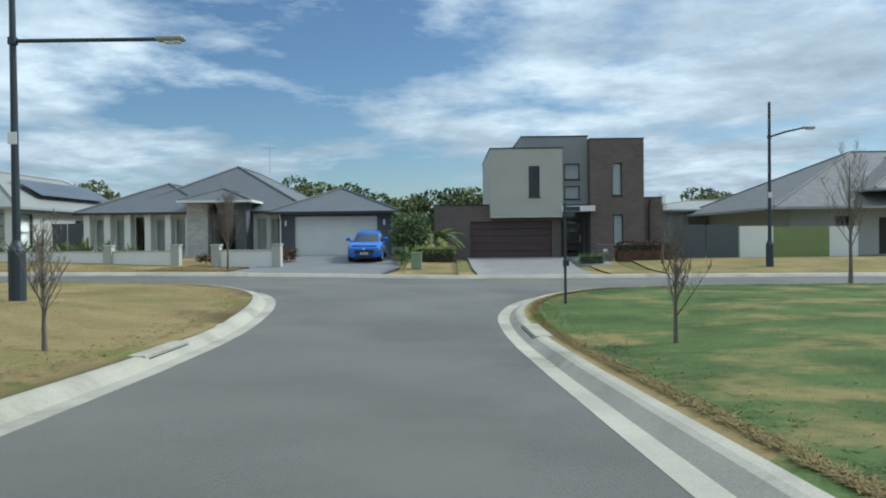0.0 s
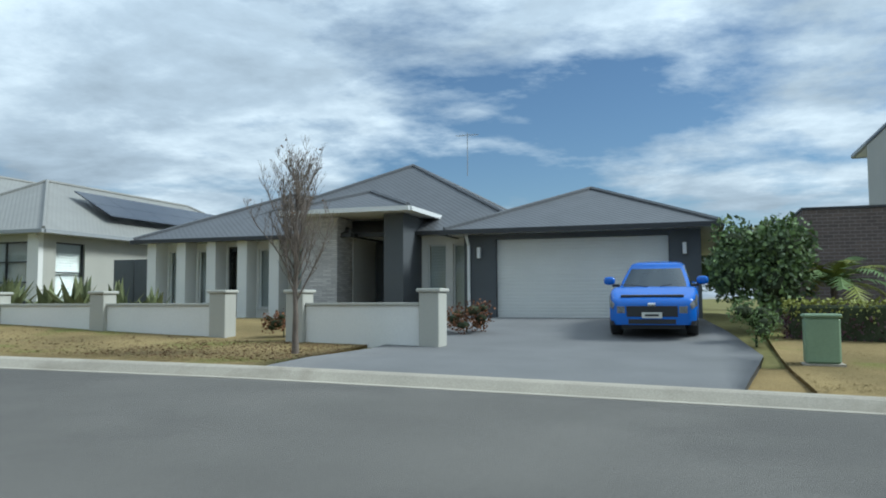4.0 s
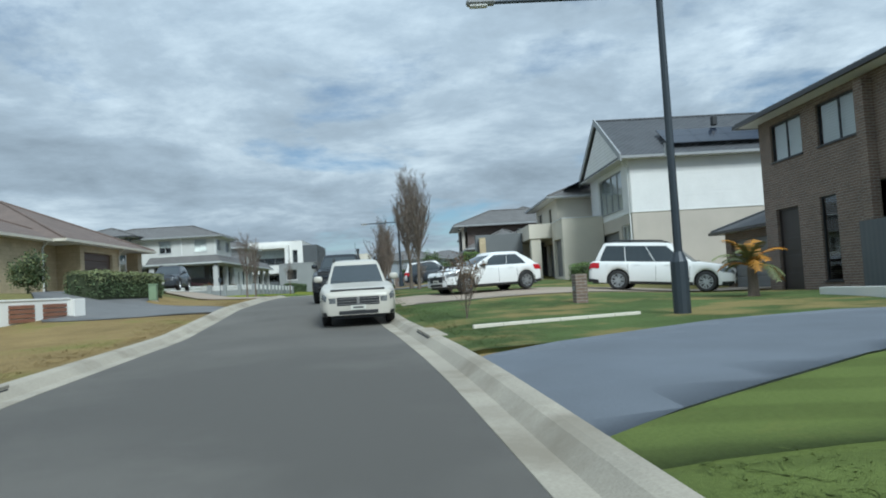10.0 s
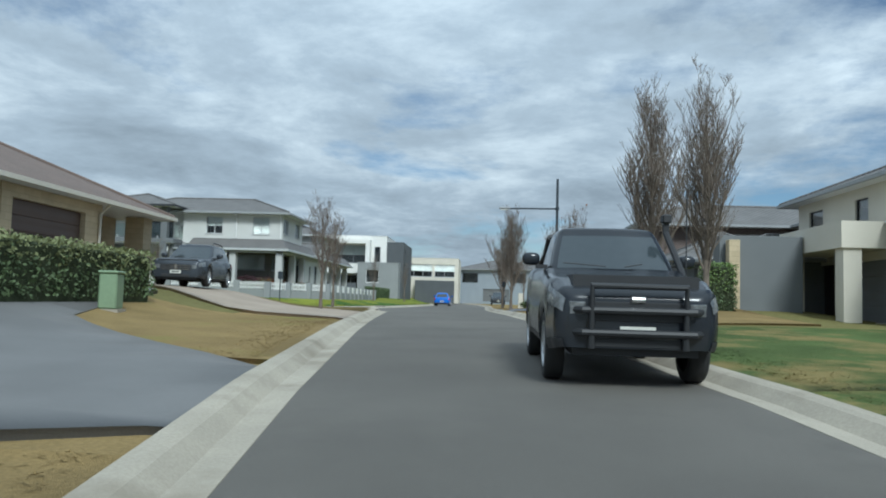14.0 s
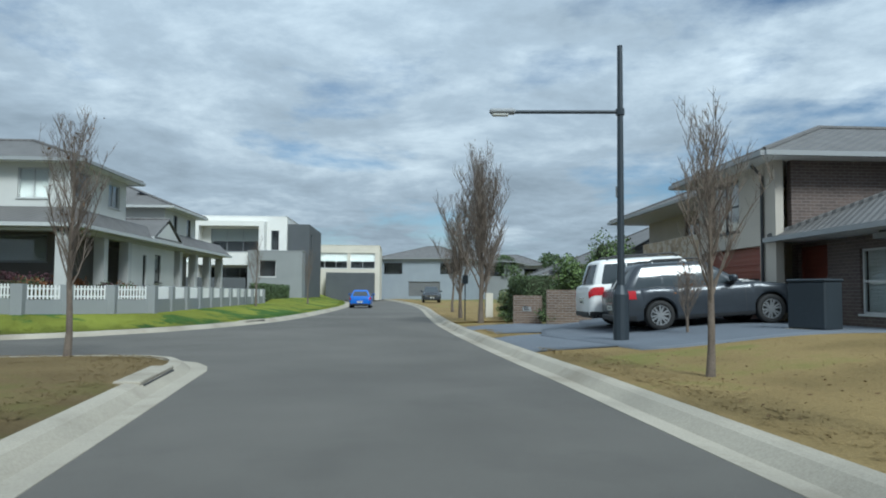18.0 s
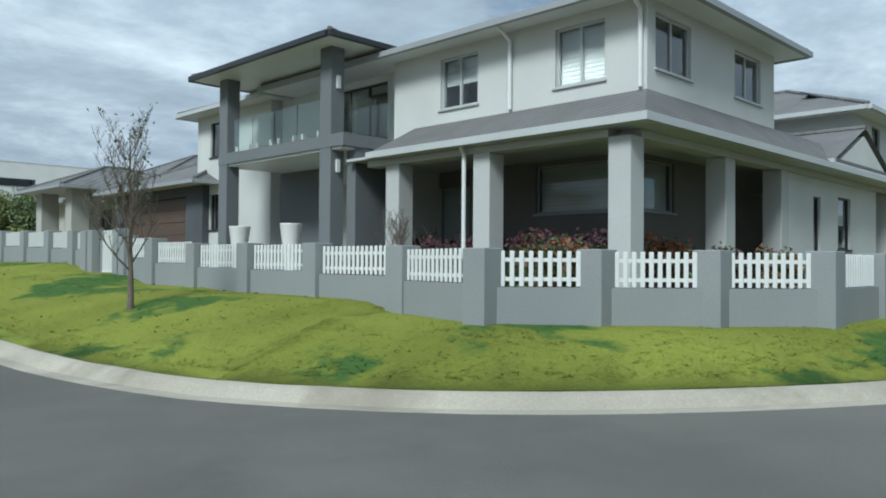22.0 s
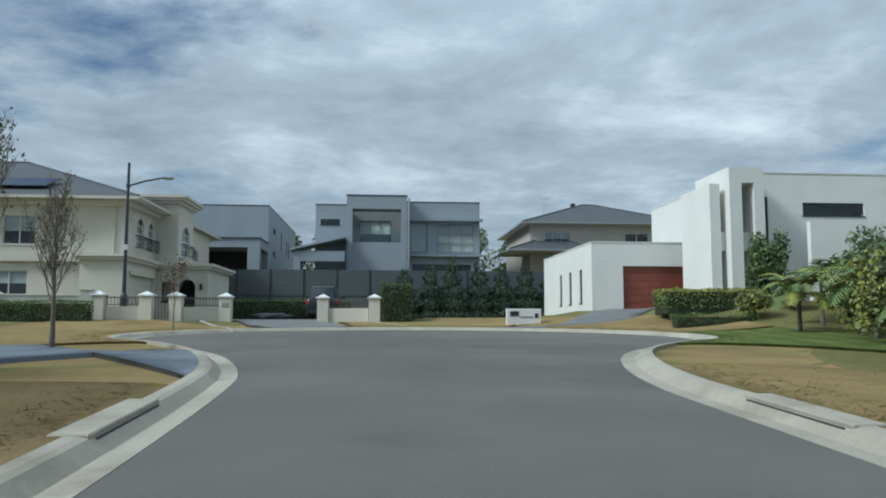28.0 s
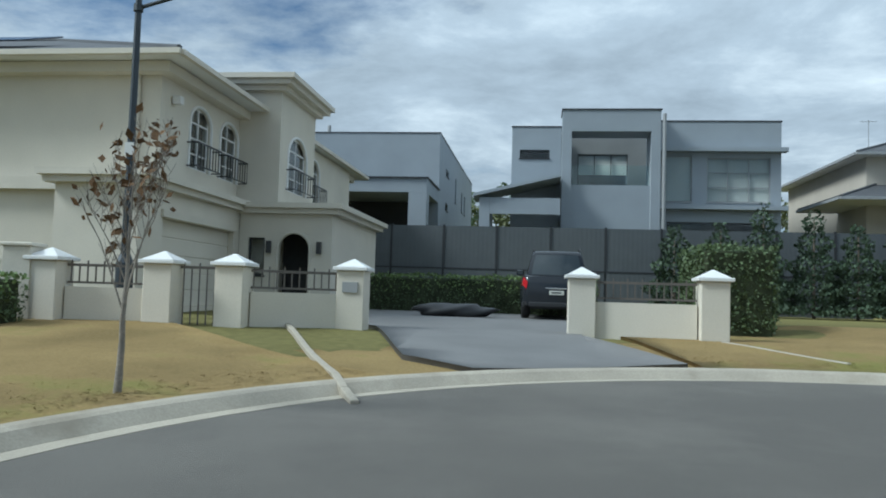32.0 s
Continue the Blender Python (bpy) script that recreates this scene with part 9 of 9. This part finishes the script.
for x, y in ((-98.95, -1.3), (-98.95, 1.2)):
    pt = thing("plant_pot", pose(x, y, at_land(x, y)), "tall white tapered pot beside the portico", "pot")
    top_ = 3.82 - at_land(x, y)
    rows_ = [[(r_ * math.cos(a), r_ * math.sin(a), z_) for a in [k * math.pi / 8 for k in range(16)]] for r_, z_ in ((0.14, 0.0), (0.2, top_ * 0.6), (0.29, top_ - 0.03), (0.30, top_), (0.26, top_), (0.25, top_ - 0.1), (0.0, top_ - 0.1))]
    part("pot", grid_mesh(rows_, True), M["pot_white"], pt, "", None, True)
hedge(-100.5, -99.8, 3.8, 9.7, 1.3, ("leaf_green", "leaf_purple"), 0.1, "dark red and green shrubs along the verandah", 36, z=2.0, rough=0.14)
hedge(-102.6, -100.4, 9.7, 10.2, 1.2, ("leaf_purple", "leaf_rust"), 0.1, "dark red shrubs along the verandah", 37, z=2.0, rough=0.14)
# street 3
hedge(-81.0, -80.0, -17.5, -8.0, 0.9, ("leaf_green", "leaf_yellow"), 0.08, "low hedge with yellow-green new growth", 28, 220)
hedge(-74.4, -67.0, -55.35, -54.5, 0.8, ("leaf_dark", "leaf_green"), 0.08, "low hedge before a cream wall", 29)
hedge(-88.4, -86.8, -64.0, -61.0, 1.9, ("leaf_dark",), 0.09, "tall dark clipped hedge block", 30)
hedge(-85.0, -77.0, -69.6, -68.6, 1.25, ("leaf_dark", "leaf_green"), 0.09, "low hedge before the boundary fence", 31, 160)
for k in range(9):
    rnd_ = np.random.default_rng(300 + k)
    x, y, h = -88.5 - k * 1.7 + rnd_.uniform(-0.2, 0.2), -74.5 + rnd_.uniform(-0.2, 0.2), rnd_.uniform(3.3, 4.5)
    t_ = thing("conifer", pose(x, y, at_land(x, y)), "narrow dark conifer before the boundary fence", "tree", "conifer row")
    bm = bmesh.new()
    tube(bm, [(0, 0, -0.2), (0, 0, h * 0.9)], [0.07, 0.02], 6)
    part("trunk", bm, M["bark"], t_)
    n_ = 2600
    zz = h * (1 - np.sqrt(rnd_.random(n_)) * 0.97)
    aa, rr = rnd_.random(n_) * 6.28, (0.2 + 1.05 * (1 - zz / h)) * (0.45 + 0.65 * rnd_.random(n_) ** 0.5) * (1 + 0.25 * np.sin(zz * 7))
    fuzz(leaf_quads(np.column_stack([np.cos(aa) * rr, np.sin(aa) * rr, zz]), 0.17, rnd_, 0.8), t_, "leaf_conifer")
for k, (x, y, w, h, m) in enumerate(((-97.9, -34.0, 1.5, 5.0, ("leaf_dark", "leaf_dark", "leaf_green")), (-99.4, -31.0, 1.5, 3.2, ("leaf_green", "leaf_olive")), (-101.0, -34.5, 1.9, 4.0, ("leaf_olive", "leaf_green", "leaf_yellow")),
                                     (-103.5, -40, 2.4, 3.8, ("leaf_green", "leaf_dark")), (-105.5, -45.5, 2.2, 3.2, ("leaf_olive", "leaf_dark")), (-107.0, -50.5, 2.0, 2.9, ("leaf_green", "leaf_dark")), (-102.0, -43.5, 1.5, 2.2, ("leaf_yellow", "leaf_green")),
                                     (-99.5, -38.5, 1.3, 2.3, ("leaf_olive", "leaf_yellow")), (-101.6, -50.4, 0.8, 1.0, ("leaf_olive", "leaf_yellow")), (-103.6, -51.0, 0.8, 1.3, ("leaf_green",)), (-104.0, -33.0, 2.2, 4.2, ("leaf_dark", "leaf_green", "leaf_olive")), (-107.0, -36.0, 2.3, 4.3, ("leaf_dark", "leaf_olive")), (-103.2, -52.2, 0.9, 3.0, ("leaf_dark", "leaf_green")))):
    bush(x, y, w, w, h, m, 0.13, "tall dense garden tree" if h > 4.8 else "dense leafy garden shrub at the turning circle", 100 + k, 170, stem=0.0 if h < 4.8 else 1.2, name="tree" if h > 4.8 else "shrub")
for k, (x, y, h, rch) in enumerate(((-98.6, -36.0, 1.2, 1.6), (-100.2, -40.8, 1.5, 1.7), (-101.0, -46.0, 1.3, 1.6), (-103.0, -48.0, 1.6, 1.7), (-104.0, -43.0, 1.8, 1.8), (-100.0, -34.5, 1.8, 1.6))):
    palm(x, y, h, 26, rch, ("leaf_green", "leaf_yellow", "leaf_olive"), "broad-fronded palm in a dense garden", 120 + k)
hedge(-103.2, -98.6, -53.6, -52.0, 0.75, ("leaf_green", "leaf_yellow"), 0.08, "low hedge before the white modern house", 33)
hedge(-101.6, -98.2, -50.6, -50.0, 0.4, ("leaf_dark", "leaf_green"), 0.06, "low dark hedge before a terrace", 42)
hedge(-106.0, -98.8, -28.6, -27.9, 0.75, ("leaf_olive", "leaf_dark"), 0.08, "low ragged hedge beside a driveway", 43, 200, 0.12)
hedge(-98.2, -97.4, -31.6, -29.6, 0.7, ("leaf_green", "leaf_olive"), 0.08, "low ragged hedge beside a lawn", 34)
bush(-97.4, -14.4, 0.7, 0.6, 1.3, ("leaf_green", "leaf_yellow"), 0.09, "bushy shrub at the fence's end", 35)
# covered bundle by the driveway
cv = thing("covered_bundle", pose(-80.9, -64.0, at_land(-80.9, -64) + 0.05), "black plastic covered bundle beside a driveway", "bundle")
bm = bmesh.new()
bmesh.ops.create_icosphere(bm, subdivisions=3, radius=1.0)
rb_ = random.Random(4)
for v in bm.verts:
    k_ = 1 + 0.12 * math.sin(v.co.x * 7 + v.co.z * 5) + rb_.uniform(-0.03, 0.03)
    v.co = (v.co.x * 1.15 * k_, v.co.y * 0.5 * k_, max(v.co.z * 0.22 * k_ + 0.14, -0.02))
part("cover", bm, M["black_plastic"], cv, "", None, True)


# ---- far trees ----
def far_trees(name, pts, label, seed, mats=("leaf_dark", "leaf_olive")):
    rnd = np.random.default_rng(seed)
    per = {m: [] for m in mats}
    for k, (x, y, h) in enumerate(pts):
        z = at_land(x, y)
        for _ in range(6):
            c = np.array([x + rnd.normal(0, h * 0.16), y + rnd.normal(0, h * 0.12), z + h * rnd.uniform(0.35, 0.82)])
            d = rnd.normal(size=(260, 3))
            d /= np.linalg.norm(d, axis=1)[:, None]
            per[mats[k % len(mats)]].append(c + d * (0.75 + 0.35 * rnd.random((260, 1))) * np.array([h * 0.2, h * 0.2, h * 0.16]))
    for m in mats:
        if per[m]:
            lv, lf = leaf_quads(np.concatenate(per[m]), 0.5, rnd)
            me = bpy.data.meshes.new(name)
            me.from_pydata(lv, [], lf)
            me.materials.append(M[m])
            tagged(new(name, me), label, "trees", kind="stuff")


rf_ = random.Random(8)
far_trees("far_woods", [(-70 + 3.4 * k + rf_.uniform(-1, 1), 108 + rf_.uniform(-12, 12), rf_.uniform(5.5, 9.5)) for k in range(42)], "dark tree line behind the houses", 1)
far_trees("far_woods", [(-205 + rf_.uniform(-10, 10), -40 + 5 * k, rf_.uniform(5, 9)) for k in range(26)], "tree line beyond the end of the road", 2)
far_trees("far_woods", [(-150 + 5.5 * k, -128 + rf_.uniform(-8, 8), rf_.uniform(7, 12)) for k in range(22)], "tree line behind the end houses", 3)
far_trees("far_woods", [(-27, 97, 9.0), (-23.5, 96, 10.5), (-20, 97, 10.0), (-16.5, 96, 9.0), (-13, 98, 8.5), (-6, 99, 8.0), (-2, 98, 8.0), (1.5, 99, 8.5), (5, 98, 8.0)], "dark taller trees behind the roofs", 5)
far_trees("far_woods", [(80 + rf_.uniform(-10, 10), -50 + 6 * k, rf_.uniform(5, 8)) for k in range(24)], "tree line beyond the park", 4)


# ---- fallen leaves ----
def fallen(name, boxes, n_, seed, label, mat="leaf_dry", size=0.055):
    rnd = np.random.default_rng(seed)
    p_ = []
    for x0, x1, y0, y1 in boxes:
        p_.append(np.column_stack([rnd.uniform(x0, x1, n_), rnd.uniform(y0, y1, n_)]))
    p_ = np.concatenate(p_)
    gap = road_gap(p_[:, 0], p_[:, 1])
    p_ = p_[gap > 0.75]
    c = np.column_stack([p_, land_z(p_[:, 0], p_[:, 1]) + 0.045])
    v, f = leaf_quads(c, size, rnd)
    v = np.array(v)
    v[:, 2] = np.repeat(c[:, 2], 4) + (v[:, 2] - np.repeat(c[:, 2], 4)) * 0.35
    me = bpy.data.meshes.new(name)
    me.from_pydata(v.tolist(), [], f)
    me.materials.append(M[mat])
    tagged(new(name, me), label, "leaves", kind="stuff")


fallen("fallen_leaves", [(-23.4, -9.2, 31.8, 36.0), (-13.0, -9.2, 32.2, 35.6)], 2000, 1, "brown fallen leaves scattered on a dry verge")
fallen("fallen_leaves", [(-96.3, -91.6, -11.5, 9.0)], 260, 2, "brown fallen leaves on a bright verge", size=0.08)
fallen("fallen_leaves", [(-85.0, -75.8, 25.8, 29.0), (-84.2, -80.2, -28, -5)], 300, 3, "brown fallen leaves under young trees")
